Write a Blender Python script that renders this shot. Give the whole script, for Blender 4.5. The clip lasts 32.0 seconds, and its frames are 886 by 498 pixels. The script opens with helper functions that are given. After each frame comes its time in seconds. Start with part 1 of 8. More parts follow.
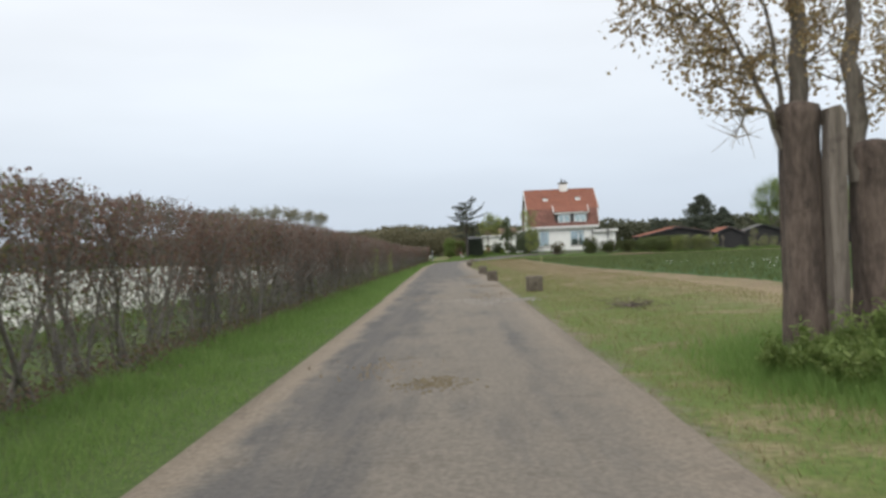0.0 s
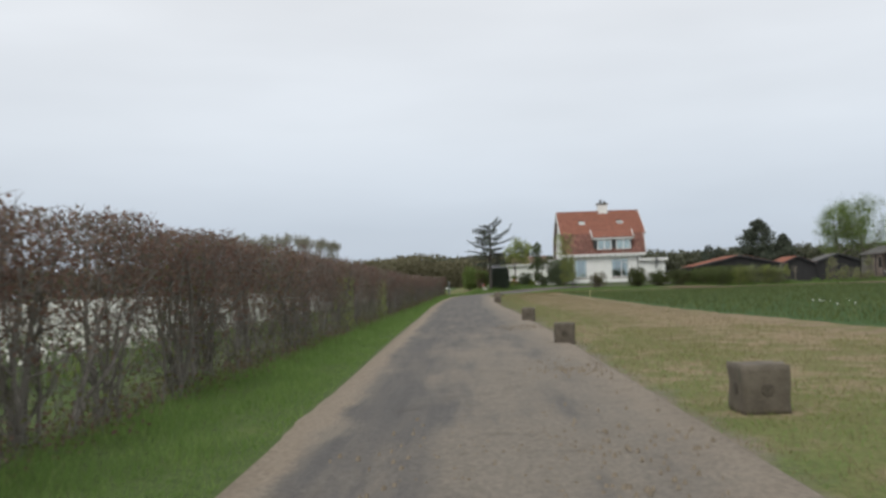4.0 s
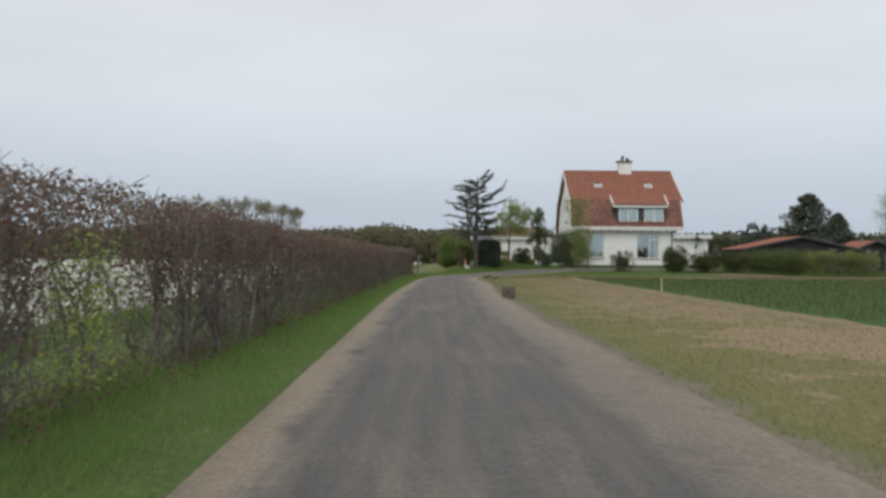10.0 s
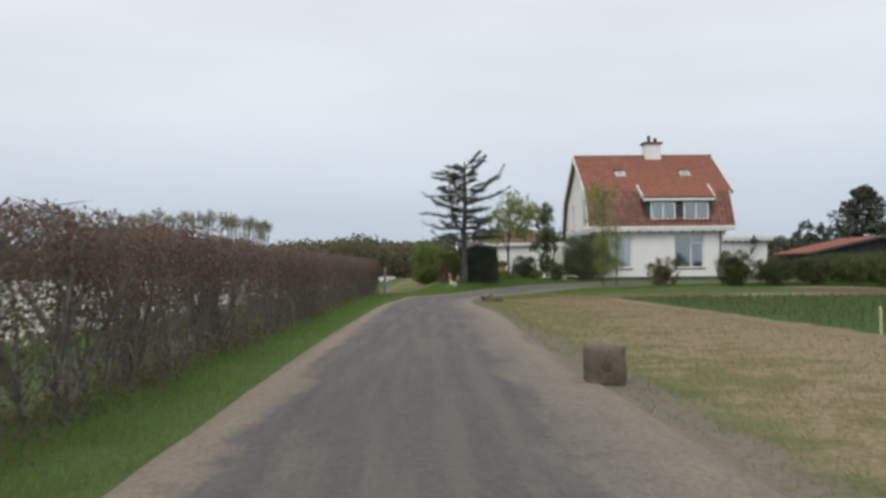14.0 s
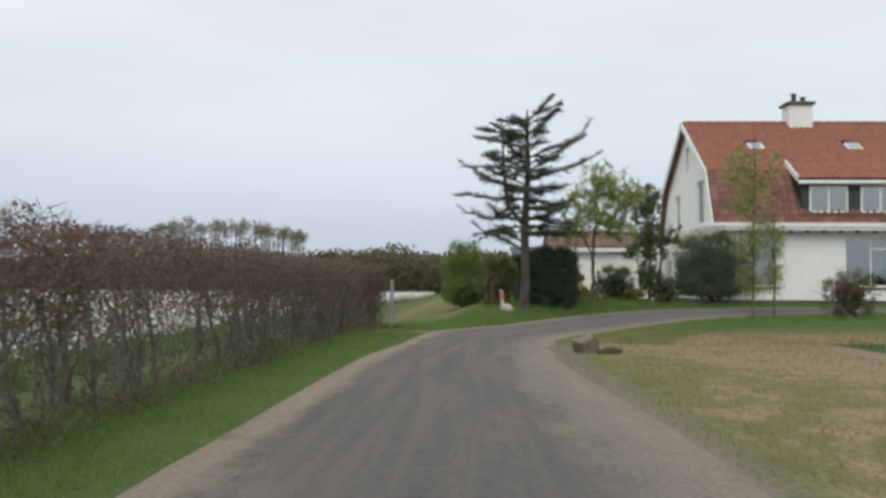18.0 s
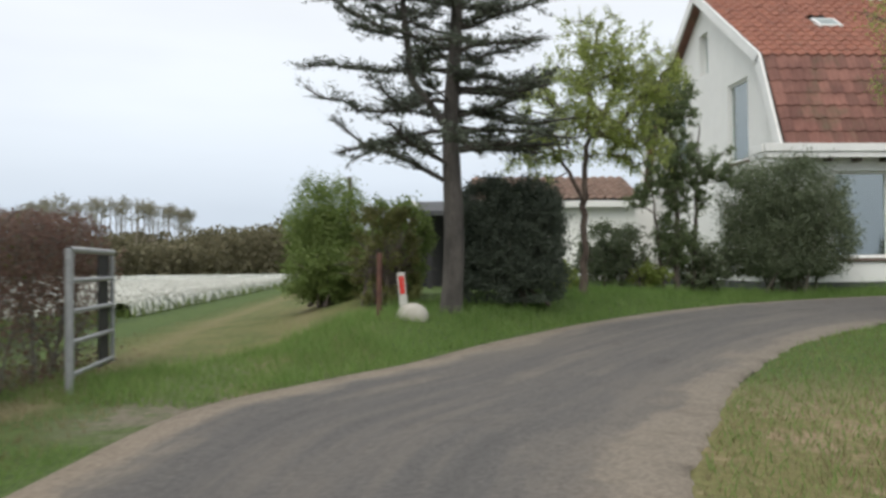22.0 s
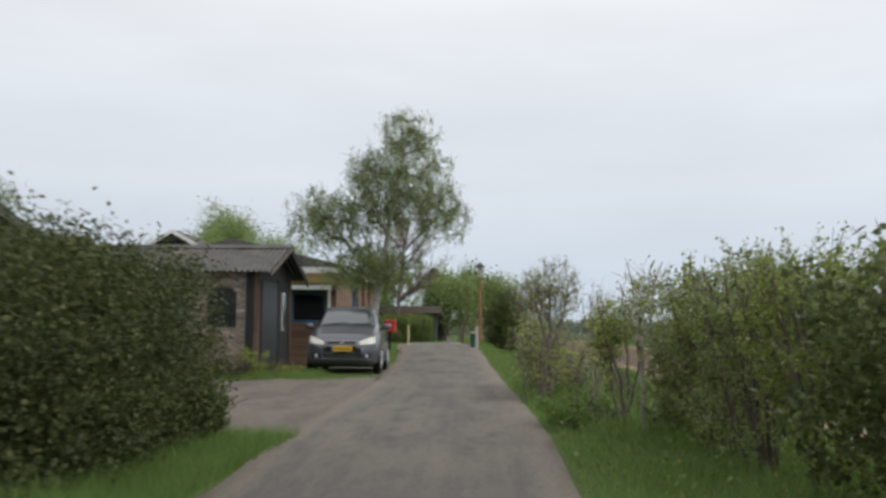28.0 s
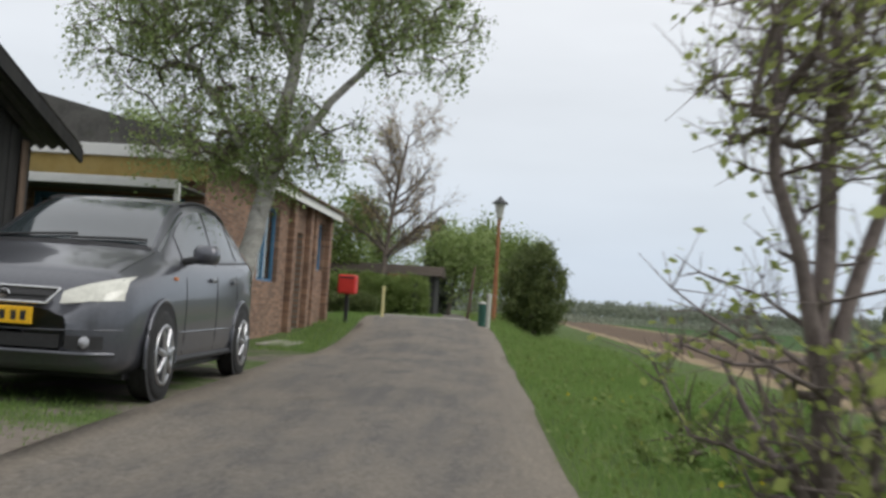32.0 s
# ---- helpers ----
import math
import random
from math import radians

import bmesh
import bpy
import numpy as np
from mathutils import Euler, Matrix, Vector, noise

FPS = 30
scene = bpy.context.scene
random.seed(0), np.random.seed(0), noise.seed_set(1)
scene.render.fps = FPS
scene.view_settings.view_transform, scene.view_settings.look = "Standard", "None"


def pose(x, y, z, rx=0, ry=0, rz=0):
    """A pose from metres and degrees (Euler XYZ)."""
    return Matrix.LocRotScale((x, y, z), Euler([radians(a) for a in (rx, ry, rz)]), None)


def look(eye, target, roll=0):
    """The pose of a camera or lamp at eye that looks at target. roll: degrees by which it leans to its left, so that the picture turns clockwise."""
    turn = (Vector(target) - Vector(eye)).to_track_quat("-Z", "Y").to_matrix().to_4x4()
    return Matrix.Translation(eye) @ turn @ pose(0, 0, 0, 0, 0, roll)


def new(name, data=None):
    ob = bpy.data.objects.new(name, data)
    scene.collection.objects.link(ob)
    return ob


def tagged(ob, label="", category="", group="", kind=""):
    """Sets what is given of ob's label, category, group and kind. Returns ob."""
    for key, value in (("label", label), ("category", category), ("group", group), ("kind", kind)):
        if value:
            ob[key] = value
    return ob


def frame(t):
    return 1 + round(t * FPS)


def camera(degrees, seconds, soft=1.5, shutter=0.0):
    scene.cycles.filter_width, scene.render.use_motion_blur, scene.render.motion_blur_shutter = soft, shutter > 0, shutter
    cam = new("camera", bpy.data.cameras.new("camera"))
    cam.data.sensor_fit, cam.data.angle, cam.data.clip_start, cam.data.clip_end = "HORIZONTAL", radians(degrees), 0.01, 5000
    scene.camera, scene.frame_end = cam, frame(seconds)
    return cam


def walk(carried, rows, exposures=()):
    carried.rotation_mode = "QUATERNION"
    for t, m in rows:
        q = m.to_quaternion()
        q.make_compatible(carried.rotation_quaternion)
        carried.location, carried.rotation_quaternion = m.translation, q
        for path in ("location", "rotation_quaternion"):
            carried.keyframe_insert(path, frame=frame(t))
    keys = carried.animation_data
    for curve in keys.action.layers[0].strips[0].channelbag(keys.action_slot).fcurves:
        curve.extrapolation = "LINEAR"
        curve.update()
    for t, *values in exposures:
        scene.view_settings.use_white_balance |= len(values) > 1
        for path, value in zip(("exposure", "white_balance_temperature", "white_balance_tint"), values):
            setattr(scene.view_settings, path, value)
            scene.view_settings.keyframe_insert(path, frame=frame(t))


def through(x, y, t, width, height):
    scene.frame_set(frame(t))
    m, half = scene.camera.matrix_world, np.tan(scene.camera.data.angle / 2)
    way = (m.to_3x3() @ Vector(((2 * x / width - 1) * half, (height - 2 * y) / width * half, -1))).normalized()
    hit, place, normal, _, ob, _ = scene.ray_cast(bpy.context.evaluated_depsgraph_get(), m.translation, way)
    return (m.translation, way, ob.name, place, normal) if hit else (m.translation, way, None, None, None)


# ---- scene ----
from mathutils.bvhtree import BVHTree

cam = camera(50.3, 32.0, soft=3.0, shutter=0.25)
EXPO = 0.12
PATH = [
    (0, (0.417, -0.069, 1.087), (0.385, 1.931, 1.093), -2.4),
    (0.5, (0.377, 1.822, 1.074), (0.357, 3.822, 1.06), 0.6),
    (1, (0.349, 3.731, 1.105), (0.356, 5.731, 1.067), -1.1),
    (1.5, (0.277, 5.626, 1.123), (0.273, 7.626, 1.091), 0.5),
    (2, (0.258, 7.51, 1.122), (0.231, 9.51, 1.142), -1.0),
    (2.5, (0.204, 9.418, 1.125), (0.164, 11.416, 1.202), -0.0),
    (4.5, (0.044, 18.002, 1.096), (-0.006, 20.0, 1.162), -3.1),
    (5, (0.115, 19.756, 1.07), (0.096, 21.756, 1.093), -4.1),
    (5.5, (0.06, 21.582, 1.077), (0.035, 23.581, 1.072), -0.7),
    (6, (-0.013, 23.484, 1.118), (-0.073, 25.482, 1.159), 1.0),
    (6.5, (-0.118, 25.406, 1.13), (-0.178, 27.403, 1.216), -0.3),
    (7, (-0.176, 27.381, 1.127), (-0.217, 29.381, 1.15), -1.1),
    (7.5, (-0.2, 29.428, 1.121), (-0.241, 31.427, 1.155), -0.6),
    (8, (-0.277, 31.545, 1.127), (-0.321, 33.544, 1.115), 0.3),
    (8.5, (-0.344, 33.691, 1.127), (-0.34, 35.691, 1.124), -0.3),
    (9, (-0.394, 35.794, 1.123), (-0.393, 37.794, 1.138), 3.0),
    (9.5, (-0.445, 37.801, 1.105), (-0.435, 39.801, 1.109), 1.1),
    (10, (-0.532, 39.734, 1.101), (-0.54, 41.734, 1.12), 0.4),
    (10.5, (-0.58, 41.698, 1.082), (-0.591, 43.698, 1.091), -0.2),
    (11, (-0.568, 43.702, 1.055), (-0.547, 45.702, 1.067), 1.0),
    (11.5, (-0.503, 45.712, 1.047), (-0.467, 47.712, 1.056), -2.0),
    (12, (-0.483, 47.788, 1.046), (-0.46, 49.787, 1.016), 0.4),
    (12.5, (-0.462, 49.932, 1.052), (-0.421, 51.931, 1.019), 0.1),
    (13, (-0.45, 52.128, 1.061), (-0.408, 54.128, 1.057), 0.1),
    (13.5, (-0.491, 54.391, 1.065), (-0.433, 56.39, 1.099), -0.2),
    (14, (-0.525, 56.646, 1.078), (-0.486, 58.645, 1.126), -0.6),
    (14.5, (-0.568, 58.834, 1.095), (-0.569, 60.833, 1.158), -0.3),
    (16.5, (-0.019, 67.481, 1.108), (-0.053, 69.48, 1.174), 0.1),
    (17, (-0.091, 69.737, 1.091), (-0.143, 71.735, 1.158), 0.4),
    (17.5, (-0.104, 72.024, 1.101), (-0.163, 74.022, 1.166), 0.4),
    (18, (-0.272, 74.283, 1.094), (-0.328, 76.281, 1.174), 0.3),
    (18.5, (-0.351, 76.548, 1.085), (-0.418, 78.546, 1.148), 0.4),
    (19, (-0.407, 78.769, 1.078), (-0.479, 80.766, 1.141), -0.9),
    (19.5, (-0.499, 80.93, 1.067), (-0.557, 82.927, 1.147), -0.5),
    (20, (-0.567, 83.128, 1.06), (-0.614, 85.126, 1.137), -0.6),
    (20.5, (-0.422, 85.083, 1.084), (-0.442, 87.082, 1.142), -4.0),
    (21, (-0.146, 86.759, 1.074), (-0.149, 88.758, 1.13), -0.1),
    (21.5, (0.137, 88.452, 1.081), (0.153, 90.451, 1.12), -1.7),
    (22, (0.351, 90.237, 1.072), (0.496, 92.232, 1.109), -0.6),
    (22.5, (0.661, 92.303, 1.095), (1.013, 94.272, 1.141), -0.6),
    (23, (1.066, 94.428, 1.11), (1.613, 96.352, 1.097), 1.1),
    (23.5, (1.806, 96.44, 1.136), (2.501, 98.315, 1.165), 1.9),
    (24, (2.731, 98.62, 1.124), (3.684, 100.377, 1.204), -0.8),
    (24.5, (4.074, 100.665, 1.081), (5.176, 102.332, 1.159), 1.5),
    (25, (5.385, 102.287, 1.073), (6.722, 103.769, 1.202), 2.3),
    (25.5, (6.852, 103.548, 1.109), (8.388, 104.818, 1.268), 1.1),
    (26, (8.43, 104.544, 1.177), (10.164, 105.53, 1.335), 0.5),
    (26.5, (10.103, 105.211, 1.235), (11.968, 105.919, 1.383), 0.2),
    (28.5, (19.905, 106.084, 1.106), (21.899, 106.082, 1.251), 0.3),
    (29, (21.994, 106.209, 1.118), (23.99, 106.134, 1.216), 0.1),
    (29.5, (24.016, 106.275, 1.139), (26.012, 106.273, 1.272), 1.4),
    (30, (26.028, 106.351, 1.154), (28.023, 106.392, 1.289), 1.8),
    (30.5, (28.008, 106.387, 1.146), (30.002, 106.481, 1.269), 1.8),
    (31, (29.887, 106.358, 1.062), (31.88, 106.425, 1.218), -1.2),
    (31.5, (31.898, 106.289, 0.962), (33.895, 106.327, 1.065), 0.1),
    (32, (34.028, 106.269, 0.954), (36.017, 106.435, 1.076), 3.7),
]
walk(cam, [(t, look(eye, target, roll)) for t, eye, target, roll in PATH],
     exposures=[(0.0, EXPO + 0.13), (2.5, EXPO), (5.0, EXPO - 0.15), (9.0, EXPO - 0.2), (12.5, EXPO - 0.18), (14.0, EXPO - 0.1), (20.0, EXPO - 0.05), (22.0, EXPO + 0.16), (23.0, EXPO + 0.53), (24.0, EXPO + 0.66), (25.0, EXPO + 0.68), (26.0, EXPO), (28.0, EXPO), (32.0, EXPO + 0.05)])

# ---- sky and sun: an even, high overcast ----
world = bpy.data.worlds.new("world")
scene.world = world
world.use_nodes = True
wn = world.node_tree.nodes
wl = world.node_tree.links
bgd = wn["Background"]
sky = wn.new("ShaderNodeTexSky")
sky.sky_type, sky.sun_disc = "NISHITA", False
sky.sun_elevation, sky.sun_rotation = radians(48), radians(195)
sky.air_density, sky.dust_density, sky.ozone_density = 1.0, 3.0, 1.0
wco = wn.new("ShaderNodeTexCoord")
wmp = wn.new("ShaderNodeMapping")
wmp.inputs["Scale"].default_value = (1.0, 1.0, 4.5)
wno = wn.new("ShaderNodeTexNoise")
wno.inputs["Scale"].default_value, wno.inputs["Detail"].default_value, wno.inputs["Roughness"].default_value = 1.6, 4.0, 0.5
wl.new(wco.outputs["Generated"], wmp.inputs["Vector"])
wl.new(wmp.outputs["Vector"], wno.inputs["Vector"])
wsep = wn.new("ShaderNodeSeparateXYZ")
wl.new(wco.outputs["Generated"], wsep.inputs[0])
wr = wn.new("ShaderNodeValToRGB")      # cloud colour by height over the horizon
wl.new(wsep.outputs["Z"], wr.inputs["Fac"])
for k, (p, c) in enumerate(((0.0, (5.3, 6.0, 6.9)), (0.06, (5.7, 6.4, 7.3)), (0.16, (7.2, 7.7, 8.3)), (0.35, (8.3, 8.5, 8.8)), (1.0, (8.6, 8.7, 8.9)))):
    e = wr.color_ramp.elements[k] if k < 2 else wr.color_ramp.elements.new(p)
    e.position, e.color = p, (c[0] / 10, c[1] / 10, c[2] / 10, 1)
wgain = wn.new("ShaderNodeVectorMath")
wgain.operation = "SCALE"
wl.new(wr.outputs["Color"], wgain.inputs[0])
wmr = wn.new("ShaderNodeMapRange")
wmr.inputs["From Min"].default_value, wmr.inputs["From Max"].default_value = 0.3, 0.7
wmr.inputs["To Min"].default_value, wmr.inputs["To Max"].default_value = 9.2, 10.8
wl.new(wno.outputs["Fac"], wmr.inputs["Value"])
wl.new(wmr.outputs["Result"], wgain.inputs["Scale"])
wmix = wn.new("ShaderNodeMixRGB")
wmix.inputs["Fac"].default_value = 0.93
wl.new(sky.outputs["Color"], wmix.inputs["Color1"])
wl.new(wgain.outputs["Vector"], wmix.inputs["Color2"])
wl.new(wmix.outputs["Color"], bgd.inputs["Color"])
bgd.inputs["Strength"].default_value = 0.1
sun = new("sun", bpy.data.lights.new("sun", "SUN"))
sun.data.energy, sun.data.angle, sun.data.color = 1.3, radians(38), (1.0, 0.97, 0.93)
sun.matrix_world = look((-12, -30, 40), (0, 0, 0))

# ---- materials ----
def nodes_of(name):
    m = bpy.data.materials.new(name)
    m.use_nodes = True
    return m, m.node_tree.nodes, m.node_tree.links, m.node_tree.nodes["Principled BSDF"]


def noise_at(n, l, scale, detail=4.0, rough=0.55, src=None, stretch=None):
    t = n.new("ShaderNodeTexNoise")
    t.inputs["Scale"].default_value, t.inputs["Detail"].default_value, t.inputs["Roughness"].default_value = scale, detail, rough
    if src is None:
        src = n.new("ShaderNodeNewGeometry").outputs["Position"]
    if stretch:
        mp = n.new("ShaderNodeMapping")
        mp.inputs["Scale"].default_value = stretch
        l.new(src, mp.inputs["Vector"])
        src = mp.outputs["Vector"]
    l.new(src, t.inputs["Vector"])
    return t.outputs["Fac"]


def ranged(n, l, v, a, b, c=0.0, d=1.0):
    r = n.new("ShaderNodeMapRange")
    r.interpolation_type = "SMOOTHSTEP"
    for key, x in zip(("From Min", "From Max", "To Min", "To Max"), (a, b, c, d)):
        r.inputs[key].default_value = x
    l.new(v, r.inputs["Value"])
    return r.outputs["Result"]


def mixed(n, l, f, a, b):
    x = n.new("ShaderNodeMixRGB")
    for key, v in (("Fac", f), ("Color1", a), ("Color2", b)):
        if isinstance(v, tuple):
            x.inputs[key].default_value = (*v, 1)
        elif isinstance(v, (int, float)):
            x.inputs[key].default_value = v
        else:
            l.new(v, x.inputs[key])
    return x.outputs["Color"]


def maths(n, l, op, a, b):
    x = n.new("ShaderNodeMath")
    x.operation = op
    for k, v in enumerate((a, b)):
        if isinstance(v, (int, float)):
            x.inputs[k].default_value = v
        else:
            l.new(v, x.inputs[k])
    return x.outputs["Value"]


def bumped(n, l, p, h, strength, distance):
    b = n.new("ShaderNodeBump")
    b.inputs["Strength"].default_value, b.inputs["Distance"].default_value = strength, distance
    l.new(h, b.inputs["Height"])
    l.new(b.outputs["Normal"], p.inputs["Normal"])


def plain(name, c1, c2, scale=6.0, rough=0.7, bump=0.2, dist=0.01, metal=0.0, fine=40.0, vary=0.0, stretch=None, spec=0.5, dirt=None):
    """A surface whose colour wanders between two tones at two scales, with a fine relief."""
    m, n, l, p = nodes_of(name)
    big = noise_at(n, l, scale, 4, 0.6, None, stretch)
    small = noise_at(n, l, fine, 3, 0.6, None, stretch)
    f = maths(n, l, "ADD", maths(n, l, "MULTIPLY", big, 0.65), maths(n, l, "MULTIPLY", small, 0.35))
    col = mixed(n, l, ranged(n, l, f, 0.32, 0.68), c1, c2)
    if vary:
        oi = n.new("ShaderNodeObjectInfo")
        hsv = n.new("ShaderNodeHueSaturation")
        l.new(ranged(n, l, oi.outputs["Random"], 0, 1, 1 - vary, 1 + vary), hsv.inputs["Value"])
        l.new(col, hsv.inputs["Color"])
        col = hsv.outputs["Color"]
    if dirt:
        col = mixed(n, l, ranged(n, l, noise_at(n, l, dirt[1], 5, 0.65), 0.52, 0.75, 0, dirt[2]), col, dirt[0])
    l.new(col, p.inputs["Base Color"])
    p.inputs["Roughness"].default_value, p.inputs["Metallic"].default_value = rough, metal
    p.inputs["Specular IOR Level"].default_value = spec
    if bump:
        bumped(n, l, p, f, bump, dist)
    return m


def leafy(name, c1, c2, c3=None, rough=0.6, through=0.45):
    """Leaves: each island has its own tone; some light passes through."""
    m, n, l, p = nodes_of(name)
    g = n.new("ShaderNodeNewGeometry")
    r = n.new("ShaderNodeValToRGB")
    r.color_ramp.elements[0].color, r.color_ramp.elements[1].color = (*c1, 1), (*c2, 1)
    if c3:
        e = r.color_ramp.elements.new(0.82)
        e.color = (*c2, 1)
        r.color_ramp.elements[2].color = (*c3, 1)
    l.new(g.outputs["Random Per Island"], r.inputs["Fac"])
    col = mixed(n, l, ranged(n, l, noise_at(n, l, 0.9, 3), 0.3, 0.7, 0, 0.5), r.outputs["Color"], c1)
    l.new(col, p.inputs["Base Color"])
    p.inputs["Roughness"].default_value = rough
    p.inputs["Specular IOR Level"].default_value = 0.25
    t = n.new("ShaderNodeBsdfTranslucent")
    l.new(col, t.inputs["Color"])
    mx = n.new("ShaderNodeMixShader")
    mx.inputs["Fac"].default_value = through
    out = n["Material Output"]
    l.new(p.outputs["BSDF"], mx.inputs[1])
    l.new(t.outputs["BSDF"], mx.inputs[2])
    l.new(mx.outputs["Shader"], out.inputs["Surface"])
    return m


def glassy(name, tint=(0.8, 0.85, 0.88), ior=2.9):
    m, n, l, p = nodes_of(name)
    tr = n.new("ShaderNodeBsdfTransparent")
    tr.inputs["Color"].default_value = (*tint, 1)
    gl = n.new("ShaderNodeBsdfGlossy")
    gl.inputs["Roughness"].default_value = 0.02
    gl.inputs["Color"].default_value = (0.9, 0.97, 0.95, 1)
    fr = n.new("ShaderNodeFresnel")
    fr.inputs["IOR"].default_value = ior
    mx = n.new("ShaderNodeMixShader")
    l.new(fr.outputs["Fac"], mx.inputs["Fac"])
    l.new(tr.outputs["BSDF"], mx.inputs[1])
    l.new(gl.outputs["BSDF"], mx.inputs[2])
    l.new(mx.outputs["Shader"], n["Material Output"].inputs["Surface"])
    return m


M_WHITE = plain("white render", (0.78, 0.78, 0.75), (0.84, 0.84, 0.81), 1.2, 0.85, 0.5, 0.006, fine=34, dirt=((0.6, 0.59, 0.55), 1.6, 0.14))
M_TRIM = plain("white paint", (0.76, 0.76, 0.73), (0.83, 0.83, 0.8), 3, 0.45, 0.05, 0.002, dirt=((0.5, 0.5, 0.45), 5, 0.25))
M_PLINTH = plain("dark plinth paint", (0.05, 0.052, 0.055), (0.08, 0.082, 0.085), 3, 0.8, 0.3, 0.004, dirt=((0.16, 0.16, 0.12), 6, 0.3))
M_TILE = plain("red clay tile", (0.2, 0.072, 0.045), (0.3, 0.115, 0.07), 3.0, 0.75, 0.3, 0.004, vary=0.22, dirt=((0.12, 0.09, 0.06), 2.2, 0.45))
M_TILE_BROWN = plain("lichened brown clay tile", (0.12, 0.072, 0.052), (0.22, 0.145, 0.108), 2.0, 0.85, 0.3, 0.004, vary=0.2, dirt=((0.13, 0.12, 0.08), 1.4, 0.6))
M_TILE_OLD = plain("weathered clay tile", (0.14, 0.06, 0.046), (0.24, 0.112, 0.084), 2.0, 0.8, 0.3, 0.004, vary=0.22, dirt=((0.1, 0.095, 0.05), 1.1, 0.6))
M_BLACKWOOD = plain("tarred timber", (0.012, 0.012, 0.013), (0.03, 0.029, 0.028), 5, 0.7, 0.3, 0.006, stretch=(1, 1, 0.15))
M_DARKFRAME = plain("dark green paint", (0.012, 0.016, 0.016), (0.022, 0.027, 0.026), 5, 0.4, 0.05)
M_RAFTER = plain("brown rafter timber", (0.07, 0.05, 0.04), (0.12, 0.085, 0.065), 8, 0.7, 0.2)
M_SILL = plain("brown sill tile", (0.11, 0.075, 0.06), (0.17, 0.115, 0.09), 8, 0.6, 0.2)
M_GLASS = glassy("window glass", (0.76, 0.84, 0.84), 4.1)
M_ROOM = plain("dim interior", (0.3, 0.3, 0.29), (0.4, 0.39, 0.38), 1.5, 0.9, 0)
M_CURTAIN = plain("net curtain", (0.55, 0.55, 0.53), (0.68, 0.68, 0.66), 9, 0.9, 0.2, stretch=(6, 6, 0.3))
M_ZINC = plain("black downpipe paint", (0.012, 0.012, 0.013), (0.025, 0.025, 0.026), 8, 0.45, 0.1)
M_IRON = plain("dark iron paint", (0.01, 0.012, 0.012), (0.025, 0.028, 0.027), 12, 0.45, 0.15)
M_CONCRETE = plain("weathered concrete", (0.078, 0.065, 0.048), (0.155, 0.132, 0.1), 5, 0.9, 0.6, 0.008, fine=70, dirt=((0.07, 0.07, 0.045), 4, 0.6))
M_BARK = plain("grey bark", (0.08, 0.068, 0.055), (0.19, 0.165, 0.135), 5, 0.9, 0.9, 0.03, stretch=(1, 1, 0.25))
M_BARK_OLD = plain("old deep grey-brown bark", (0.052, 0.038, 0.03), (0.165, 0.125, 0.1), 7, 0.95, 1.0, 0.08, fine=26, stretch=(1, 1, 0.3), dirt=((0.035, 0.026, 0.02), 6, 0.7))
M_BIRCH = plain("silver birch bark", (0.26, 0.25, 0.22), (0.5, 0.49, 0.45), 4, 0.8, 0.6, 0.015, stretch=(1, 1, 2.2), dirt=((0.05, 0.045, 0.04), 7, 0.7))
M_SPLIT = plain("silvered split timber", (0.08, 0.065, 0.052), (0.25, 0.215, 0.18), 4, 0.9, 0.8, 0.03, fine=24, stretch=(3, 3, 0.2), dirt=((0.04, 0.03, 0.025), 5, 0.6))
M_TWIG = plain("brown twig bark", (0.08, 0.065, 0.055), (0.18, 0.145, 0.12), 9, 0.9, 0.2)
M_PLUMTWIG = plain("purple-grey twig bark", (0.12, 0.098, 0.09), (0.235, 0.195, 0.178), 9, 0.9, 0.2)
M_HEDGEBARK = plain("grey-green beech bark", (0.11, 0.1, 0.085), (0.22, 0.2, 0.17), 9, 0.9, 0.2)
M_TWIG_PALE = plain("pale twig bark", (0.16, 0.135, 0.1), (0.33, 0.29, 0.22), 9, 0.9, 0.2)
M_PALEBARK = plain("pale grey smooth bark", (0.24, 0.215, 0.175), (0.42, 0.385, 0.325), 7, 0.9, 0.3, 0.01, dirt=((0.1, 0.09, 0.07), 6, 0.4))
M_PINEBARK = plain("conifer bark", (0.045, 0.04, 0.036), (0.11, 0.098, 0.086), 6, 0.95, 0.9, 0.03, stretch=(1, 1, 0.3))
L_BEECH = leafy("withered beech leaves", (0.16, 0.1, 0.082), (0.26, 0.17, 0.135), (0.28, 0.22, 0.15), through=0.5)
L_SPRING = leafy("fresh spring leaves", (0.186, 0.244, 0.056), (0.354, 0.411, 0.112), (0.485, 0.523, 0.186))
L_YOUNG = leafy("yellow-green unfolding leaves", (0.29, 0.355, 0.1), (0.46, 0.52, 0.165), (0.58, 0.61, 0.25), through=0.6)
L_GREEN = leafy("mid green leaves", (0.121, 0.177, 0.0483), (0.225, 0.29, 0.0885), (0.322, 0.378, 0.145))
L_GREYLEAF = leafy("grey-green hedgerow leaves", (0.24, 0.29, 0.115), (0.39, 0.445, 0.19), (0.5, 0.54, 0.28), through=0.6)
L_OLIVE = leafy("olive young hedge leaves", (0.11, 0.115, 0.04), (0.19, 0.2, 0.07), (0.24, 0.2, 0.09))
L_DARK = leafy("dark glossy evergreen leaves", (0.112, 0.14, 0.08), (0.195, 0.232, 0.138), (0.3, 0.335, 0.222), rough=0.4, through=0.35)
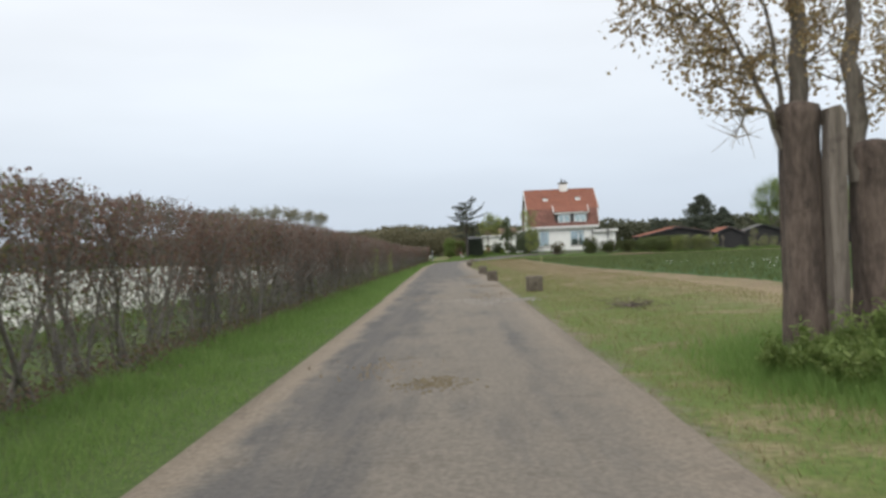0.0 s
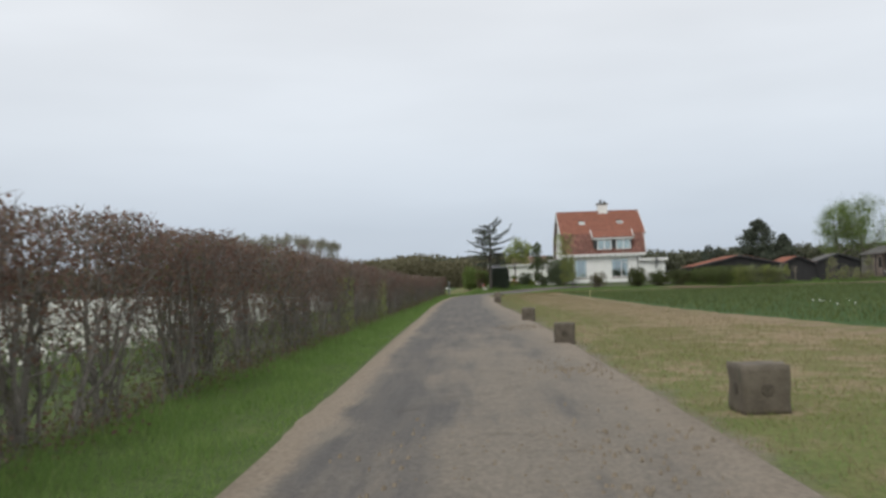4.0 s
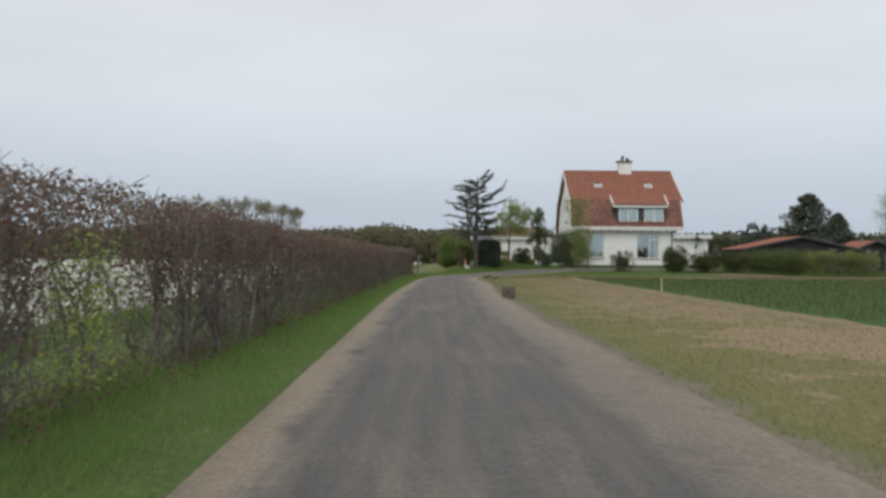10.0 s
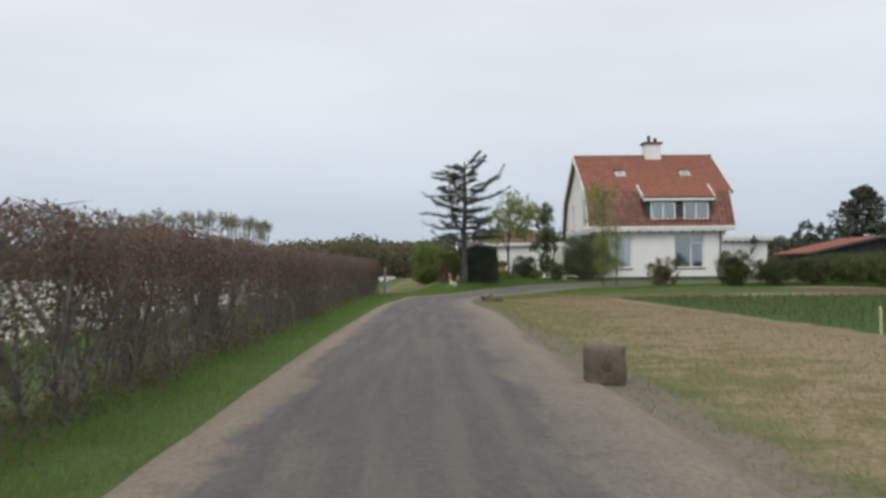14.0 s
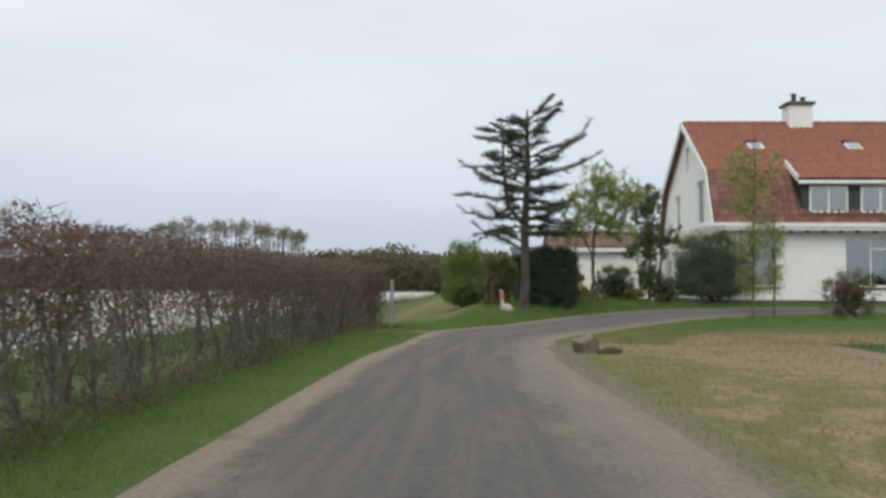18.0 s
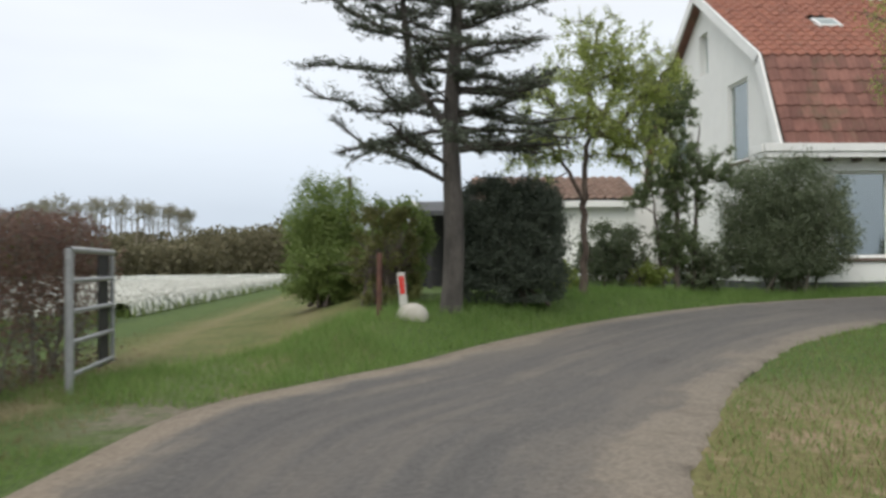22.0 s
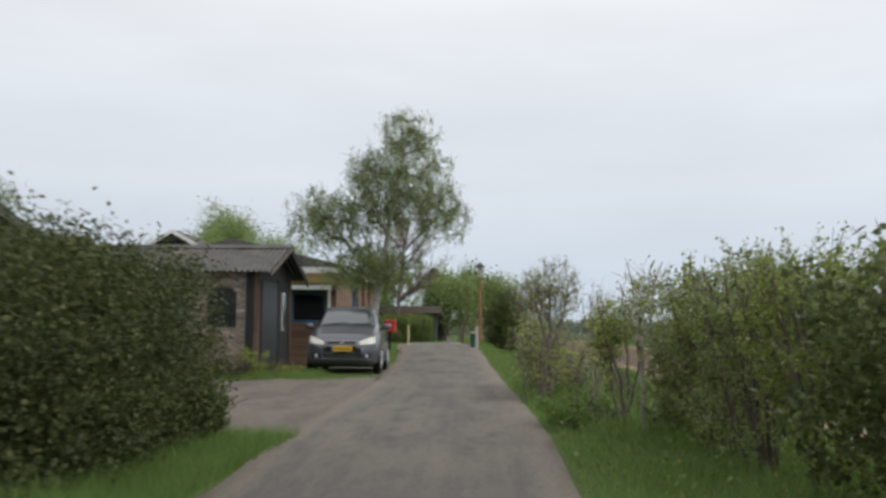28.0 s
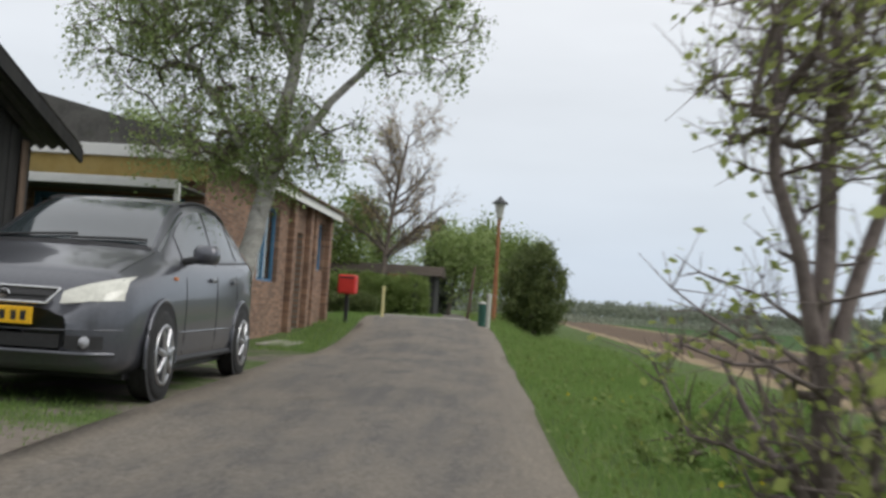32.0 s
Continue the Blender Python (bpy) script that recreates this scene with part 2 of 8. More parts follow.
L_FRESH = leafy("grey-green leaves of the slim garden tree", (0.115, 0.155, 0.075), (0.205, 0.26, 0.125), (0.3, 0.35, 0.18), rough=0.45, through=0.45)
L_YEW = leafy("very dark yew needles", (0.06, 0.075, 0.056), (0.11, 0.132, 0.094), through=0.25)
L_PINE = leafy("grey-green conifer needles", (0.075, 0.09, 0.066), (0.145, 0.165, 0.12), through=0.25)
L_COPPER = leafy("coppery young poplar leaves", (0.3, 0.215, 0.115), (0.47, 0.36, 0.2), (0.5, 0.46, 0.24), through=0.55)
L_WILLOW = leafy("grey-green birch leaves", (0.173, 0.242, 0.0784), (0.334, 0.415, 0.161), (0.461, 0.53, 0.253), through=0.4)
L_CLIP = leafy("clipped privet leaves", (0.075, 0.102, 0.036), (0.145, 0.18, 0.062), (0.22, 0.245, 0.09), through=0.3)
L_PRIVET = leafy("old privet leaves", (0.055, 0.07, 0.026), (0.11, 0.128, 0.046), (0.2, 0.2, 0.075), through=0.25)
L_BLADE = leafy("lush grass blades", (0.145, 0.245, 0.066), (0.245, 0.36, 0.106), (0.335, 0.425, 0.15), through=0.6)
L_DRY = leafy("dry and green grass blades", (0.19, 0.17, 0.082), (0.28, 0.232, 0.132), (0.38, 0.32, 0.2), through=0.45)
# Lightened so that aerial haze sits in the leaf colour.
L_FARWOOD = leafy("thin far-tree foliage paled for haze", (0.25, 0.25, 0.18), (0.36, 0.35, 0.25), (0.43, 0.41, 0.3), through=0.5)
L_MEADOW = leafy("yellowish meadow blades", (0.17, 0.2, 0.058), (0.27, 0.3, 0.1), (0.38, 0.37, 0.17), through=0.5)
L_FARPINE = leafy("distant wood foliage", (0.08, 0.085, 0.055), (0.14, 0.145, 0.095), (0.19, 0.185, 0.125), through=0.3)
L_SCRUB = leafy("olive-brown scrub", (0.13, 0.12, 0.07), (0.2, 0.185, 0.11), (0.25, 0.22, 0.13), through=0.4)
L_PETAL = leafy("white tulip petals", (0.72, 0.72, 0.66), (0.86, 0.86, 0.8), through=0.35)
L_BLOSSOM = leafy("yellow dandelions and daffodils", (0.6, 0.45, 0.03), (0.75, 0.62, 0.06), through=0.3)

# ---- mesh helpers ----
def part(name, geo, material, parent=None, label="", smooth=False, kind=""):
    """One mesh object from (vertices, faces), under a thing or a part."""
    v, f = geo
    me = bpy.data.meshes.new(name)
    v = np.asarray(v, dtype=np.float32).reshape(-1, 3)
    if isinstance(f, np.ndarray):
        k = f.shape[1]
        me.vertices.add(len(v))
        me.vertices.foreach_set("co", v.ravel())
        me.loops.add(f.size)
        me.loops.foreach_set("vertex_index", f.astype(np.int32).ravel())
        me.polygons.add(len(f))
        me.polygons.foreach_set("loop_start", np.arange(0, f.size, k, dtype=np.int32))
        me.update(calc_edges=True)
    else:
        me.from_pydata(v.tolist(), [], [tuple(int(i) for i in q) for q in f])
    if smooth:
        me.polygons.foreach_set("use_smooth", np.ones(len(me.polygons), dtype=bool))
    me.materials.append(material)
    ob = new(name, me)
    if parent is not None:
        ob.parent = parent
    if label or kind:
        tagged(ob, label, kind=kind)
    return ob


def thing(name, at, label, category, group="", rz=0.0, kind=""):
    e = new(name)
    e.empty_display_size = 0.2
    e.matrix_basis = pose(*at, 0, 0, rz)
    return tagged(e, label, category, group, kind)


def join(*geos):
    vs, fs, n = [], [], 0
    for v, f in geos:
        v = np.asarray(v, dtype=float).reshape(-1, 3)
        vs.append(v)
        fs += [tuple(int(i) + n for i in q) for q in f]
        n += len(v)
    return np.concatenate(vs), fs


def moved(geo, m):
    v = np.asarray(geo[0], dtype=float).reshape(-1, 3)
    a = np.array(m)
    return v @ a[:3, :3].T + a[:3, 3], geo[1]


def box(x0, x1, y0, y1, z0, z1, c=0.006):
    """A box with chamfered edges."""
    lo, hi = np.array([x0, y0, z0], float), np.array([x1, y1, z1], float)
    c = min(c, *(0.3 * (hi - lo)))
    v, at = [], {}
    for i in (0, 1):
        for j in (0, 1):
            for k in (0, 1):
                s = np.array([i, j, k])
                for ax in range(3):
                    p = np.where(s == 0, lo + c, hi - c)
                    p[ax] = (lo, hi)[s[ax]][ax]
                    at[i, j, k, ax] = len(v)
                    v.append(p)
    f = []
    for ax in range(3):
        b, d = (ax + 1) % 3, (ax + 2) % 3
        for s in (0, 1):
            q = []
            for e in ((0, 0), (1, 0), (1, 1), (0, 1)):
                k = [0, 0, 0]
                k[ax], k[b], k[d] = s, *e
                q.append(at[(*k, ax)])
            f.append(tuple(q if s else q[::-1]))
        for s in (0, 1):
            for u in (0, 1):
                k0, k1 = [0, 0, 0], [0, 0, 0]
                k0[b], k0[d], k1[b], k1[d] = s, u, s, u
                k1[ax] = 1
                q = [at[(*k0, b)], at[(*k1, b)], at[(*k1, d)], at[(*k0, d)]]
                f.append(tuple(q if s != u else q[::-1]))
    for key in {k[:3] for k in at}:
        q = [at[(*key, a)] for a in range(3)]
        f.append(tuple(q if sum(key) % 2 else q[::-1]))
    return np.array(v), f


def prism(poly, a0, a1, axis="x"):
    """A polygon in the two other axes, drawn out along an axis."""
    n = len(poly)
    put = {"x": lambda a, p: (a, p[0], p[1]), "y": lambda a, p: (p[0], a, p[1]), "z": lambda a, p: (p[0], p[1], a)}[axis]
    v = [put(a0, p) for p in poly] + [put(a1, p) for p in poly]
    return v, [tuple(range(n))[::-1], tuple(range(n, 2 * n))] + [(i, (i + 1) % n, n + (i + 1) % n, n + i) for i in range(n)]


def lathe(profile, sides=14):
    """A profile of (radius, height) turned round z."""
    v = [(r * math.cos(2 * math.pi * k / sides), r * math.sin(2 * math.pi * k / sides), z) for r, z in profile for k in range(sides)]
    f = [(i * sides + k, i * sides + (k + 1) % sides, (i + 1) * sides + (k + 1) % sides, (i + 1) * sides + k) for i in range(len(profile) - 1) for k in range(sides)]
    return v, f + [tuple(range(sides))[::-1], tuple(range((len(profile) - 1) * sides, len(profile) * sides))]


def tubes(segs, sides=4):
    """Tapered rods: rows of x0 y0 z0 x1 y1 z1 r0 r1."""
    s = np.asarray(segs, dtype=float)
    a, b, r0, r1 = s[:, :3], s[:, 3:6], s[:, 6], s[:, 7]
    d = b - a
    d /= np.linalg.norm(d, axis=1, keepdims=True) + 1e-9
    ref = np.where(np.abs(d[:, 2:3]) < 0.9, [[0.0, 0.0, 1.0]], [[1.0, 0.0, 0.0]])
    u = np.cross(d, ref)
    u /= np.linalg.norm(u, axis=1, keepdims=True)
    w = np.cross(d, u)
    ang = 2 * np.pi * np.arange(sides) / sides
    ring = np.cos(ang)[None, :, None] * u[:, None] + np.sin(ang)[None, :, None] * w[:, None]
    v = np.concatenate([a[:, None] + ring * r0[:, None, None], b[:, None] + ring * r1[:, None, None]], 1).reshape(-1, 3)
    k = np.arange(sides)
    one = np.stack([k, (k + 1) % sides, sides + (k + 1) % sides, sides + k], 1)
    f = (np.arange(len(s))[:, None, None] * 2 * sides + one[None]).reshape(-1, 4)
    return v, f


def petals(points, size, rng, long=1.6, droop=0.0, flat=0.0):
    """Leaves: one small folded four-cornered blade at each point."""
    p = np.asarray(points, dtype=float)
    n = len(p)
    d = rng.normal(size=(n, 3))
    d[:, 2] = d[:, 2] * (1 - flat) - droop
    d /= np.linalg.norm(d, axis=1, keepdims=True)
    e = np.cross(d, rng.normal(size=(n, 3)))
    e /= np.linalg.norm(e, axis=1, keepdims=True) + 1e-9
    s = size * rng.uniform(0.6, 1.35, (n, 1))
    v = np.stack([p - d * s * long * 0.5, p + e * s * 0.5, p + d * s * long * 0.5, p - e * s * 0.5], 1).reshape(-1, 3)
    return v, np.arange(4 * n).reshape(n, 4)


def blades(base, height, rng, lean=0.5, wide=0.012):
    """Grass: one thin leaning blade at each point."""
    b = np.asarray(base, dtype=float)
    n = len(b)
    h = (height if np.ndim(height) else np.full(n, height)) * rng.uniform(0.5, 1.3, n)
    a = rng.uniform(0, 2 * np.pi, n)
    side = np.stack([np.cos(a), np.sin(a), 0 * a], 1) * wide * rng.uniform(0.7, 1.5, (n, 1))
    t = rng.uniform(0, 2 * np.pi, n)
    out = np.stack([np.cos(t), np.sin(t), 0 * t], 1) * (lean * h * rng.uniform(0.2, 1.0, n))[:, None]
    up = np.zeros((n, 3))
    up[:, 2] = h
    v = np.stack([b - side, b + side, b + out + up], 1).reshape(-1, 3)
    return v, np.arange(3 * n).reshape(n, 3)


def eased(t):
    t = np.clip(t, 0, 1)
    return t * t * (3 - 2 * t)


BANK = np.array([(-1.2, 97.3), (-0.2, 99.0), (0.65, 100.05), (1.5, 101.35), (2.35, 102.4), (3.15, 103.3), (4.05, 104.15), (5.1, 105.0), (6.4, 105.8), (8.0, 106.5)])


def terr(x, y):
    """Height of the ground: flat, with a low rise on which the white house stands, and a grass bank outside the bend."""
    x, y = np.asarray(x, dtype=float), np.asarray(y, dtype=float)
    z = 0.5 * eased((y - 97.5) / 12.5) * eased((x + 4.0) / 5.0) * (1 - eased((x - 18.5) / 6.0))
    z = z + 0.5 * eased((x - 50.0) / 15.0) * eased((y - 105.6) / 1.3) * (1 - eased((x - 110.0) / 30.0))
    z = z + 0.09 * eased((y - 107.9) / 1.5) * (1 - eased((y - 110.9) / 1.2)) * eased((x - 36.0) / 4.0) * (1 - eased((x - 46.5) / 4.0))
    near = np.full(x.shape, 9.0)
    for a, b in zip(BANK, BANK[1:]):
        d = b - a
        t = np.clip(((x - a[0]) * d[0] + (y - a[1]) * d[1]) / (d @ d), 0, 1)
        px, py = x - a[0] - t * d[0], y - a[1] - t * d[1]
        out = d[0] * py - d[1] * px > 0
        near = np.where(out, np.minimum(near, np.hypot(px, py)), np.minimum(near, 9.0))
    side = np.interp(x, BANK[:, 0], BANK[:, 1])
    inside = y > side
    return z + 0.24 * eased(near / 1.4) * inside * eased((x + 1.2) / 1.4) * (1 - eased((x - 4.5) / 3.5)) * eased((y - 99.0) / 2.0) * (1 - eased((y - 105.5) / 4.0)) * (near < 9.0)

# ---- ground: one sheet, its cover told apart by where it lies ----
def ground_material():
    m, n, l, p = nodes_of("ground cover")
    pos = n.new("ShaderNodeNewGeometry").outputs["Position"]
    sep = n.new("ShaderNodeSeparateXYZ")
    l.new(pos, sep.inputs[0])
    wob = maths(n, l, "MULTIPLY", maths(n, l, "SUBTRACT", noise_at(n, l, 0.7, 4), 0.5), 1.6)
    wob2 = maths(n, l, "MULTIPLY", maths(n, l, "SUBTRACT", noise_at(n, l, 0.45, 3, 0.5, None, (1, 1.3, 1)), 0.5), 0.9)
    X = maths(n, l, "ADD", sep.outputs["X"], wob2)
    Y = maths(n, l, "ADD", sep.outputs["Y"], wob2)
    Xs = maths(n, l, "ADD", sep.outputs["X"], wob)

    def span(v, a, b, s=0.25):
        return maths(n, l, "MULTIPLY", ranged(n, l, v, a - s, a + s), ranged(n, l, v, b - s, b + s, 1, 0))

    fine = noise_at(n, l, 15, 7, 0.75)
    mid = noise_at(n, l, 1.3, 5, 0.6)
    big = noise_at(n, l, 0.22, 3, 0.5)
    grass = mixed(n, l, ranged(n, l, fine, 0.35, 0.65), (0.05, 0.08, 0.024), (0.1, 0.142, 0.044))
    grass = mixed(n, l, ranged(n, l, mid, 0.5, 0.8, 0, 0.4), grass, (0.16, 0.18, 0.066))
    straw = mixed(n, l, ranged(n, l, fine, 0.32, 0.68), (0.17, 0.128, 0.076), (0.34, 0.268, 0.17))
    straw = mixed(n, l, ranged(n, l, noise_at(n, l, 2.4, 5, 0.7), 0.56, 0.7, 0, 0.7), straw, (0.115, 0.088, 0.058))
    olive = mixed(n, l, ranged(n, l, fine, 0.32, 0.68), (0.108, 0.102, 0.042), (0.21, 0.192, 0.084))
    lush = mixed(n, l, ranged(n, l, fine, 0.32, 0.68), (0.07, 0.112, 0.028), (0.15, 0.2, 0.056))
    clump = noise_at(n, l, 3.2, 6, 0.75)
    shift = maths(n, l, "SUBTRACT", sep.outputs["X"], ranged(n, l, sep.outputs["Y"], 22.0, 52.0, 1.5, 0.0))
    patch = maths(n, l, "ADD", maths(n, l, "MULTIPLY", mid, 0.6), maths(n, l, "MULTIPLY", big, 0.55))
    dry = maths(n, l, "ADD", patch, ranged(n, l, shift, 2.0, 5.6, -0.05, 0.09))
    dry = maths(n, l, "ADD", dry, maths(n, l, "MULTIPLY", maths(n, l, "SUBTRACT", noise_at(n, l, 1.9, 6, 0.72, None, (1.0, 0.5, 1)), 0.5), 0.55))
    dryg = mixed(n, l, ranged(n, l, dry, 0.53, 0.62), olive, straw)
    dryg = mixed(n, l, ranged(n, l, clump, 0.45, 0.33, 0, 0.75), dryg, lush)
    dryg = mixed(n, l, ranged(n, l, clump, 0.58, 0.7, 0, 0.6), dryg, (0.1, 0.08, 0.052))
    early = maths(n, l, "MULTIPLY", ranged(n, l, sep.outputs["Y"], 12.0, 34.0, 1, 0), ranged(n, l, shift, 3.4, 5.0, 1.0, 0.1))
    dryg = mixed(n, l, maths(n, l, "MULTIPLY", early, ranged(n, l, mid, 0.4, 0.62, 0.95, 0.3)), dryg, lush)
    col = grass
    col = mixed(n, l, maths(n, l, "MULTIPLY", span(Xs, 1.6, 40.0, 0.5), ranged(n, l, Y, 96.0, 99.5, 1, 0)), col, dryg)
    soil = mixed(n, l, ranged(n, l, fine, 0.3, 0.7), (0.07, 0.049, 0.034), (0.16, 0.115, 0.08))
    soil = mixed(n, l, ranged(n, l, noise_at(n, l, 1.1, 5, 0.7, None, (0.35, 2.2, 1)), 0.5, 0.66, 0, 0.45), soil, (0.18, 0.135, 0.095))
    dirt = mixed(n, l, ranged(n, l, fine, 0.3, 0.7), (0.14, 0.118, 0.094), (0.235, 0.2, 0.162))
    reach = maths(n, l, "ADD", maths(n, l, "MULTIPLY", maths(n, l, "SUBTRACT", noise_at(n, l, 0.55, 5, 0.7), 0.5), 0.8), maths(n, l, "ADD", maths(n, l, "MULTIPLY", maths(n, l, "SUBTRACT", clump, 0.5), 0.5), ranged(n, l, sep.outputs["Y"], 40.0, 55.0, 0.0, 0.22)))
    spill = maths(n, l, "MULTIPLY", span(maths(n, l, "ADD", sep.outputs["X"], reach), 0.4, 1.78, 0.16), ranged(n, l, Y, 92.0, 95.0, 1, 0))
    col = mixed(n, l, maths(n, l, "MULTIPLY", spill, 0.9), col, dirt)
    strip = maths(n, l, "MULTIPLY", span(maths(n, l, "SUBTRACT", X, ranged(n, l, sep.outputs["Y"], 22.0, 52.0, 1.5, 0.0)), 5.7, 6.75, 0.5), ranged(n, l, Y, 93.5, 94.5, 1, 0))
    col = mixed(n, l, maths(n, l, "MULTIPLY", strip, ranged(n, l, mid, 0.42, 0.6, 0.1, 0.8)), col, mixed(n, l, 0.55, soil, straw))
    # bulb field with low rows of green
    row = n.new("ShaderNodeTexWave")
    row.bands_direction = "X"
    row.inputs["Scale"].default_value, row.inputs["Distortion"].default_value, row.inputs["Detail"].default_value = 1.1, 1.5, 3
    l.new(pos, row.inputs["Vector"])
    crop = mixed(n, l, ranged(n, l, row.outputs["Fac"], 0.2, 0.8), (0.03, 0.062, 0.018), (0.062, 0.112, 0.032))
    crop = mixed(n, l, ranged(n, l, mid, 0.55, 0.8, 0, 0.4), crop, (0.1, 0.13, 0.04))
    col = mixed(n, l, maths(n, l, "MULTIPLY", ranged(n, l, maths(n, l, "SUBTRACT", X, ranged(n, l, sep.outputs["Y"], 22.0, 52.0, 1.5, 0.0)), 6.7, 6.85), ranged(n, l, Y, 93.2, 93.5, 1, 0)), col, crop)
    # ploughed soil and its two pale headlands
    far = ranged(n, l, X, 16, 18)
    col = mixed(n, l, maths(n, l, "MULTIPLY", far, span(Y, 95.0, 101.5, 0.15)), col, soil)
    col = mixed(n, l, maths(n, l, "MULTIPLY", far, span(Y, 101.4, 102.1, 0.12)), col, straw)
    col = mixed(n, l, maths(n, l, "MULTIPLY", far, span(Y, 94.2, 95.2, 0.15)), col, straw)
    # tulip beds west of the hedge
    tul = mixed(n, l, ranged(n, l, fine, 0.35, 0.65), (0.03, 0.055, 0.018), (0.09, 0.12, 0.045))
    col = mixed(n, l, ranged(n, l, X, -4.9, -4.6, 1, 0), col, tul)
    # wheel ruts of the field track past the hedge's end
    rut = maths(n, l, "ADD", span(X, -1.0, -0.55, 0.18), span(X, -2.75, -2.3, 0.18))
    rut = maths(n, l, "MULTIPLY", rut, span(Y, 94.0, 240.0, 3.0))
    col = mixed(n, l, maths(n, l, "MULTIPLY", rut, 0.75), col, mixed(n, l, ranged(n, l, fine, 0.3, 0.7), (0.14, 0.13, 0.06), (0.26, 0.21, 0.13)))
    col = mixed(n, l, maths(n, l, "MULTIPLY", maths(n, l, "MULTIPLY", span(X, -3.2, 0.3, 0.4), ranged(n, l, Y, 98.0, 102.0)), ranged(n, l, mid, 0.35, 0.6, 0.35, 0.8)), col, olive)
    worn = maths(n, l, "MULTIPLY", span(maths(n, l, "ADD", X, maths(n, l, "MULTIPLY", sep.outputs["Y"], 0.0)), -1.75, -0.9, 0.25), span(Y, 96.6, 100.2, 0.8))
    col = mixed(n, l, maths(n, l, "MULTIPLY", worn, ranged(n, l, clump, 0.4, 0.55, 0.2, 0.9)), col, dirt)
    # sandy forecourt before the sheds
    sand = mixed(n, l, ranged(n, l, fine, 0.3, 0.7), (0.13, 0.112, 0.094), (0.22, 0.192, 0.162))
    sand = mixed(n, l, ranged(n, l, noise_at(n, l, 0.9, 6, 0.7, None, (0.5, 1.4, 1)), 0.42, 0.62, 0, 0.7), sand, (0.105, 0.097, 0.087))
    court = maths(n, l, "MULTIPLY", span(X, 27.4, 39.6, 0.35), span(Y, 107.5, 113.4, 0.35))
    col = mixed(n, l, court, col, sand)
    side = maths(n, l, "MULTIPLY", span(X, 39.0, 50.0, 0.8), span(Y, 108.0, 111.0, 0.5))
    col = mixed(n, l, maths(n, l, "MULTIPLY", side, ranged(n, l, mid, 0.42, 0.6)), col, sand)
    l.new(col, p.inputs["Base Color"])
    p.inputs["Roughness"].default_value = 0.95
    p.inputs["Specular IOR Level"].default_value = 0.15
    bumped(n, l, p, maths(n, l, "ADD", fine, maths(n, l, "MULTIPLY", noise_at(n, l, 40, 3), 0.5)), 0.4, 0.025)
    return m


def lines(*spans):
    return np.unique(np.concatenate([np.arange(a, b, s) for a, b, s in spans]))


gx = lines((-3000, -400, 650), (-400, -80, 80), (-80, -14, 6), (-14, 48, 0.5), (48, 120, 2.0), (120, 400, 70), (400, 3100, 675))
gy = lines((-1500, -60, 480), (-60, -10, 10), (-10, 118, 0.5), (118, 240, 6), (240, 600, 60), (600, 3600, 750))
GX, GY = np.meshgrid(gx, gy)
rng = np.random.default_rng(3)
GZ = terr(GX, GY) + np.where((GX > -14) & (GX < 48) & (GY > -10) & (GY < 118), rng.normal(0, 0.006, GX.shape), 0)
nx, ny = len(gx), len(gy)
ids = np.arange(nx * ny).reshape(ny, nx)
ground = part("ground", (np.stack([GX, GY, GZ], -1).reshape(-1, 3), np.stack([ids[:-1, :-1], ids[:-1, 1:], ids[1:, 1:], ids[1:, :-1]], -1).reshape(-1, 4)), ground_material(), smooth=True)
tagged(ground, "flat farmland with dry grass verges, bulb field and ploughed soil", "ground", kind="structure")

# ---- lane: worn asphalt with sand along its middle and edges ----
LEFT = [(-1.2, -15), (-1.2, 0), (-1.4, 20), (-1.7, 35), (-1.9, 48), (-2.1, 60), (-2.2, 70), (-2.1, 80), (-1.95, 88), (-1.6, 92), (-1.4, 95), (-1.05, 97.5), (-0.2, 99.0), (0.65, 100.05), (1.5, 101.35), (2.35, 102.4), (3.15, 103.3), (4.05, 104.15), (5.1, 105.0), (6.4, 105.8), (8.0, 106.5), (9.6, 107.0), (11.5, 107.35), (13.5, 107.35), (15.5, 107.15), (17.5, 107.2), (19.5, 107.4), (22, 107.8), (27, 108.3), (32, 108.6), (40, 108.95), (48, 109.6), (56, 110.25), (65, 111.2), (67.2, 110.9), (69, 109.9), (74, 109.5), (85, 110.4), (100, 112.0)]
RIGHT = [(1.75, -15), (1.75, 0), (1.75, 20), (1.65, 35), (1.5, 48), (1.2, 60), (1.15, 70), (1.35, 80), (1.1, 87), (1.15, 90.3), (1.4, 92.6), (1.75, 94.2), (2.2, 95.4), (2.7, 96.5), (3.3, 97.8), (4.0, 99.0), (4.8, 100.3), (5.5, 101.2), (6.3, 102.0), (7.2, 102.7), (8.4, 103.35), (9.8, 103.85), (11.5, 104.4), (13.5, 104.95), (15.5, 105.2), (17.5, 105.3), (19.5, 105.35), (22, 105.4), (27, 105.4), (32, 105.55), (40, 105.9), (48, 106.2), (56, 106.6), (65, 107.4), (67.2, 107.7), (69, 108.1), (74, 108.3), (85, 109.2), (100, 110.8)]


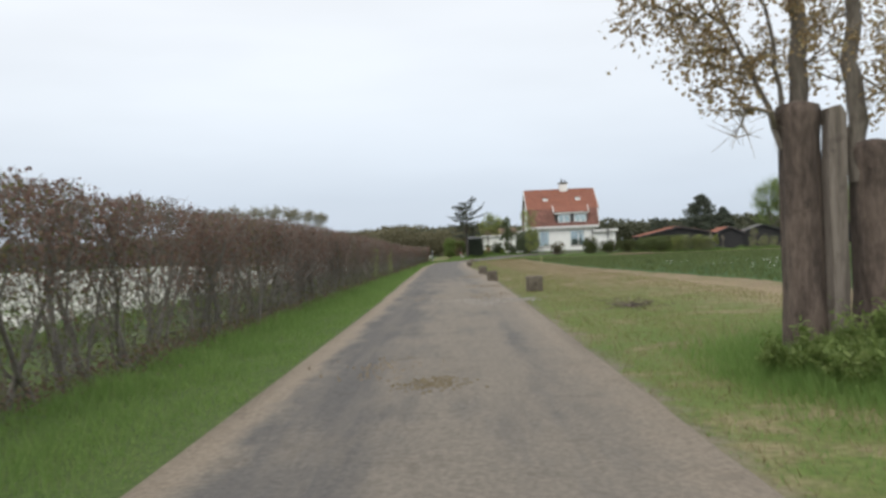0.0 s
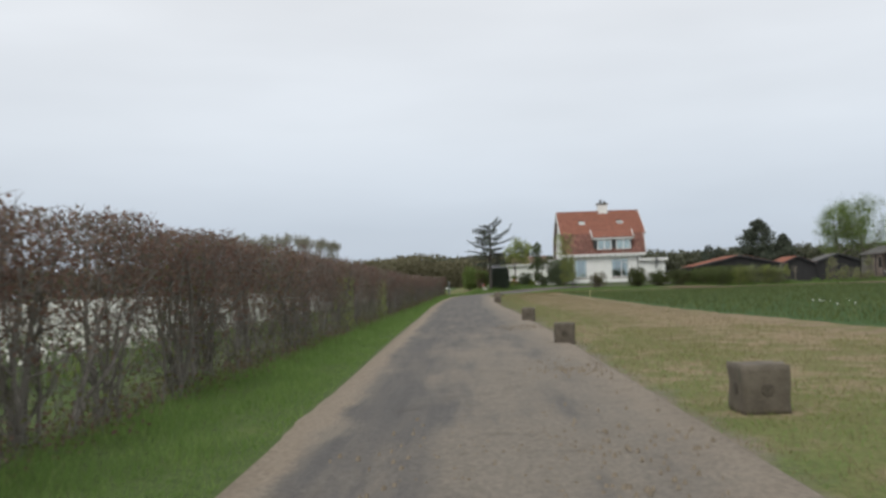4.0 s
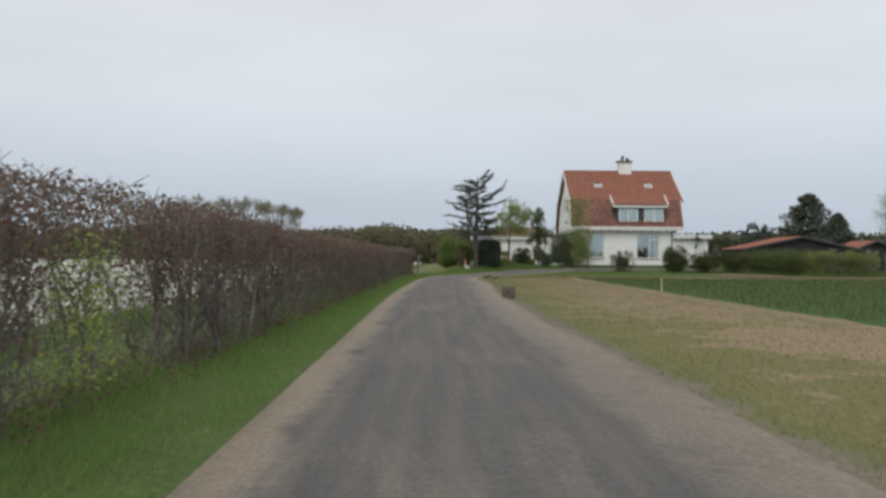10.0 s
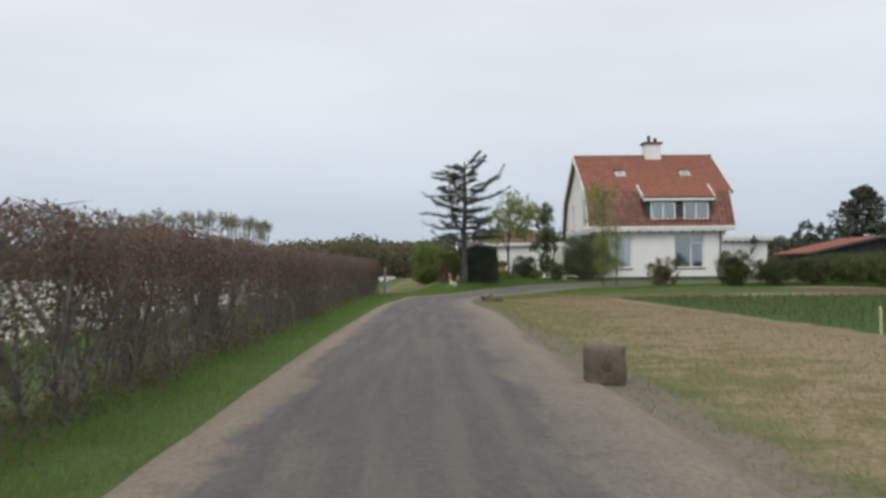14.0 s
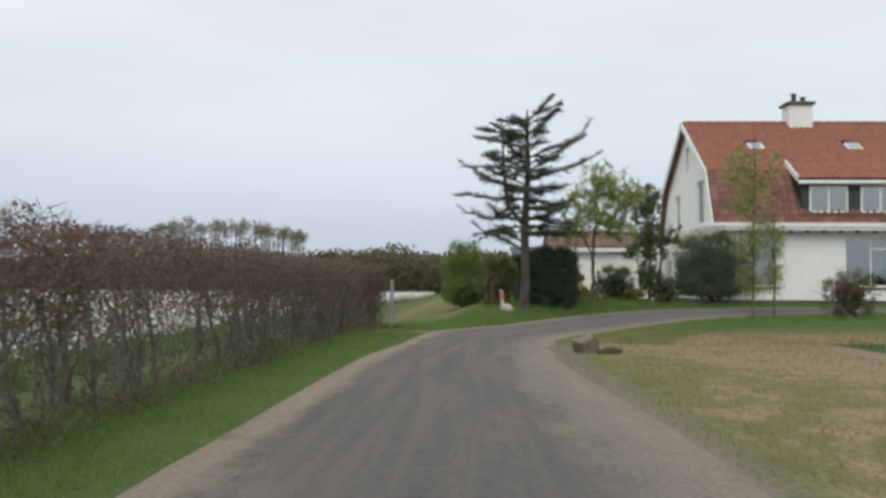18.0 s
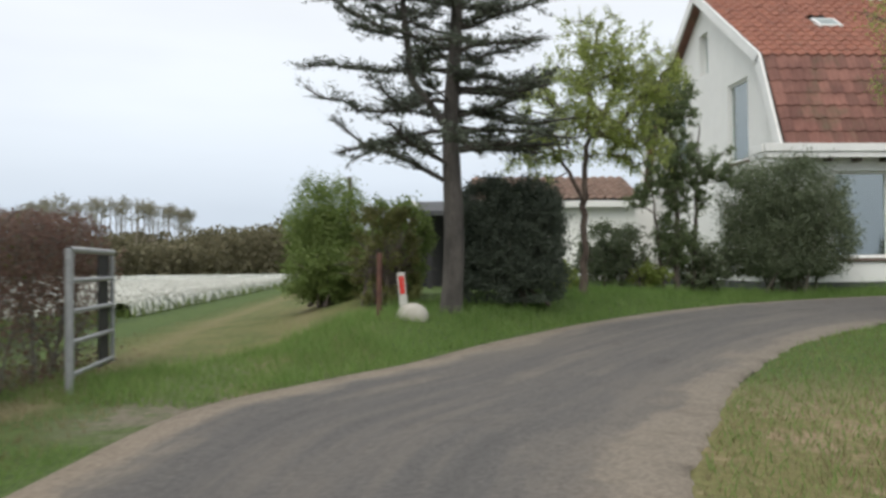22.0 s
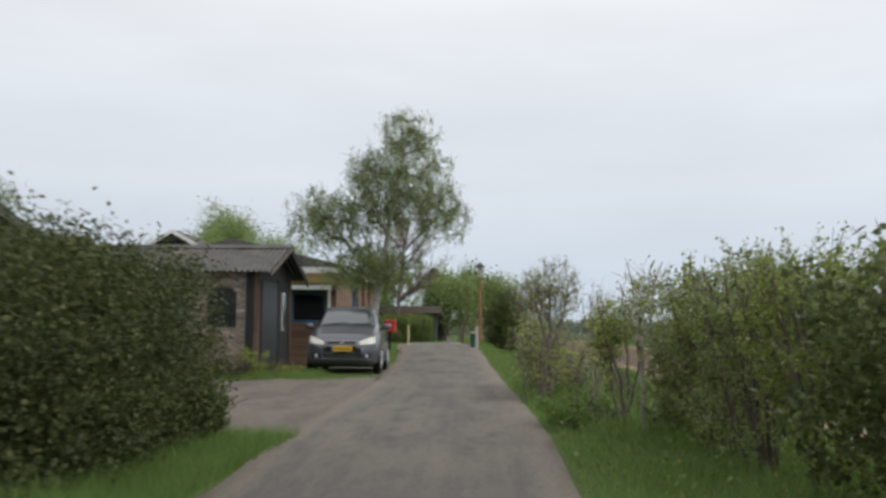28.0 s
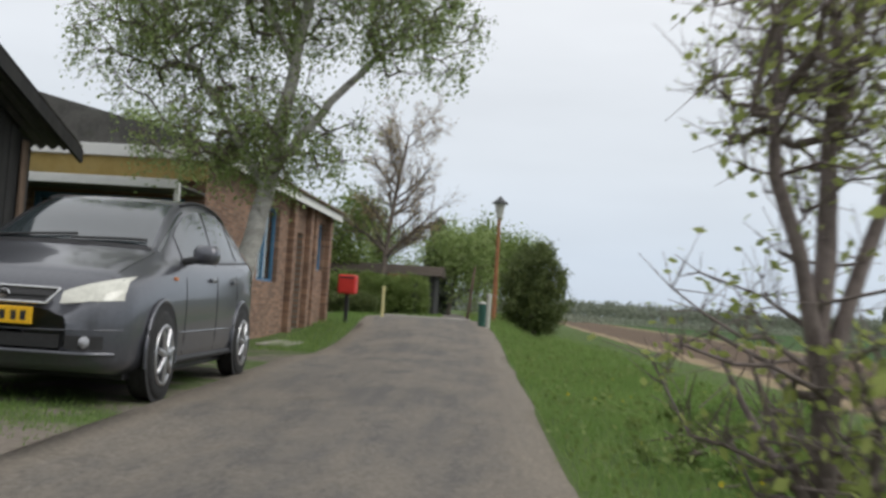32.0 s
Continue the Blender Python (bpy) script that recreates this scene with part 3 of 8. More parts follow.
def smooth_line(pts, per=26):
    p = np.array(pts, float)
    p = np.vstack([2 * p[0] - p[1], p, 2 * p[-1] - p[-2]])
    out = []
    for i in range(1, len(p) - 2):
        for t in np.arange(per) / per:
            out.append(0.5 * (2 * p[i] + (p[i + 1] - p[i - 1]) * t + (2 * p[i - 1] - 5 * p[i] + 4 * p[i + 1] - p[i + 2]) * t**2 + (3 * p[i] - 3 * p[i + 1] + p[i + 2] - p[i - 1]) * t**3))
    return np.array(out + [p[-2]])


EL, ER = smooth_line(LEFT), smooth_line(RIGHT)


def road_material():
    m, n, l, p = nodes_of("worn sandy asphalt")
    a = n.new("ShaderNodeAttribute")
    a.attribute_name = "across"
    u = n.new("ShaderNodeSeparateXYZ")
    l.new(a.outputs["Vector"], u.inputs[0])
    across, along = u.outputs["X"], u.outputs["Y"]
    cv = n.new("ShaderNodeCombineXYZ")
    l.new(maths(n, l, "MULTIPLY", across, 1.6), cv.inputs["X"])
    l.new(maths(n, l, "MULTIPLY", along, 0.12), cv.inputs["Y"])
    streak = noise_at(n, l, 2.6, 6, 0.65, cv.outputs["Vector"])
    cw = n.new("ShaderNodeCombineXYZ")
    l.new(maths(n, l, "MULTIPLY", across, 5.5), cw.inputs["X"])
    l.new(maths(n, l, "MULTIPLY", along, 0.16), cw.inputs["Y"])
    rut = noise_at(n, l, 1.4, 5, 0.6, cw.outputs["Vector"])
    big = noise_at(n, l, 0.35, 4, 0.6)
    fine = noise_at(n, l, 26, 6, 0.75)
    grit = noise_at(n, l, 90, 3, 0.7)
    tar = mixed(n, l, ranged(n, l, fine, 0.32, 0.68), (0.088, 0.084, 0.08), (0.15, 0.142, 0.132))
    tar = mixed(n, l, ranged(n, l, grit, 0.55, 0.7, 0, 0.5), tar, (0.19, 0.178, 0.162))
    tar = mixed(n, l, ranged(n, l, rut, 0.42, 0.68, 0, 0.5), tar, (0.185, 0.165, 0.14))
    tar = mixed(n, l, ranged(n, l, rut, 0.45, 0.28, 0, 0.35), tar, (0.075, 0.072, 0.069))
    sand = mixed(n, l, ranged(n, l, fine, 0.32, 0.68), (0.165, 0.144, 0.116), (0.28, 0.246, 0.2))
    sand = mixed(n, l, ranged(n, l, noise_at(n, l, 1.7, 6, 0.75), 0.54, 0.68, 0, 0.65), sand, (0.12, 0.1, 0.08))
    d = maths(n, l, "ABSOLUTE", across, 0)
    # pale sand along both edges; the first stretch is dusty nearly all over but for the wheel tracks
    ragged = maths(n, l, "ADD", maths(n, l, "MULTIPLY", maths(n, l, "SUBTRACT", streak, 0.5), 0.6), maths(n, l, "MULTIPLY", maths(n, l, "SUBTRACT", noise_at(n, l, 0.8, 5, 0.7), 0.5), 0.6))
    edge = ranged(n, l, maths(n, l, "ADD", d, ragged), 0.66, 0.84)
    right = maths(n, l, "MULTIPLY", ranged(n, l, maths(n, l, "ADD", across, ragged), 0.38, 0.62), ranged(n, l, along, 85, 100, 1, 0.3))
    edge = maths(n, l, "MAXIMUM", edge, maths(n, l, "MULTIPLY", right, 0.75))
    near = maths(n, l, "MULTIPLY", ranged(n, l, maths(n, l, "ABSOLUTE", maths(n, l, "SUBTRACT", across, 0.15), 0), 0.1, 0.75, 1, 0.2), ranged(n, l, along, 26, 46, 0.58, 0.02))
    crown = ranged(n, l, maths(n, l, "ADD", maths(n, l, "ADD", near, maths(n, l, "MULTIPLY", maths(n, l, "SUBTRACT", streak, 0.5), 1.5)), maths(n, l, "MULTIPLY", maths(n, l, "SUBTRACT", big, 0.5), 1.1)), 0.08, 0.62, 0, 0.85)
    f = maths(n, l, "MAXIMUM", maths(n, l, "MULTIPLY", edge, ranged(n, l, along, 98, 112, 0.95, 0.5)), crown)
    late = ranged(n, l, along, 118, 130, 0, 0.6)
    f = maths(n, l, "MAXIMUM", f, maths(n, l, "MULTIPLY", late, ranged(n, l, noise_at(n, l, 0.9, 6, 0.7, None, (0.5, 1.4, 1)), 0.4, 0.62)))
    col = mixed(n, l, f, tar, sand)
    pale = mixed(n, l, ranged(n, l, fine, 0.32, 0.68), (0.2, 0.162, 0.122), (0.34, 0.285, 0.22))
    soft = maths(n, l, "MULTIPLY", maths(n, l, "SUBTRACT", noise_at(n, l, 1.1, 6, 0.7), 0.5), 0.3)
    rim = maths(n, l, "MAXIMUM", ranged(n, l, maths(n, l, "ADD", maths(n, l, "MULTIPLY", across, -1.0), soft), 0.74, 0.86), ranged(n, l, maths(n, l, "ADD", across, maths(n, l, "MULTIPLY", soft, 2.0)), 0.55, 0.95, 0, 0.6))
    col = mixed(n, l, maths(n, l, "MULTIPLY", rim, ranged(n, l, along, 92, 104, 0.9, 0.3)), col, pale)
    col = mixed(n, l, ranged(n, l, noise_at(n, l, 1.3, 6, 0.75), 0.56, 0.72, 0, 0.5), col, (0.082, 0.074, 0.064))
    l.new(col, p.inputs["Base Color"])
    p.inputs["Roughness"].default_value = 0.92
    p.inputs["Specular IOR Level"].default_value = 0.25
    bumped(n, l, p, maths(n, l, "ADD", maths(n, l, "ADD", fine, maths(n, l, "MULTIPLY", grit, 0.6)), maths(n, l, "MULTIPLY", noise_at(n, l, 5, 5, 0.7), 2.0)), 0.8, 0.016)
    return m


def lane():
    cols = np.concatenate([[-1], np.linspace(-0.965, 0.965, 13), [1]])
    n = len(EL)
    wide = np.linalg.norm(ER - EL, axis=1)
    rows, lat, lon = [], [], []
    mid = (EL + ER) / 2
    run = np.concatenate([[0], np.cumsum(np.linalg.norm(np.diff(mid, axis=0), axis=1))]) - 15
    rg = np.random.default_rng(5)
    soft = np.array([0.2, 0.5, 0.8, 1, 0.8, 0.5, 0.2]) / 4
    ragl, ragr = (np.convolve(rg.normal(0, 0.11, n), soft, 'same') + rg.normal(0, 0.02, n) for _ in range(2))
    for c in cols:
        p = EL + (ER - EL) * ((c + 1) / 2) + ((EL - ER) / wide[:, None]) * ((c == -1) * ragl - (c == 1) * ragr)[:, None]
        z = terr(p[:, 0], p[:, 1]) + 0.022 + 0.03 * (1 - c * c) - 0.02 * np.exp(-((abs(c) - 0.5) / 0.15) ** 2) - (abs(c) == 1) * 0.07
        rows.append(np.column_stack([p, z]))
        lat.append(np.full(n, c))
        lon.append(run)
    v = np.stack(rows, 1).reshape(-1, 3)
    k = len(cols)
    i = np.arange(n * k).reshape(n, k)
    ob = part("road", (v, np.stack([i[:-1, :-1], i[:-1, 1:], i[1:, 1:], i[1:, :-1]], -1).reshape(-1, 4)), road_material(), smooth=True)
    at = ob.data.attributes.new("across", "FLOAT_VECTOR", "POINT")
    at.data.foreach_set("vector", np.stack([np.stack(lat, 1).ravel(), np.stack(lon, 1).ravel(), np.zeros(n * k)], 1).astype(np.float32).ravel())
    tagged(ob, "narrow worn asphalt lane with sandy edges and crown", "road", kind="structure")


lane()

# ---- white house with a red gambrel roof ----
HX0, HX1, HY0, HY1, HZ = 8.8, 16.25, 108.95, 118.55, 0.42
RY = 113.65


def wall_with_openings(x0, x1, z0, z1, y0, y1, holes):
    """A wall along x with rectangular openings (x0, x1, z0, z1) right through it."""
    xs = sorted({x0, x1, *(h[0] for h in holes), *(h[1] for h in holes)})
    zs = sorted({z0, z1, *(h[2] for h in holes), *(h[3] for h in holes)})
    pieces = []
    for a, b in zip(xs, xs[1:]):
        start = None
        for c, d in zip(zs, zs[1:]):
            solid = not any(h[0] <= a and b <= h[1] and h[2] <= c and d <= h[3] for h in holes)
            if solid and start is None:
                start = c
            if start is not None and (not solid or d == z1):
                e = d if solid else c
                pieces.append(prism([(a, start), (b, start), (b, e), (a, e)], y1, y0, "y"))
                start = None
    return welded(join(*pieces))


def welded(geo):
    """Join pieces that share corners into one body."""
    v = np.round(np.asarray(geo[0], float), 4)
    u, inv = np.unique(v, axis=0, return_inverse=True)
    inv = inv.ravel()
    return u, [tuple(int(inv[i]) for i in q) for q in geo[1]]


def turned(geo):
    """Swap x and y, for walls along y."""
    v = np.asarray(geo[0], float)[:, [1, 0, 2]]
    return v, [q[::-1] for q in geo[1]]


def window(parent, x0, x1, z0, z1, y, name="window", frame_m=None, mullions=(), transoms=(), sill=None, depth=0.07, flip=False, w=0.06):
    """A framed window in an opening; mullions by x, transoms by (x0, x1, z)."""
    g = (lambda q: turned(q)) if flip else (lambda q: q)
    frame_m = frame_m or M_TRIM
    top = part(name, g(join(box(x0, x1, y, y + depth, z1 - w, z1, 0.004), box(x0, x1, y, y + depth, z0, z0 + w, 0.004), box(x0, x0 + w, y, y + depth, z0 + w, z1 - w, 0.004), box(x1 - w, x1, y, y + depth, z0 + w, z1 - w, 0.004))), frame_m, parent, "painted wooden window frame")
    for m in mullions:
        part("mullion", g(box(m - w / 2, m + w / 2, y + 0.004, y + depth - 0.004, z0 + w, z1 - w, 0.004)), frame_m, top)
    for a, b, z in transoms:
        part("transom", g(box(a, b, y + 0.004, y + depth - 0.004, z - w / 2, z + w / 2, 0.004)), frame_m, top)
    p = part("pane", g(box(x0 + w * 0.8, x1 - w * 0.8, y + depth * 0.5, y + depth * 0.5 + 0.006, z0 + w * 0.8, z1 - w * 0.8, 0.0005)), M_GLASS, top)
    p.visible_shadow = False
    if sill:
        part("window_sill", g(box(x0 - 0.07, x1 + 0.07, y - 0.16, y + 0.02, z0 - 0.07, z0 - 0.004, 0.01)), sill, top, "brown tiled window sill")
    return top


def pantile():
    """One clay pantile, 0.25 m wide and 0.36 m long, lying in x (across) and y (up the slope)."""
    prof = [(0.0, 0.012), (0.04, 0.0), (0.1, 0.004), (0.15, 0.03), (0.2, 0.045), (0.25, 0.028)]
    v, n = [], len(prof)
    for yy, lift in ((0.0, 0.022), (0.36, 0.0)):
        v += [(x, yy, z + lift) for x, z in prof]
    v += [(x, 0.0, z + 0.004) for x, z in prof]
    f = [(i, i + 1, n + i + 1, n + i) for i in range(n - 1)] + [(2 * n + i, 2 * n + i + 1, i + 1, i) for i in range(n - 1)]
    return v, f


def slope_frame(x, y0, z0, y1, z1):
    """Pose whose x runs along the house and whose y runs up a roof slope."""
    d = Vector((0, y1 - y0, z1 - z0)).normalized()
    nrm = Vector((1, 0, 0)).cross(d)
    return Matrix.Translation((x, y0, z0)) @ Matrix(((1, 0, 0), tuple(d), tuple(nrm))).transposed().to_4x4()


def tile_slope(parent, x0, x1, y0, z0, y1, z1, material, skip=None, single=False):
    """Rows of pantiles up a slope; single makes each tile an object of its own."""
    m = slope_frame(0, y0, z0, y1, z1)
    long = math.hypot(y1 - y0, z1 - z0)
    rows, cols = max(1, round(long / 0.325)), round((x1 - x0) / 0.25)
    sx, sy = (x1 - x0) / cols / 0.25, long / rows
    tv, tf = pantile()
    tv = np.array(tv)
    tv[:, 0] *= sx
    rg = np.random.default_rng(11)
    if single:
        me = None
    geos = []
    for r in range(rows):
        for c in range(cols):
            x, u = x0 + c * 0.25 * sx, r * sy
            if skip and skip(x + 0.125, u / long):
                continue
            t = m @ pose(x, u, 0.015 + rg.normal(0, 0.002), rg.normal(0, 0.5), rg.normal(0, 0.5), rg.normal(0, 0.35))
            if single:
                if me is None:
                    ob = part("roof_tile", (tv, tf), material, parent)
                    me = ob.data
                else:
                    ob = new("roof_tile", me)
                    ob.parent = parent
                ob.matrix_basis = t
            else:
                geos.append(moved((tv, tf), t))
    if geos:
        tagged(part("roof_tiles", join(*geos), material, parent), "rows of red clay pantiles", kind="stuff")


M_SLATE = plain("dark slate cladding", (0.03, 0.034, 0.036), (0.055, 0.06, 0.062), 4, 0.6, 0.2, 0.004)


def white_house():
    h = thing("white_house", (0, 0, 0), "white rendered house with red pantiled gambrel roof and dormer", "house")
    w1, w2 = (9.8, 10.99, 1.16, 2.95), (13.4, 15.04, 1.16, 2.95)
    zt = 3.3
    front = part("front_wall", wall_with_openings(HX0, HX1, 0.67, zt, HY0, HY0 + 0.28, [w1, w2]), M_WHITE, h)
    gl = [(110.95, 112.15, 3.42, 5.3), (115.2, 116.1, 3.6, 5.1), (109.9, 111.3, 1.2, 2.7)]
    gs = (113.45, 114.05, 5.9, 6.95)
    body = turned(wall_with_openings(HY0 + 0.28, HY1 - 0.1, 0.67, zt, HX0, HX0 + 0.28, [gl[2]]))
    gab = part("gable_wall", body, M_WHITE, h)
    # the upper gable: columns between the openings, cut to the gambrel line
    def roof_z(y):
        d = abs(y - RY)
        return 7.92 - d * (7.92 - 5.44) / 4.0 if d <= 4.0 else 5.44 - (d - 4.0) * (5.44 - 3.4) / 1.05
    ys = sorted({HY0, HY1, 109.65, 117.65, RY, *(q for g in gl[:2] for q in g[:2]), *gs[:2]})
    cuts = []
    for a, b in zip(ys, ys[1:]):
        op = sorted(((g[2], g[3]) for g in (*gl[:2], gs) if g[0] <= a and b <= g[1]))
        z = zt
        for lo, hi in op:
            cuts.append(prism([(a, z), (b, z), (b, lo), (a, lo)], HX0, HX0 + 0.28, "x"))
            z = hi
        ta, tb = roof_z(a) - 0.1, roof_z(b) - 0.1
        if min(ta, tb) > z + 0.01 or max(ta, tb) > z + 0.05:
            cuts.append(prism([(a, z), (b, z), (b, max(tb, z + 0.001)), (a, max(ta, z + 0.001))], HX0, HX0 + 0.28, "x"))
    part("gable_top", welded(join(*cuts)), M_WHITE, gab)
    pent = [(HY0 + 0.285, 0.67), (HY1, 0.67), (HY1, roof_z(HY1) - 0.1), (117.65, 5.32), (RY, 7.82), (109.65, 5.32), (HY0 + 0.285, roof_z(HY0 + 0.285) - 0.1)]
    part("side_wall", prism(pent, HX1 - 0.28, HX1, "x"), M_WHITE, h)
    part("back_wall", box(HX0 + 0.285, HX1 - 0.285, HY1 - 0.28, HY1 - 0.005, 0.67, zt), M_WHITE, h)
    part("plinth", box(HX0 - 0.012, HX1 + 0.012, HY0 - 0.012, HY1 + 0.01, 0.1, 0.665, 0.004), M_PLINTH, h, "dark painted plinth")
    # rooms behind the panes
    part("room", join(box(HX0 + 0.3, HX1 - 0.3, HY0 + 3.2, HY0 + 3.3, 0.7, 3.3), box(HX0 + 0.3, HX1 - 0.3, HY0 + 0.3, HY0 + 3.2, 3.2, 3.29), box(12.1, 12.2, HY0 + 0.3, HY0 + 3.2, 0.7, 3.2)), M_ROOM, h, "dim rooms behind the windows")
    a = window(h, *w1, HY0 + 0.12, sill=None)
    part("window_sill", box(w1[0] - 0.07, w1[1] + 0.07, HY0 - 0.05, HY0 + 0.12, 1.08, 1.157, 0.01), M_SILL, a, "brown tiled window sill")
    b = window(h, *w2, HY0 + 0.12, mullions=(14.35,), transoms=((14.38, 14.98, 2.56),))
    part("window_sill", box(w2[0] - 0.07, w2[1] + 0.07, HY0 - 0.05, HY0 + 0.12, 1.08, 1.157, 0.01), M_SILL, b, "brown tiled window sill")
    for x0, x1, owner in ((9.9, 10.15, a), (10.72, 10.92, a), (13.5, 13.72, b), (14.78, 14.98, b)):
        v = [(x0 + (x1 - x0) * k / 12, HY0 + 0.42 + 0.03 * (k % 2), z) for z in (1.1, 3.0) for k in range(13)]
        part("curtain", (v, [(k, k + 1, 14 + k, 13 + k) for k in range(12)]), M_CURTAIN, owner, "pale curtain")
    part("blind", box(9.86, 10.9, HY0 + 0.34, HY0 + 0.36, 1.2, 1.62), M_CURTAIN, a, "pale screen behind the lower pane")
    for y0, y1, z0, z1 in gl[:2] + [gl[2]]:
        window(h, y0, y1, z0, z1, HX0 + 0.06, flip=True)
        part("window_sill", turned(box(y0 - 0.05, y1 + 0.05, HX0 - 0.05, HX0 + 0.14, z0 - 0.06, z0 - 0.003, 0.008)), M_SILL, h)
    window(h, *gs, HX0 + 0.14, flip=True, w=0.05)
    gd = part("side_door", turned(box(116.7, 117.5, HX0 - 0.03, HX0 - 0.002, 0.7, 2.5)), M_TRIM, h, "white side door with a dark pane")
    part("pane", turned(box(116.85, 117.35, HX0 - 0.04, HX0 - 0.03, 1.4, 2.35, 0.002)), M_GLASS, gd)
    # roof boards under the tiles
    def board(y0, z0, y1, z1, thick=0.12, x0=8.55, x1=16.6):
        d = Vector((0, y1 - y0, z1 - z0)).normalized()
        nrm = Vector((1, 0, 0)).cross(d) * thick
        return prism([(y0, z0), (y1, z1), (y1 - nrm.y, z1 - nrm.z), (y0 - nrm.y, z0 - nrm.z)], x0, x1, "x")
    roof = part("roof", join(board(108.62, 3.42, 109.65, 5.44, x1=16.74), board(109.65, 5.44, RY, 7.92, x1=16.94)), M_RAFTER, h, "boarded gambrel roof under red pantiles")
    part("back_roof", join(prism([(118.7, 3.4), (118.7, 3.28), (117.55, 5.32), (117.65, 5.44)], 8.55, 16.74, "x"), prism([(117.65, 5.44), (117.65, 5.3), (RY, 7.77), (RY, 7.92)], 8.55, 16.94, "x")), M_TILE_OLD, roof)
    def in_dormer(x, u):
        return 11.75 < x < 15.47 and u > 0.2
    tile_slope(roof, 8.6, 16.72, 108.6, 3.43, 109.63, 5.44, M_TILE_OLD, in_dormer, single=True)
    tile_slope(roof, 8.6, 16.92, 109.62, 5.46, RY, 7.94, M_TILE, lambda x, u: abs(x - 10.95) < 0.26 and 0.43 < u < 0.57 or abs(x - 14.75) < 0.26 and 0.43 < u < 0.57)
    part("ridge_tiles", tubes([(8.58 + k * 0.38, RY, 7.92, 8.58 + k * 0.38 + 0.4, RY, 7.94, 0.11, 0.12) for k in range(22)], 10), M_TILE, roof, "row of half-round ridge tiles")
    for x in (10.95, 14.75):
        m = slope_frame(x, 109.65, 5.44, RY, 7.92)
        s = part("skylight", moved(box(-0.28, 0.28, 1.95, 2.5, 0.03, 0.11), m), M_TRIM, roof, "small roof window with a pale metal frame")
        part("pane", moved(box(-0.22, 0.22, 2.01, 2.44, 0.105, 0.116, 0.001), m), M_GLASS, s)
    # verge boards, fascia and rafters
    for x, low in ((8.5, 0.0), (16.94, -0.2)):
        part("verge_board", join(board(108.6, 3.48, 109.6, 5.52, 0.24, x + low, x + low + 0.05), board(109.6, 5.52, RY, 8.02, 0.24, x, x + 0.05), prism([(118.72, 3.46), (118.48, 3.36), (117.48, 5.38), (117.7, 5.52)], x + low, x + low + 0.05, "x"), prism([(117.7, 5.52), (117.56, 5.27), (RY, 7.74), (RY, 8.02)], x, x + 0.05, "x")), M_TRIM, roof, "white verge board along the gable")
    f = part("fascia", join(box(8.16, 16.72, 108.52, 108.62, 3.31, 3.47), box(8.2, 16.68, 108.56, 108.64, 3.19, 3.308)), M_TRIM, roof, "two-stepped white fascia board")
    part("gutter_return", join(box(8.12, 8.2, 108.62, 109.2, 3.3, 3.46), box(8.16, 8.8, 108.6, 109.15, 3.2, 3.28)), M_TRIM, f)
    part("soffit", box(8.5, 16.6, 108.64, HY0, 3.27, 3.3), M_TRIM, f)
    for k in range(13):
        x = 8.95 + k * 0.6
        part("rafter_end", box(x, x + 0.09, 108.66, HY0 + 0.02, 3.13, 3.268), M_RAFTER, f)
    # dormer
    d = part("dormer", join(box(12.4, 16.02, 109.25, 111.0, 3.82, 4.98), ), M_SLATE, roof, "wide dormer with dark slate-grey front")
    for x0, x1 in ((12.66, 14.04), (14.5, 15.9)):
        w = window(d, x0, x1, 3.95, 4.92, 109.19, mullions=((x0 + x1) / 2,), w=0.065, depth=0.08)
    part("blind", box(14.56, 15.84, 109.244, 109.248, 4.0, 4.86), M_CURTAIN, d, "drawn white curtain")
    part("blind", box(12.72, 13.98, 109.244, 109.248, 4.0, 4.86), M_ROOM, d)
    part("dormer_fascia", join(box(12.2, 16.2, 108.98, 109.06, 5.0, 5.12), box(12.25, 16.15, 109.02, 109.2, 4.97, 5.02)), M_TRIM, d)
    part("dormer_roof", board(109.0, 5.16, 110.25, 5.86, 0.08, 12.22, 16.18), M_RAFTER, d)
    tile_slope(d, 12.25, 16.15, 109.0, 5.17, 110.2, 5.85, M_TILE)
    for x in (12.14, 16.17):
        part("verge_board", board(108.96, 5.26, 110.3, 6.02, 0.2, x, x + 0.06), M_TRIM, d)
    part("lead_apron", box(12.36, 16.06, 109.1, 109.24, 3.8, 3.95), M_TILE_OLD, d)
    d.location = (-0.6, -0.42, -0.1)
    # chimney
    c = part("chimney", join(box(12.85, 13.8, 113.2, 114.1, 7.4, 8.66, 0.01), ), M_WHITE, roof, "white rendered chimney stack")
    part("chimney_cap", box(12.75, 13.9, 113.1, 114.2, 8.66, 8.78, 0.015), M_CONCRETE, c, "concrete slab")
    for x, hh in ((13.18, 0.42), (13.56, 0.28)):
        part("chimney_pot", moved(lathe([(0.13, 0), (0.13, 0.05), (0.1, 0.1), (0.1, hh - 0.06), (0.15, hh - 0.03), (0.04, hh)], 10), pose(x, 113.65, 8.78)), M_IRON, c)
    # flat-roofed annex
    an = part("annex", join(box(HX1 + 0.002, 18.6, HY0 + 0.006, 114.0, 0.67, 2.72, 0.008)), M_WHITE, h, "low flat-roofed white annex")
    part("annex_plinth", box(HX1 + 0.014, 18.612, HY0 - 0.006, 114.0, 0.1, 0.665, 0.004), M_PLINTH, an)
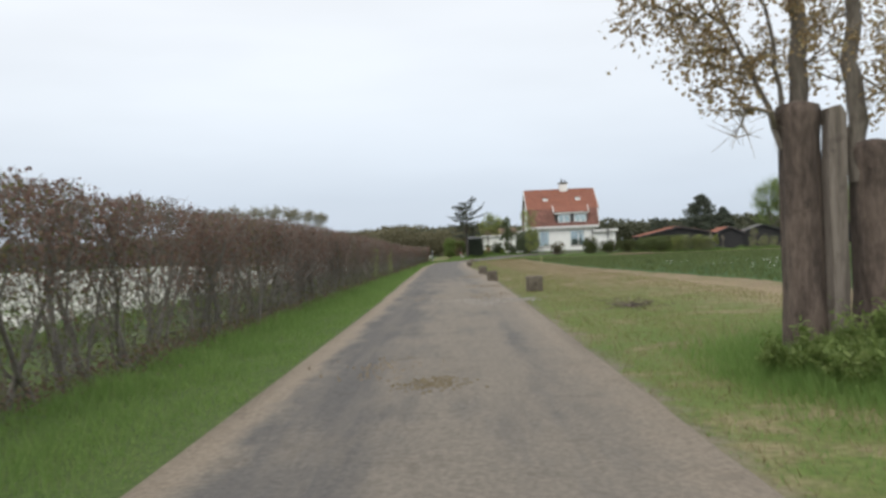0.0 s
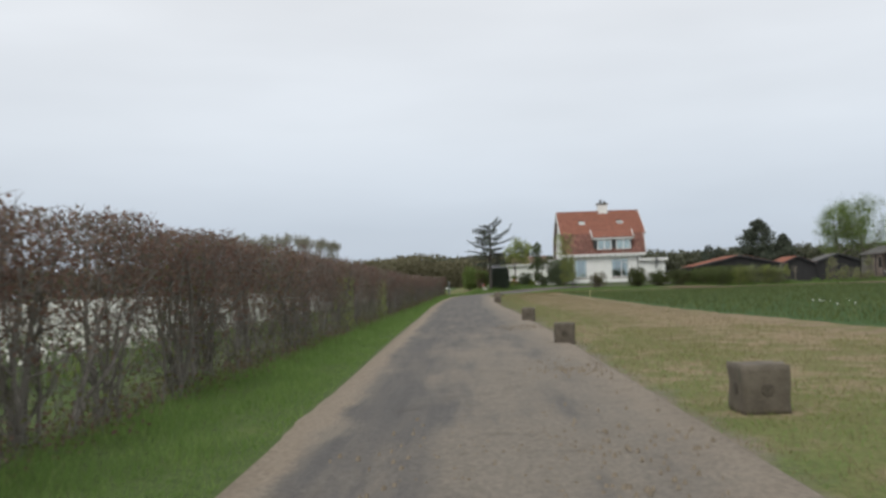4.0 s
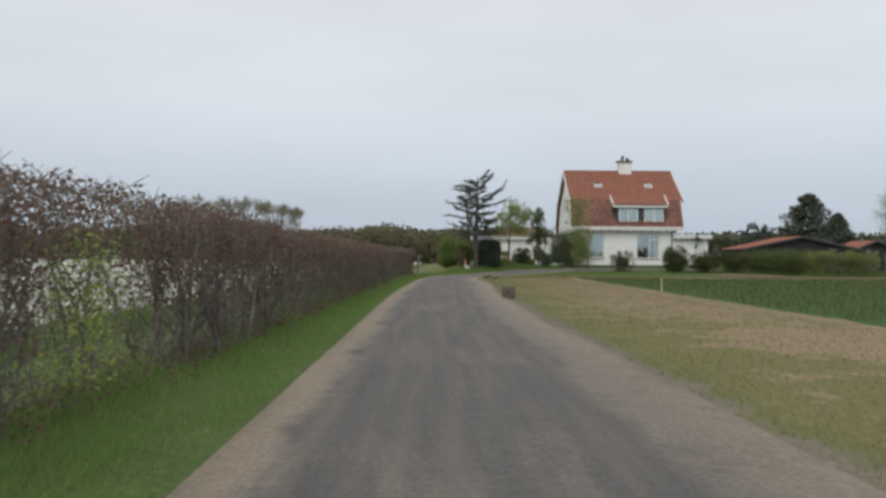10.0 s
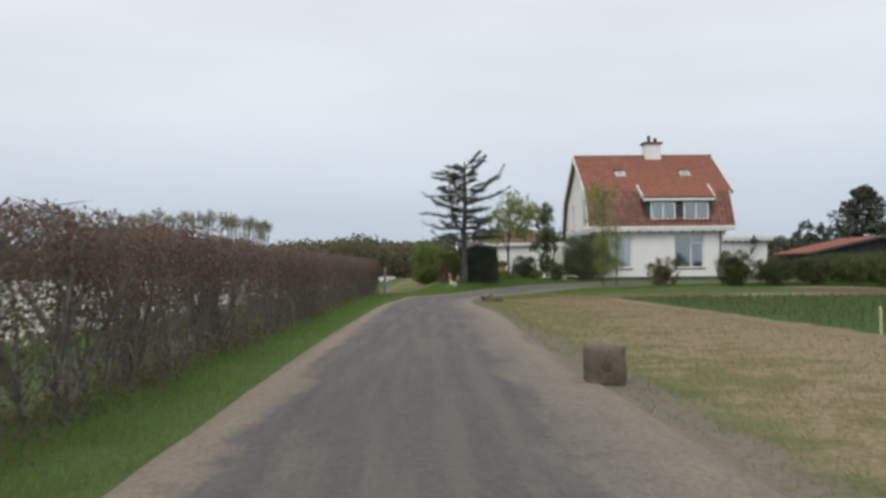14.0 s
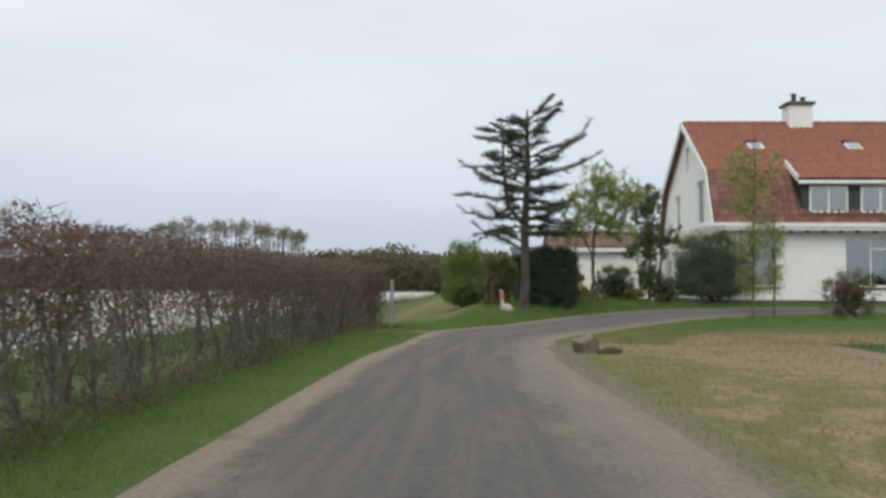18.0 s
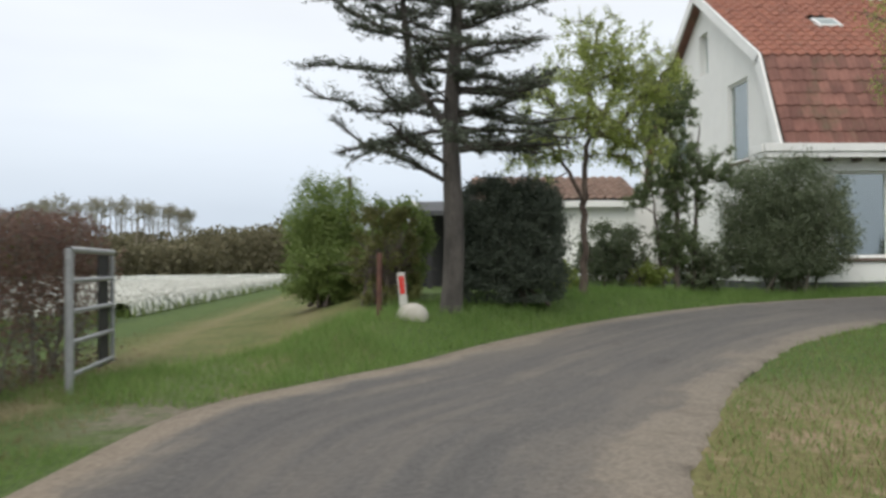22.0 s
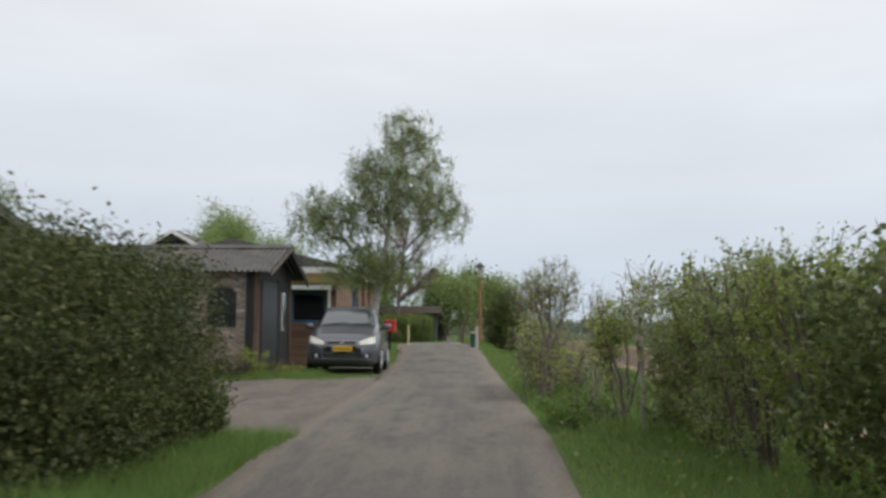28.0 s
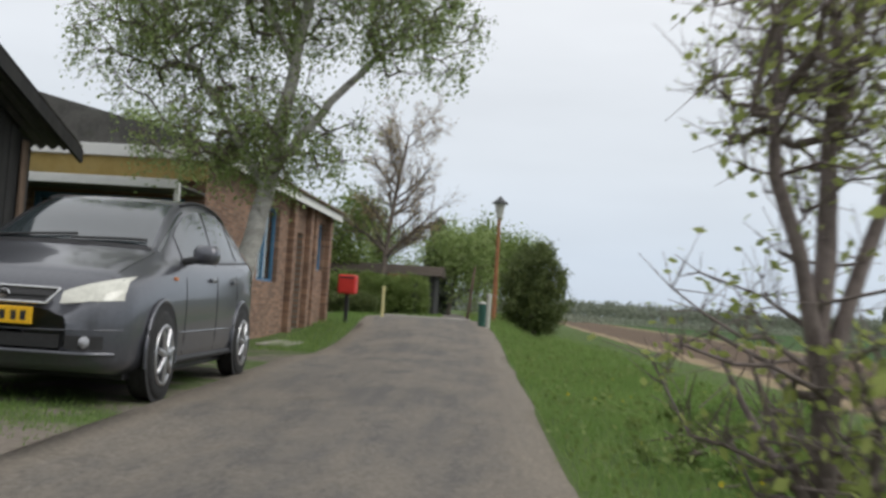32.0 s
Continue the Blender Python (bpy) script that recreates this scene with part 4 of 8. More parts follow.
    part("annex_fascia", join(box(16.0, 18.85, 108.62, 108.7, 2.74, 2.92), box(16.03, 18.82, 108.66, 108.74, 2.62, 2.74), box(18.77, 18.85, 108.7, 114.2, 2.62, 2.92), box(16.0, 16.06, 108.7, HY0, 2.62, 2.92)), M_TRIM, an)
    part("annex_roof", box(16.06, 18.77, 108.7, 114.2, 2.73, 2.88), M_PLINTH, an)
    for k in range(7):
        part("rafter_end", box(16.2 + k * 0.38, 16.28 + k * 0.38, 108.75, HY0 + 0.02, 2.54, 2.66), M_RAFTER, an)
    # downpipe
    p = part("downpipe", tubes([(15.95, 108.89, 0.3, 15.95, 108.89, 3.1, 0.034, 0.034), (15.95, 108.89, 3.1, 15.95, 108.68, 3.24, 0.034, 0.034)], 10), M_ZINC, h, "black round downpipe", smooth=True)
    for z in (0.72, 2.08, 2.9):
        part("collar", moved(lathe([(0.036, -0.04), (0.05, -0.03), (0.05, 0.03), (0.036, 0.04)], 10), pose(15.95, 108.89, z)), M_ZINC, p)
    part("security_light", moved(lathe([(0.02, 0), (0.1, 0.02), (0.13, 0.09), (0.06, 0.13)], 12), pose(11.9, 108.83, 3.02)), M_TRIM, h, "white round outdoor light")


white_house()

# low tiled outbuilding behind the garden
def outbuilding():
    o = thing("outbuilding", (0, 0, 0), "low white outbuilding with a red pantiled roof", "outbuilding")
    part("wall", box(3.4, 7.6, 116.0, 119.6, 0.62, 2.7), M_WHITE, o)
    part("plinth", box(3.39, 7.61, 115.985, 119.6, 0.1, 0.615, 0.004), M_PLINTH, o)
    part("fascia", box(3.2, 7.7, 115.72, 115.82, 2.66, 2.84), M_TRIM, o)
    r = part("roof", prism([(115.75, 2.72), (118.0, 3.62), (120.0, 2.8), (120.0, 2.7)], 3.2, 7.72, "x"), M_RAFTER, o)
    tile_slope(r, 3.2, 7.72, 115.72, 2.86, 117.95, 3.66, M_TILE_BROWN)
    part("link_wall", box(7.605, 8.78, 118.2, 118.4, 0.1, 3.25), M_WHITE, o, "white wall closing the gap to the house")
    c = thing("carport", (0, 0, 0), "dark timber carport with a white-edged roof behind the yew", "carport")
    part("back", box(1.7, 3.35, 117.2, 117.3, 0.2, 2.75), M_BLACKWOOD, c)
    for x in (1.72, 3.25):
        part("post", box(x, x + 0.12, 114.6, 114.72, 0.1, 2.5), M_BLACKWOOD, c)
    p = part("roof", prism([(114.3, 2.5), (117.4, 2.95), (117.4, 2.83), (114.3, 2.38)], 1.5, 3.38, "x"), M_PLINTH, c)
    part("roof_edge", prism([(114.28, 2.54), (117.42, 2.99), (117.42, 2.86), (114.28, 2.41)], 1.44, 1.5, "x"), M_TRIM, p, "white roof edge")


outbuilding()

# ---- concrete cubes along the verge ----
def worn_block(s, h, seed):
    """A cast block with chipped edges, its sides slightly dished."""
    rg = np.random.default_rng(seed)
    bm = bmesh.new()
    bmesh.ops.create_cube(bm, size=1.0)
    bmesh.ops.subdivide_edges(bm, edges=bm.edges[:], cuts=7, use_grid_fill=True)
    k, a = rg.normal(0, 9, (5, 3)), rg.uniform(0, 6.28, 5)
    for v in bm.verts:
        c = np.array(v.co)
        edge = np.sort(np.abs(c))[1]
        f = 1 - 0.035 * max(0.0, edge - 0.36) / 0.14 * (1 + np.sin(k @ c + a).mean() * 2.5) + 0.008 * np.sin(k @ c * 1.7 + a).mean()
        v.co = Vector((c[0] * s * f, c[1] * s * f, (c[2] * f + 0.5) * h - 0.02))
    v = [tuple(q.co) for q in bm.verts]
    f = [tuple(q.index for q in p.verts) for p in bm.faces]
    bm.free()
    return v, f


def concrete_cube(at, rz, s, seed):
    t = thing("concrete_block", at, "weathered mossy concrete cube with a blocked round hole", "concrete block", "blocks along the lane", rz)
    h = s * 1.08
    part("block", worn_block(s, h, seed), M_CONCRETE, t, smooth=True)
    for k in range(4):
        part("hole", moved(lathe([(0.055, 0.0), (0.05, 0.004), (0.002, 0.006)], 14), pose(0, 0, h * 0.46, 0, 0, 90 * k) @ pose(0, -s / 2 - 0.001, 0, 90)), M_HOLE, t, "earth-filled round hole")
    return t


M_HOLE = plain("dirt in the hole", (0.055, 0.046, 0.034), (0.1, 0.084, 0.062), 20, 0.95, 0.2)
for k, ((x, y), rz, s) in enumerate((((2.3, 23.7), 4, 0.38), ((1.56, 32.5), -3, 0.355), ((1.48, 42.2), -6, 0.36), ((1.17, 65.6), -2, 0.36))):
    concrete_cube((x, y, 0.0), rz, s, 40 + k)

# ---- plants ----
def hedge_x(y):
    return np.interp(np.asarray(y, float), [0, 85, 95, 101], [-3.1, -3.39, -3.2, -3.02])


def hedge_top(y):
    y = np.asarray(y, float)
    return np.interp(y, [-8, 8, 32, 58, 75, 90, 106], [1.82, 1.76, 1.74, 1.52, 1.52, 1.58, 1.62]) + 0.04 * np.sin(y * 1.9) + 0.03 * np.sin(y * 4.7 + 1)


def np_join(*geos):
    vs, fs, n = [], [], 0
    for v, f in geos:
        vs.append(v)
        fs.append(f + n)
        n += len(v)
    return np.concatenate(vs), np.concatenate(fs)


def grow(segs, tips, rg, p, d, length, r, level, cfg, low=0.3):
    """One branch with its side branches; cfg: for each level (steps, side branches, length ratio, angle, upward pull, wander)."""
    steps, kids, ratio, ang, pull, wander = cfg[level]
    p, d = np.array(p, float), np.array(d, float) / np.linalg.norm(d)
    spots = np.sort(rg.uniform(low if level == 0 else 0.15, 1.0, kids)) * steps if kids else []
    made = 0
    for k in range(steps):
        d = d + rg.normal(0, wander, 3) + np.array([0, 0, pull])
        d /= np.linalg.norm(d)
        q = p + d * length / steps
        r2 = max(r * (1 - 0.75 / steps) if k < steps - 1 else r * 0.45, 0.0025)
        segs[min(level, len(segs) - 1)].append((*p, *q, r, r2))
        while made < kids and spots[made] <= k + 1:
            f = spots[made] - k
            s = p + (q - p) * f
            u = np.cross(d, rg.normal(size=3))
            u /= np.linalg.norm(u)
            e = d * math.cos(radians(ang)) + u * math.sin(radians(ang))
            if level + 1 < len(cfg):
                grow(segs, tips, rg, s, e, length * ratio * rg.uniform(0.6, 1.2) * (1.15 - 0.5 * (k + f) / steps), r2 * 0.6, level + 1, cfg)
            made += 1
        p, r = q, r2
        if level >= len(cfg) - 2:
            tips.append(p.copy())
    return p


def beech_hedge():
    rg = np.random.default_rng(21)
    h = thing("beech_hedge", (0, 0, 0), "long clipped beech hedge with withered brown leaves, bare below", "hedge")
    segs, tips = [[], []], []
    form = [(8, 7, 0.42, 38, 0.1, 0.17), (4, 4, 0.5, 46, 0.06, 0.28), (3, 0, 0, 0, 0.0, 0.35)]
    spots = np.concatenate([rg.uniform(-8, 101.2, 300), np.repeat(rg.uniform(-8, 101.2, 90), 2) + rg.normal(0, 0.1, 180)])
    for y in np.sort(spots):
        near, ends = [[], []], []
        grow(near, ends, rg, (0.0, y, -0.03), (rg.normal(0, 0.12), rg.normal(0, 0.12), 1), float(hedge_top(y)) * rg.uniform(0.85, 1.05), rg.uniform(0.013, 0.035), 0, form, 0.06)
        x, t = float(hedge_x(y)) + rg.normal(0, 0.1), float(hedge_top(y)) + 0.02
        for k in (0, 1):
            for q in near[k]:
                if q[2] < t and q[5] < t + 0.06 and min(q[2], q[5]) > -0.1 and q[4] < 101.4:
                    segs[k].append((x + 0.62 * q[0], q[1], q[2], x + 0.62 * q[3], q[4], q[5], q[6], q[7]))
        tips += [(x + 0.62 * e[0], e[1], e[2]) for e in ends if 0.05 < e[2] < t and e[1] < 101.4]
    part("stemwork", tubes(segs[0], 5), M_HEDGEBARK, h, "crooked grey-green stems", kind="stuff")
    m = 46000      # fine clipped twigs, at every height and densest at the top
    yy = rg.uniform(-8, 101.3, m)
    zz = hedge_top(yy) * np.where(rg.random(m) < 0.66, 1 - rg.beta(1.0, 2.0, m) * 0.6, rg.uniform(0.0, 0.6, m) ** 1.2)
    p = np.stack([hedge_x(yy) + rg.uniform(-0.36, 0.36, m), yy, zz], 1)
    q = p + rg.normal(0, 1, (m, 3)) * [0.09, 0.12, 0.13] + [0, 0, 0.1]
    q[:, 2] = np.clip(q[:, 2], 0.01, hedge_top(yy) + 0.04)
    keep = rg.random(m) > 0.7 * np.exp(-((yy - 47.0) / 1.0) ** 2)
    p, q = p[keep], q[keep]
    m = len(p)
    part("twigwork", np_join(tubes(segs[1], 3), tubes(np.column_stack([p, q, np.full(m, 0.0052), np.full(m, 0.0017)]), 3)), M_HEDGEBARK, h, "tangle of fine bare twigs", kind="stuff")
    tp = np.array(tips)
    high = np.clip(tp[:, 2] / hedge_top(tp[:, 1]), 0, 1)
    tp = tp[rg.random(len(tp)) < 0.06 + 1.1 * high ** 2.4]
    pts = np.repeat(tp, 3, 0) + rg.normal(0, 0.05, (len(tp) * 3, 3))
    n = 165000
    yy = rg.uniform(-8, 101.3, n)
    zz = hedge_top(yy) * (1.01 - rg.beta(1.0, 2.5, n) * 0.68) + rg.normal(0, 0.02, n)
    more = np.stack([hedge_x(yy) + rg.uniform(-0.38, 0.38, n), yy, zz], 1)
    more = more[rg.random(n) < 0.72 + 0.45 * np.sin(yy * 2.3 + 3 * np.sin(yy * 0.7)) * np.cos(zz * 3 + yy)]
    m = 12000      # the leafy end of the hedge
    yy = rg.uniform(97, 101.3, m)
    end = np.stack([hedge_x(yy) + rg.uniform(-0.38, 0.38, m), yy, hedge_top(yy) * (1 - rg.beta(1.0, 1.9, m) * 0.85)], 1)
    pts = np.concatenate([pts, more, end])
    pts = pts[pts[:, 2] < hedge_top(pts[:, 1]) + 0.03 + 0.05 * rg.random(len(pts))]
    m = 26000      # fallen and caught leaves at the foot
    yy = rg.uniform(-8, 101.3, m)
    litter = np.stack([hedge_x(yy) + rg.normal(0, 0.24, m), yy, np.abs(rg.normal(0, 0.1, m)) + 0.012], 1)
    pts = pts[rg.random(len(pts)) > 0.8 * np.exp(-((pts[:, 1] - 47.0) / 1.0) ** 2)]
    part("withered_leaves", petals(np.concatenate([pts, litter]), 0.028, rg, 1.5), L_BEECH, h, "dry reddish-brown beech leaves", kind="stuff")
    # young green shoots at the beginning, at the foot, and here and there along it
    n = 20000
    yy = np.concatenate([rg.uniform(-8, 10, n // 3), rg.choice(rg.uniform(0, 101, 26), n - n // 3) + rg.normal(0, 0.4, n - n // 3)])
    zz = hedge_top(yy) * (1.0 - 0.9 * rg.beta(0.9, 1.7, n))
    low = np.stack([hedge_x(yy) + rg.uniform(-0.38, 0.38, n), yy, zz], 1)
    m = 22000
    yy = rg.uniform(-8, 101.3, m)
    foot = np.stack([hedge_x(yy) + rg.normal(0, 0.22, m), yy, np.abs(rg.normal(0, 0.25, m)) + 0.03], 1)
    m = 3400       # bright climbing shoots in a few places
    c = rg.integers(0, 4, m)
    yy = np.array([1.5, 2.6, 38.0, 46.2])[c] + rg.normal(0, 0.2, m)
    shoots = np.stack([hedge_x(yy) + rg.uniform(-0.05, 0.42, m), yy, hedge_top(yy) * np.where(c < 2, rg.uniform(0.55, 1.06, m), rg.uniform(0.12, 0.8, m))], 1)
    part("climber", petals(shoots, 0.026, rg, 1.4), L_YOUNG, h, "yellow-green climbing shoots", kind="stuff")
    part("young_leaves", petals(np.concatenate([low, foot]), 0.026, rg, 1.4), L_OLIVE, h, "sprinkling of young green leaves", kind="stuff")


beech_hedge()


def tree(name, at, label, category, height, radius, cfg, bark, leaf, per_tip, size, seed, spread=0.16, group="", lean=(0, 0), stems=1, droop=0.0, long=1.6, clear=None, sides=7):
    rg = np.random.default_rng(seed)
    t = thing(name, (at[0], at[1], at[2] if len(at) > 2 else float(terr(at[0], at[1]))), label, category, group)
    segs, tips = [[], []], []
    for k in range(stems):
        a = rg.uniform(0, 2 * np.pi)
        off = (0.15 * math.cos(a), 0.15 * math.sin(a), -0.05) if stems > 1 else (0, 0, -0.05)
        d = (lean[0] + (0.3 * math.cos(a) if stems > 1 else 0), lean[1] + (0.3 * math.sin(a) if stems > 1 else 0), 1)
        grow(segs, tips, rg, off, d, height, radius, 0, cfg)
    low = segs[0]
    base = low[0]
    flare = tubes([(base[0], base[1], -0.1, base[0], base[1], 0.25, radius * 1.5, radius * 1.02)], sides + 3)
    part("trunk", np_join(tubes(low, sides), flare), bark, t, smooth=True)
    if segs[1]:
        part("branchwork", tubes(segs[1], 4), bark, t, kind="stuff")
    if per_tip:
        tp = np.array(tips)
        if clear:
            tp = tp[tp[:, 2] > clear]
        pts = np.repeat(tp, per_tip, 0) + rg.normal(0, spread, (len(tp) * per_tip, 3))
        pts[:, 2] -= np.abs(rg.normal(0, droop, len(pts))) if droop else 0
        part("crown", petals(pts, size, rg, long, 0.4 if droop else 0), leaf, t, kind="stuff")
    return t


def pipe(pts, sides=9):
    """One continuous tapered limb through rows of x y z r."""
    p = np.asarray(pts, float)
    d = np.gradient(p[:, :3], axis=0)
    d /= np.linalg.norm(d, axis=1, keepdims=True)
    ref = np.where(np.abs(d[:, 2:3]) < 0.9, [[0.0, 0.0, 1.0]], [[1.0, 0.0, 0.0]])
    u = np.cross(d, ref)
    u /= np.linalg.norm(u, axis=1, keepdims=True)
    w = np.cross(d, u)
    a = 2 * np.pi * np.arange(sides) / sides
    v = (p[:, None, :3] + (np.cos(a)[None, :, None] * u[:, None] + np.sin(a)[None, :, None] * w[:, None]) * p[:, 3][:, None, None]).reshape(-1, 3)
    f = [(i * sides + k, i * sides + (k + 1) % sides, (i + 1) * sides + (k + 1) % sides, (i + 1) * sides + k) for i in range(len(p) - 1) for k in range(sides)]
    return v, np.array(f)


def refined(pts, step, rg=None, wander=0.0):
    """A polyline of x y z r cut into short steps, with a little wander."""
    p = np.asarray(pts, float)
    out = [p[0]]
    for a, b in zip(p, p[1:]):
        n = max(1, int(np.linalg.norm(b[:3] - a[:3]) / step))
        out += [a + (b - a) * (k + 1) / n for k in range(n)]
    out = np.array(out)
    if wander:
        out[1:-1, :2] += rg.normal(0, wander, (len(out) - 2, 2))
    return out


def crowned(name, at, label, category, trunks, blobs, bark, leaf, per, size, seed, twigs=5, reach=0.22, droop=0.0, up=0.6, fork=0.3, tip=0.006, twig_bark=None, group="", long=1.6, trunk_bark=None, wander=0.015):
    """A tree grown from its trunks towards points spread through the lobes of its crown."""
    rg = np.random.default_rng(seed)
    z0 = at[2] if len(at) > 2 else float(terr(at[0], at[1]))
    t = thing(name, (at[0], at[1], z0), label, category, group)
    nodes, par, rad, free = [], [], [], []
    for tr in trunks:
        line = refined(tr, 0.16, rg, wander)
        part("trunk", pipe(line, 9), trunk_bark or bark, t, smooth=True)
        lo = line[0, 2] + fork * (line[-1, 2] - line[0, 2])
        for q in line:
            nodes.append(q[:3])
            par.append(-1)
            rad.append(q[3])
            free.append(q[2] >= lo)
    first = len(nodes)
    goals = []
    for cx, cy, cz, rx, ry, rz, n in blobs:
        d = rg.normal(size=(n, 3))
        d /= np.linalg.norm(d, axis=1, keepdims=True)
        goals.append(d * rg.random((n, 1)) ** 0.45 * [rx, ry, rz] + [cx, cy, cz])
    goals = np.concatenate(goals)
    base = np.array(nodes)[np.array(free)]
    goals = goals[np.argsort(np.linalg.norm(goals[:, None] - base[None], axis=2).min(1))]
    ends = []
    for g in goals:
        at_all = np.array(nodes)
        v = g - at_all
        ln = np.linalg.norm(v, axis=1) + 1e-6
        cost = ln * (1 + up * np.clip(0.35 - v[:, 2] / ln, 0, 2)) + np.where(free, 0, 99)
        j = int(np.argmin(cost))
        n = max(1, int(ln[j] / 0.17))
        bend = rg.normal(0, 0.09, 3) * ln[j] + [0, 0, -0.1 * ln[j]]
        last, start = j, at_all[j]
        for k in range(n):
            s = (k + 1) / n
            nodes.append(start + v[j] * s + bend * math.sin(math.pi * s))
            par.append(last)
            rad.append(0.0)
            free.append(True)
            last = len(nodes) - 1
        ends.append(last)
    P = np.array(nodes)
    load = np.zeros(len(P))
    load[ends] = 1
    for i in range(len(P) - 1, first - 1, -1):
        if par[i] >= first:
            load[par[i]] += load[i]
    R = np.array(rad)
    for i in range(first, len(P)):
        R[i] = min(tip * max(load[i], 1) ** 0.5, R[par[i]] * 0.95)
    rows = np.array([(*P[par[i]], *P[i], min(R[par[i]], R[i] * 1.25), R[i]) for i in range(first, len(P))])
    thick = rows[:, 7] > tip * 1.9
    if thick.any():
        part("limbwork", tubes(rows[thick], 6), bark, t, kind="stuff")
    e = np.repeat(P[ends], twigs, 0)
    d = rg.normal(size=e.shape) + [0, 0, 0.35 - 2.0 * droop]
    d /= np.linalg.norm(d, axis=1, keepdims=True)
    f = e + d * reach * rg.uniform(0.4, 1.3, (len(e), 1))
    tw = np.column_stack([e, f, np.full(len(e), tip * 0.7), np.full(len(e), tip * 0.3)])
    part("twigwork", tubes(np.concatenate([rows[~thick], tw]), 3), twig_bark or bark, t, kind="stuff")
    if per:
        pts = np.repeat(e, per, 0) + np.repeat(f - e, per, 0) * rg.uniform(0.1, 1.1, (len(e) * per, 1)) + rg.normal(0, size * 0.9, (len(e) * per, 3))
        pts[:, 2] -= np.abs(rg.normal(0, max(droop, 0) * 0.5, len(pts)))
        pts = pts[pts[:, 2] > 0.05]
        part("crown", petals(pts, size, rg, long, droop), leaf, t, kind="stuff")
    return t


def lumps(p, rg, amount, scale):
    """Uneven outward shift for points, in smooth lumps."""
    a = rg.uniform(0, 6.28, (6, 1))
    k = rg.normal(0, scale, (6, 3))
    return amount * np.sin(p @ k.T + a.T).mean(1)


def bush(name, at, radii, label, leaf, count, size, seed, category="bush", kind_of="dome", stems=9, bark=None, loose=0.1, group="", core=True, long=1.6, open_foot=0.0):
    """A rounded or clipped bush: stems inside, leaves in an uneven shell over a dense heart of leaves."""
    rg = np.random.default_rng(seed)
    z0 = at[2] if len(at) > 2 else float(terr(at[0], at[1]))
    t = thing(name, (at[0], at[1], z0), label, category, group)
    rx, ry, hz = radii
    per = 60
    m = max(12, count // per)
    d = rg.normal(size=(m, 3))
    pw = 7.0 if kind_of == "box" else 3.0
    d /= (np.abs(d) ** pw).sum(1, keepdims=True) ** (1 / pw)
    f = 1 - np.abs(rg.normal(0, loose, m)) + lumps(d * 3, rg, 0.2 if kind_of == "dome" else 0.1, 1.3)
    f = np.where(rg.random(m) < 0.2, rg.uniform(0.4, 0.85, m), f)
    f *= np.where(d[:, 2] < -0.2, 1 - 0.22 * np.abs(d[:, 2] + 0.2), 1.0) if kind_of == "dome" else 1.0
    c = d * f[:, None] * [rx, ry, hz * 0.51] + [0, 0, hz * 0.5]
    out = d / np.linalg.norm(d, axis=1, keepdims=True) * 0.7 + [0, 0, 0.4] + rg.normal(0, 0.35, (m, 3))
    sig = 0.052 * (rx * ry * hz) ** (1 / 3) * rg.uniform(0.7, 1.5, m) * (0.75 if kind_of == "box" else 1.0) + 0.012
    k = np.repeat(np.arange(m), per)
    p = c[k] + rg.normal(size=(len(k), 3)) * sig[k][:, None] + out[k] * (rg.uniform(-1, 1.3, len(k)) * sig[k] * 1.3)[:, None]
    if open_foot:
        p = p[(p[:, 2] > hz * open_foot) | (rg.random(len(p)) < 0.3)]
    p = p[p[:, 2] > 0.02]
    part("foliage", petals(p, size, rg, long), leaf, t, kind="stuff")
    if stems:
        segs = []
        for _ in range(stems):
            a, q = rg.uniform(0, 6.28), np.array([rg.normal(0, 0.25 * rx), rg.normal(0, 0.25 * ry), -0.03])
            e = np.array([0.55 * rx * math.cos(a), 0.55 * ry * math.sin(a), hz * 0.55])
            mid = (q + e) / 2 + rg.normal(0, 0.06, 3)
            segs += [(*q, *mid, 0.03, 0.022), (*mid, *e, 0.022, 0.008)]
            for _ in range(5):
                g = mid + (e - mid) * rg.random()
                segs.append((*g, *(g + rg.normal(0, 0.22, 3) + [0, 0, 0.15]), 0.01, 0.004))
        part("stemwork", tubes(segs, 5), bark or M_TWIG, t, kind="stuff")
    if core:
        m = count // 4
        q = rg.normal(size=(m, 3))
        q /= np.linalg.norm(q, axis=1, keepdims=True)
        q = q * rg.uniform(0.2, 0.72, (m, 1)) * [rx, ry, hz * 0.45] + [0, 0, hz * 0.52] if kind_of == "dome" else rg.uniform(-0.75, 0.75, (m, 3)) * [rx, ry, hz / 2] + [0, 0, hz / 2]
        part("inner_foliage", petals(q, size * 1.8, rg, long), leaf, t, kind="stuff")
    return t


# pollarded poplars at the start of the lane
def pollard(at, seed, r, cut, label):
    t = thing("pollarded_tree", (*at, 0.0), label, "tree", "old pollards beside the lane")
    prof = [(r * 1.35, -0.1), (r * 1.15, 0.15), (r * 1.0, 0.6), (r * 0.97, 1.4), (r * 0.93, cut - 0.25), (r * 1.08, cut - 0.08), (r * 0.95, cut), (r * 0.3, cut + 0.03)]
    v, f = lathe(prof, 18)
    v = np.array(v)
    ang = np.arctan2(v[:, 1], v[:, 0])
    k = 1 + 0.1 * np.sin(3 * ang + 1) + 0.05 * np.sin(7 * ang + v[:, 2] * 0.6) + 0.04 * np.sin(11 * ang)
    v[:, :2] *= k[:, None]
    part("trunk", (v, f), M_BARK_OLD, t, "thick furrowed trunk cut off at head height", smooth=True)
    return t


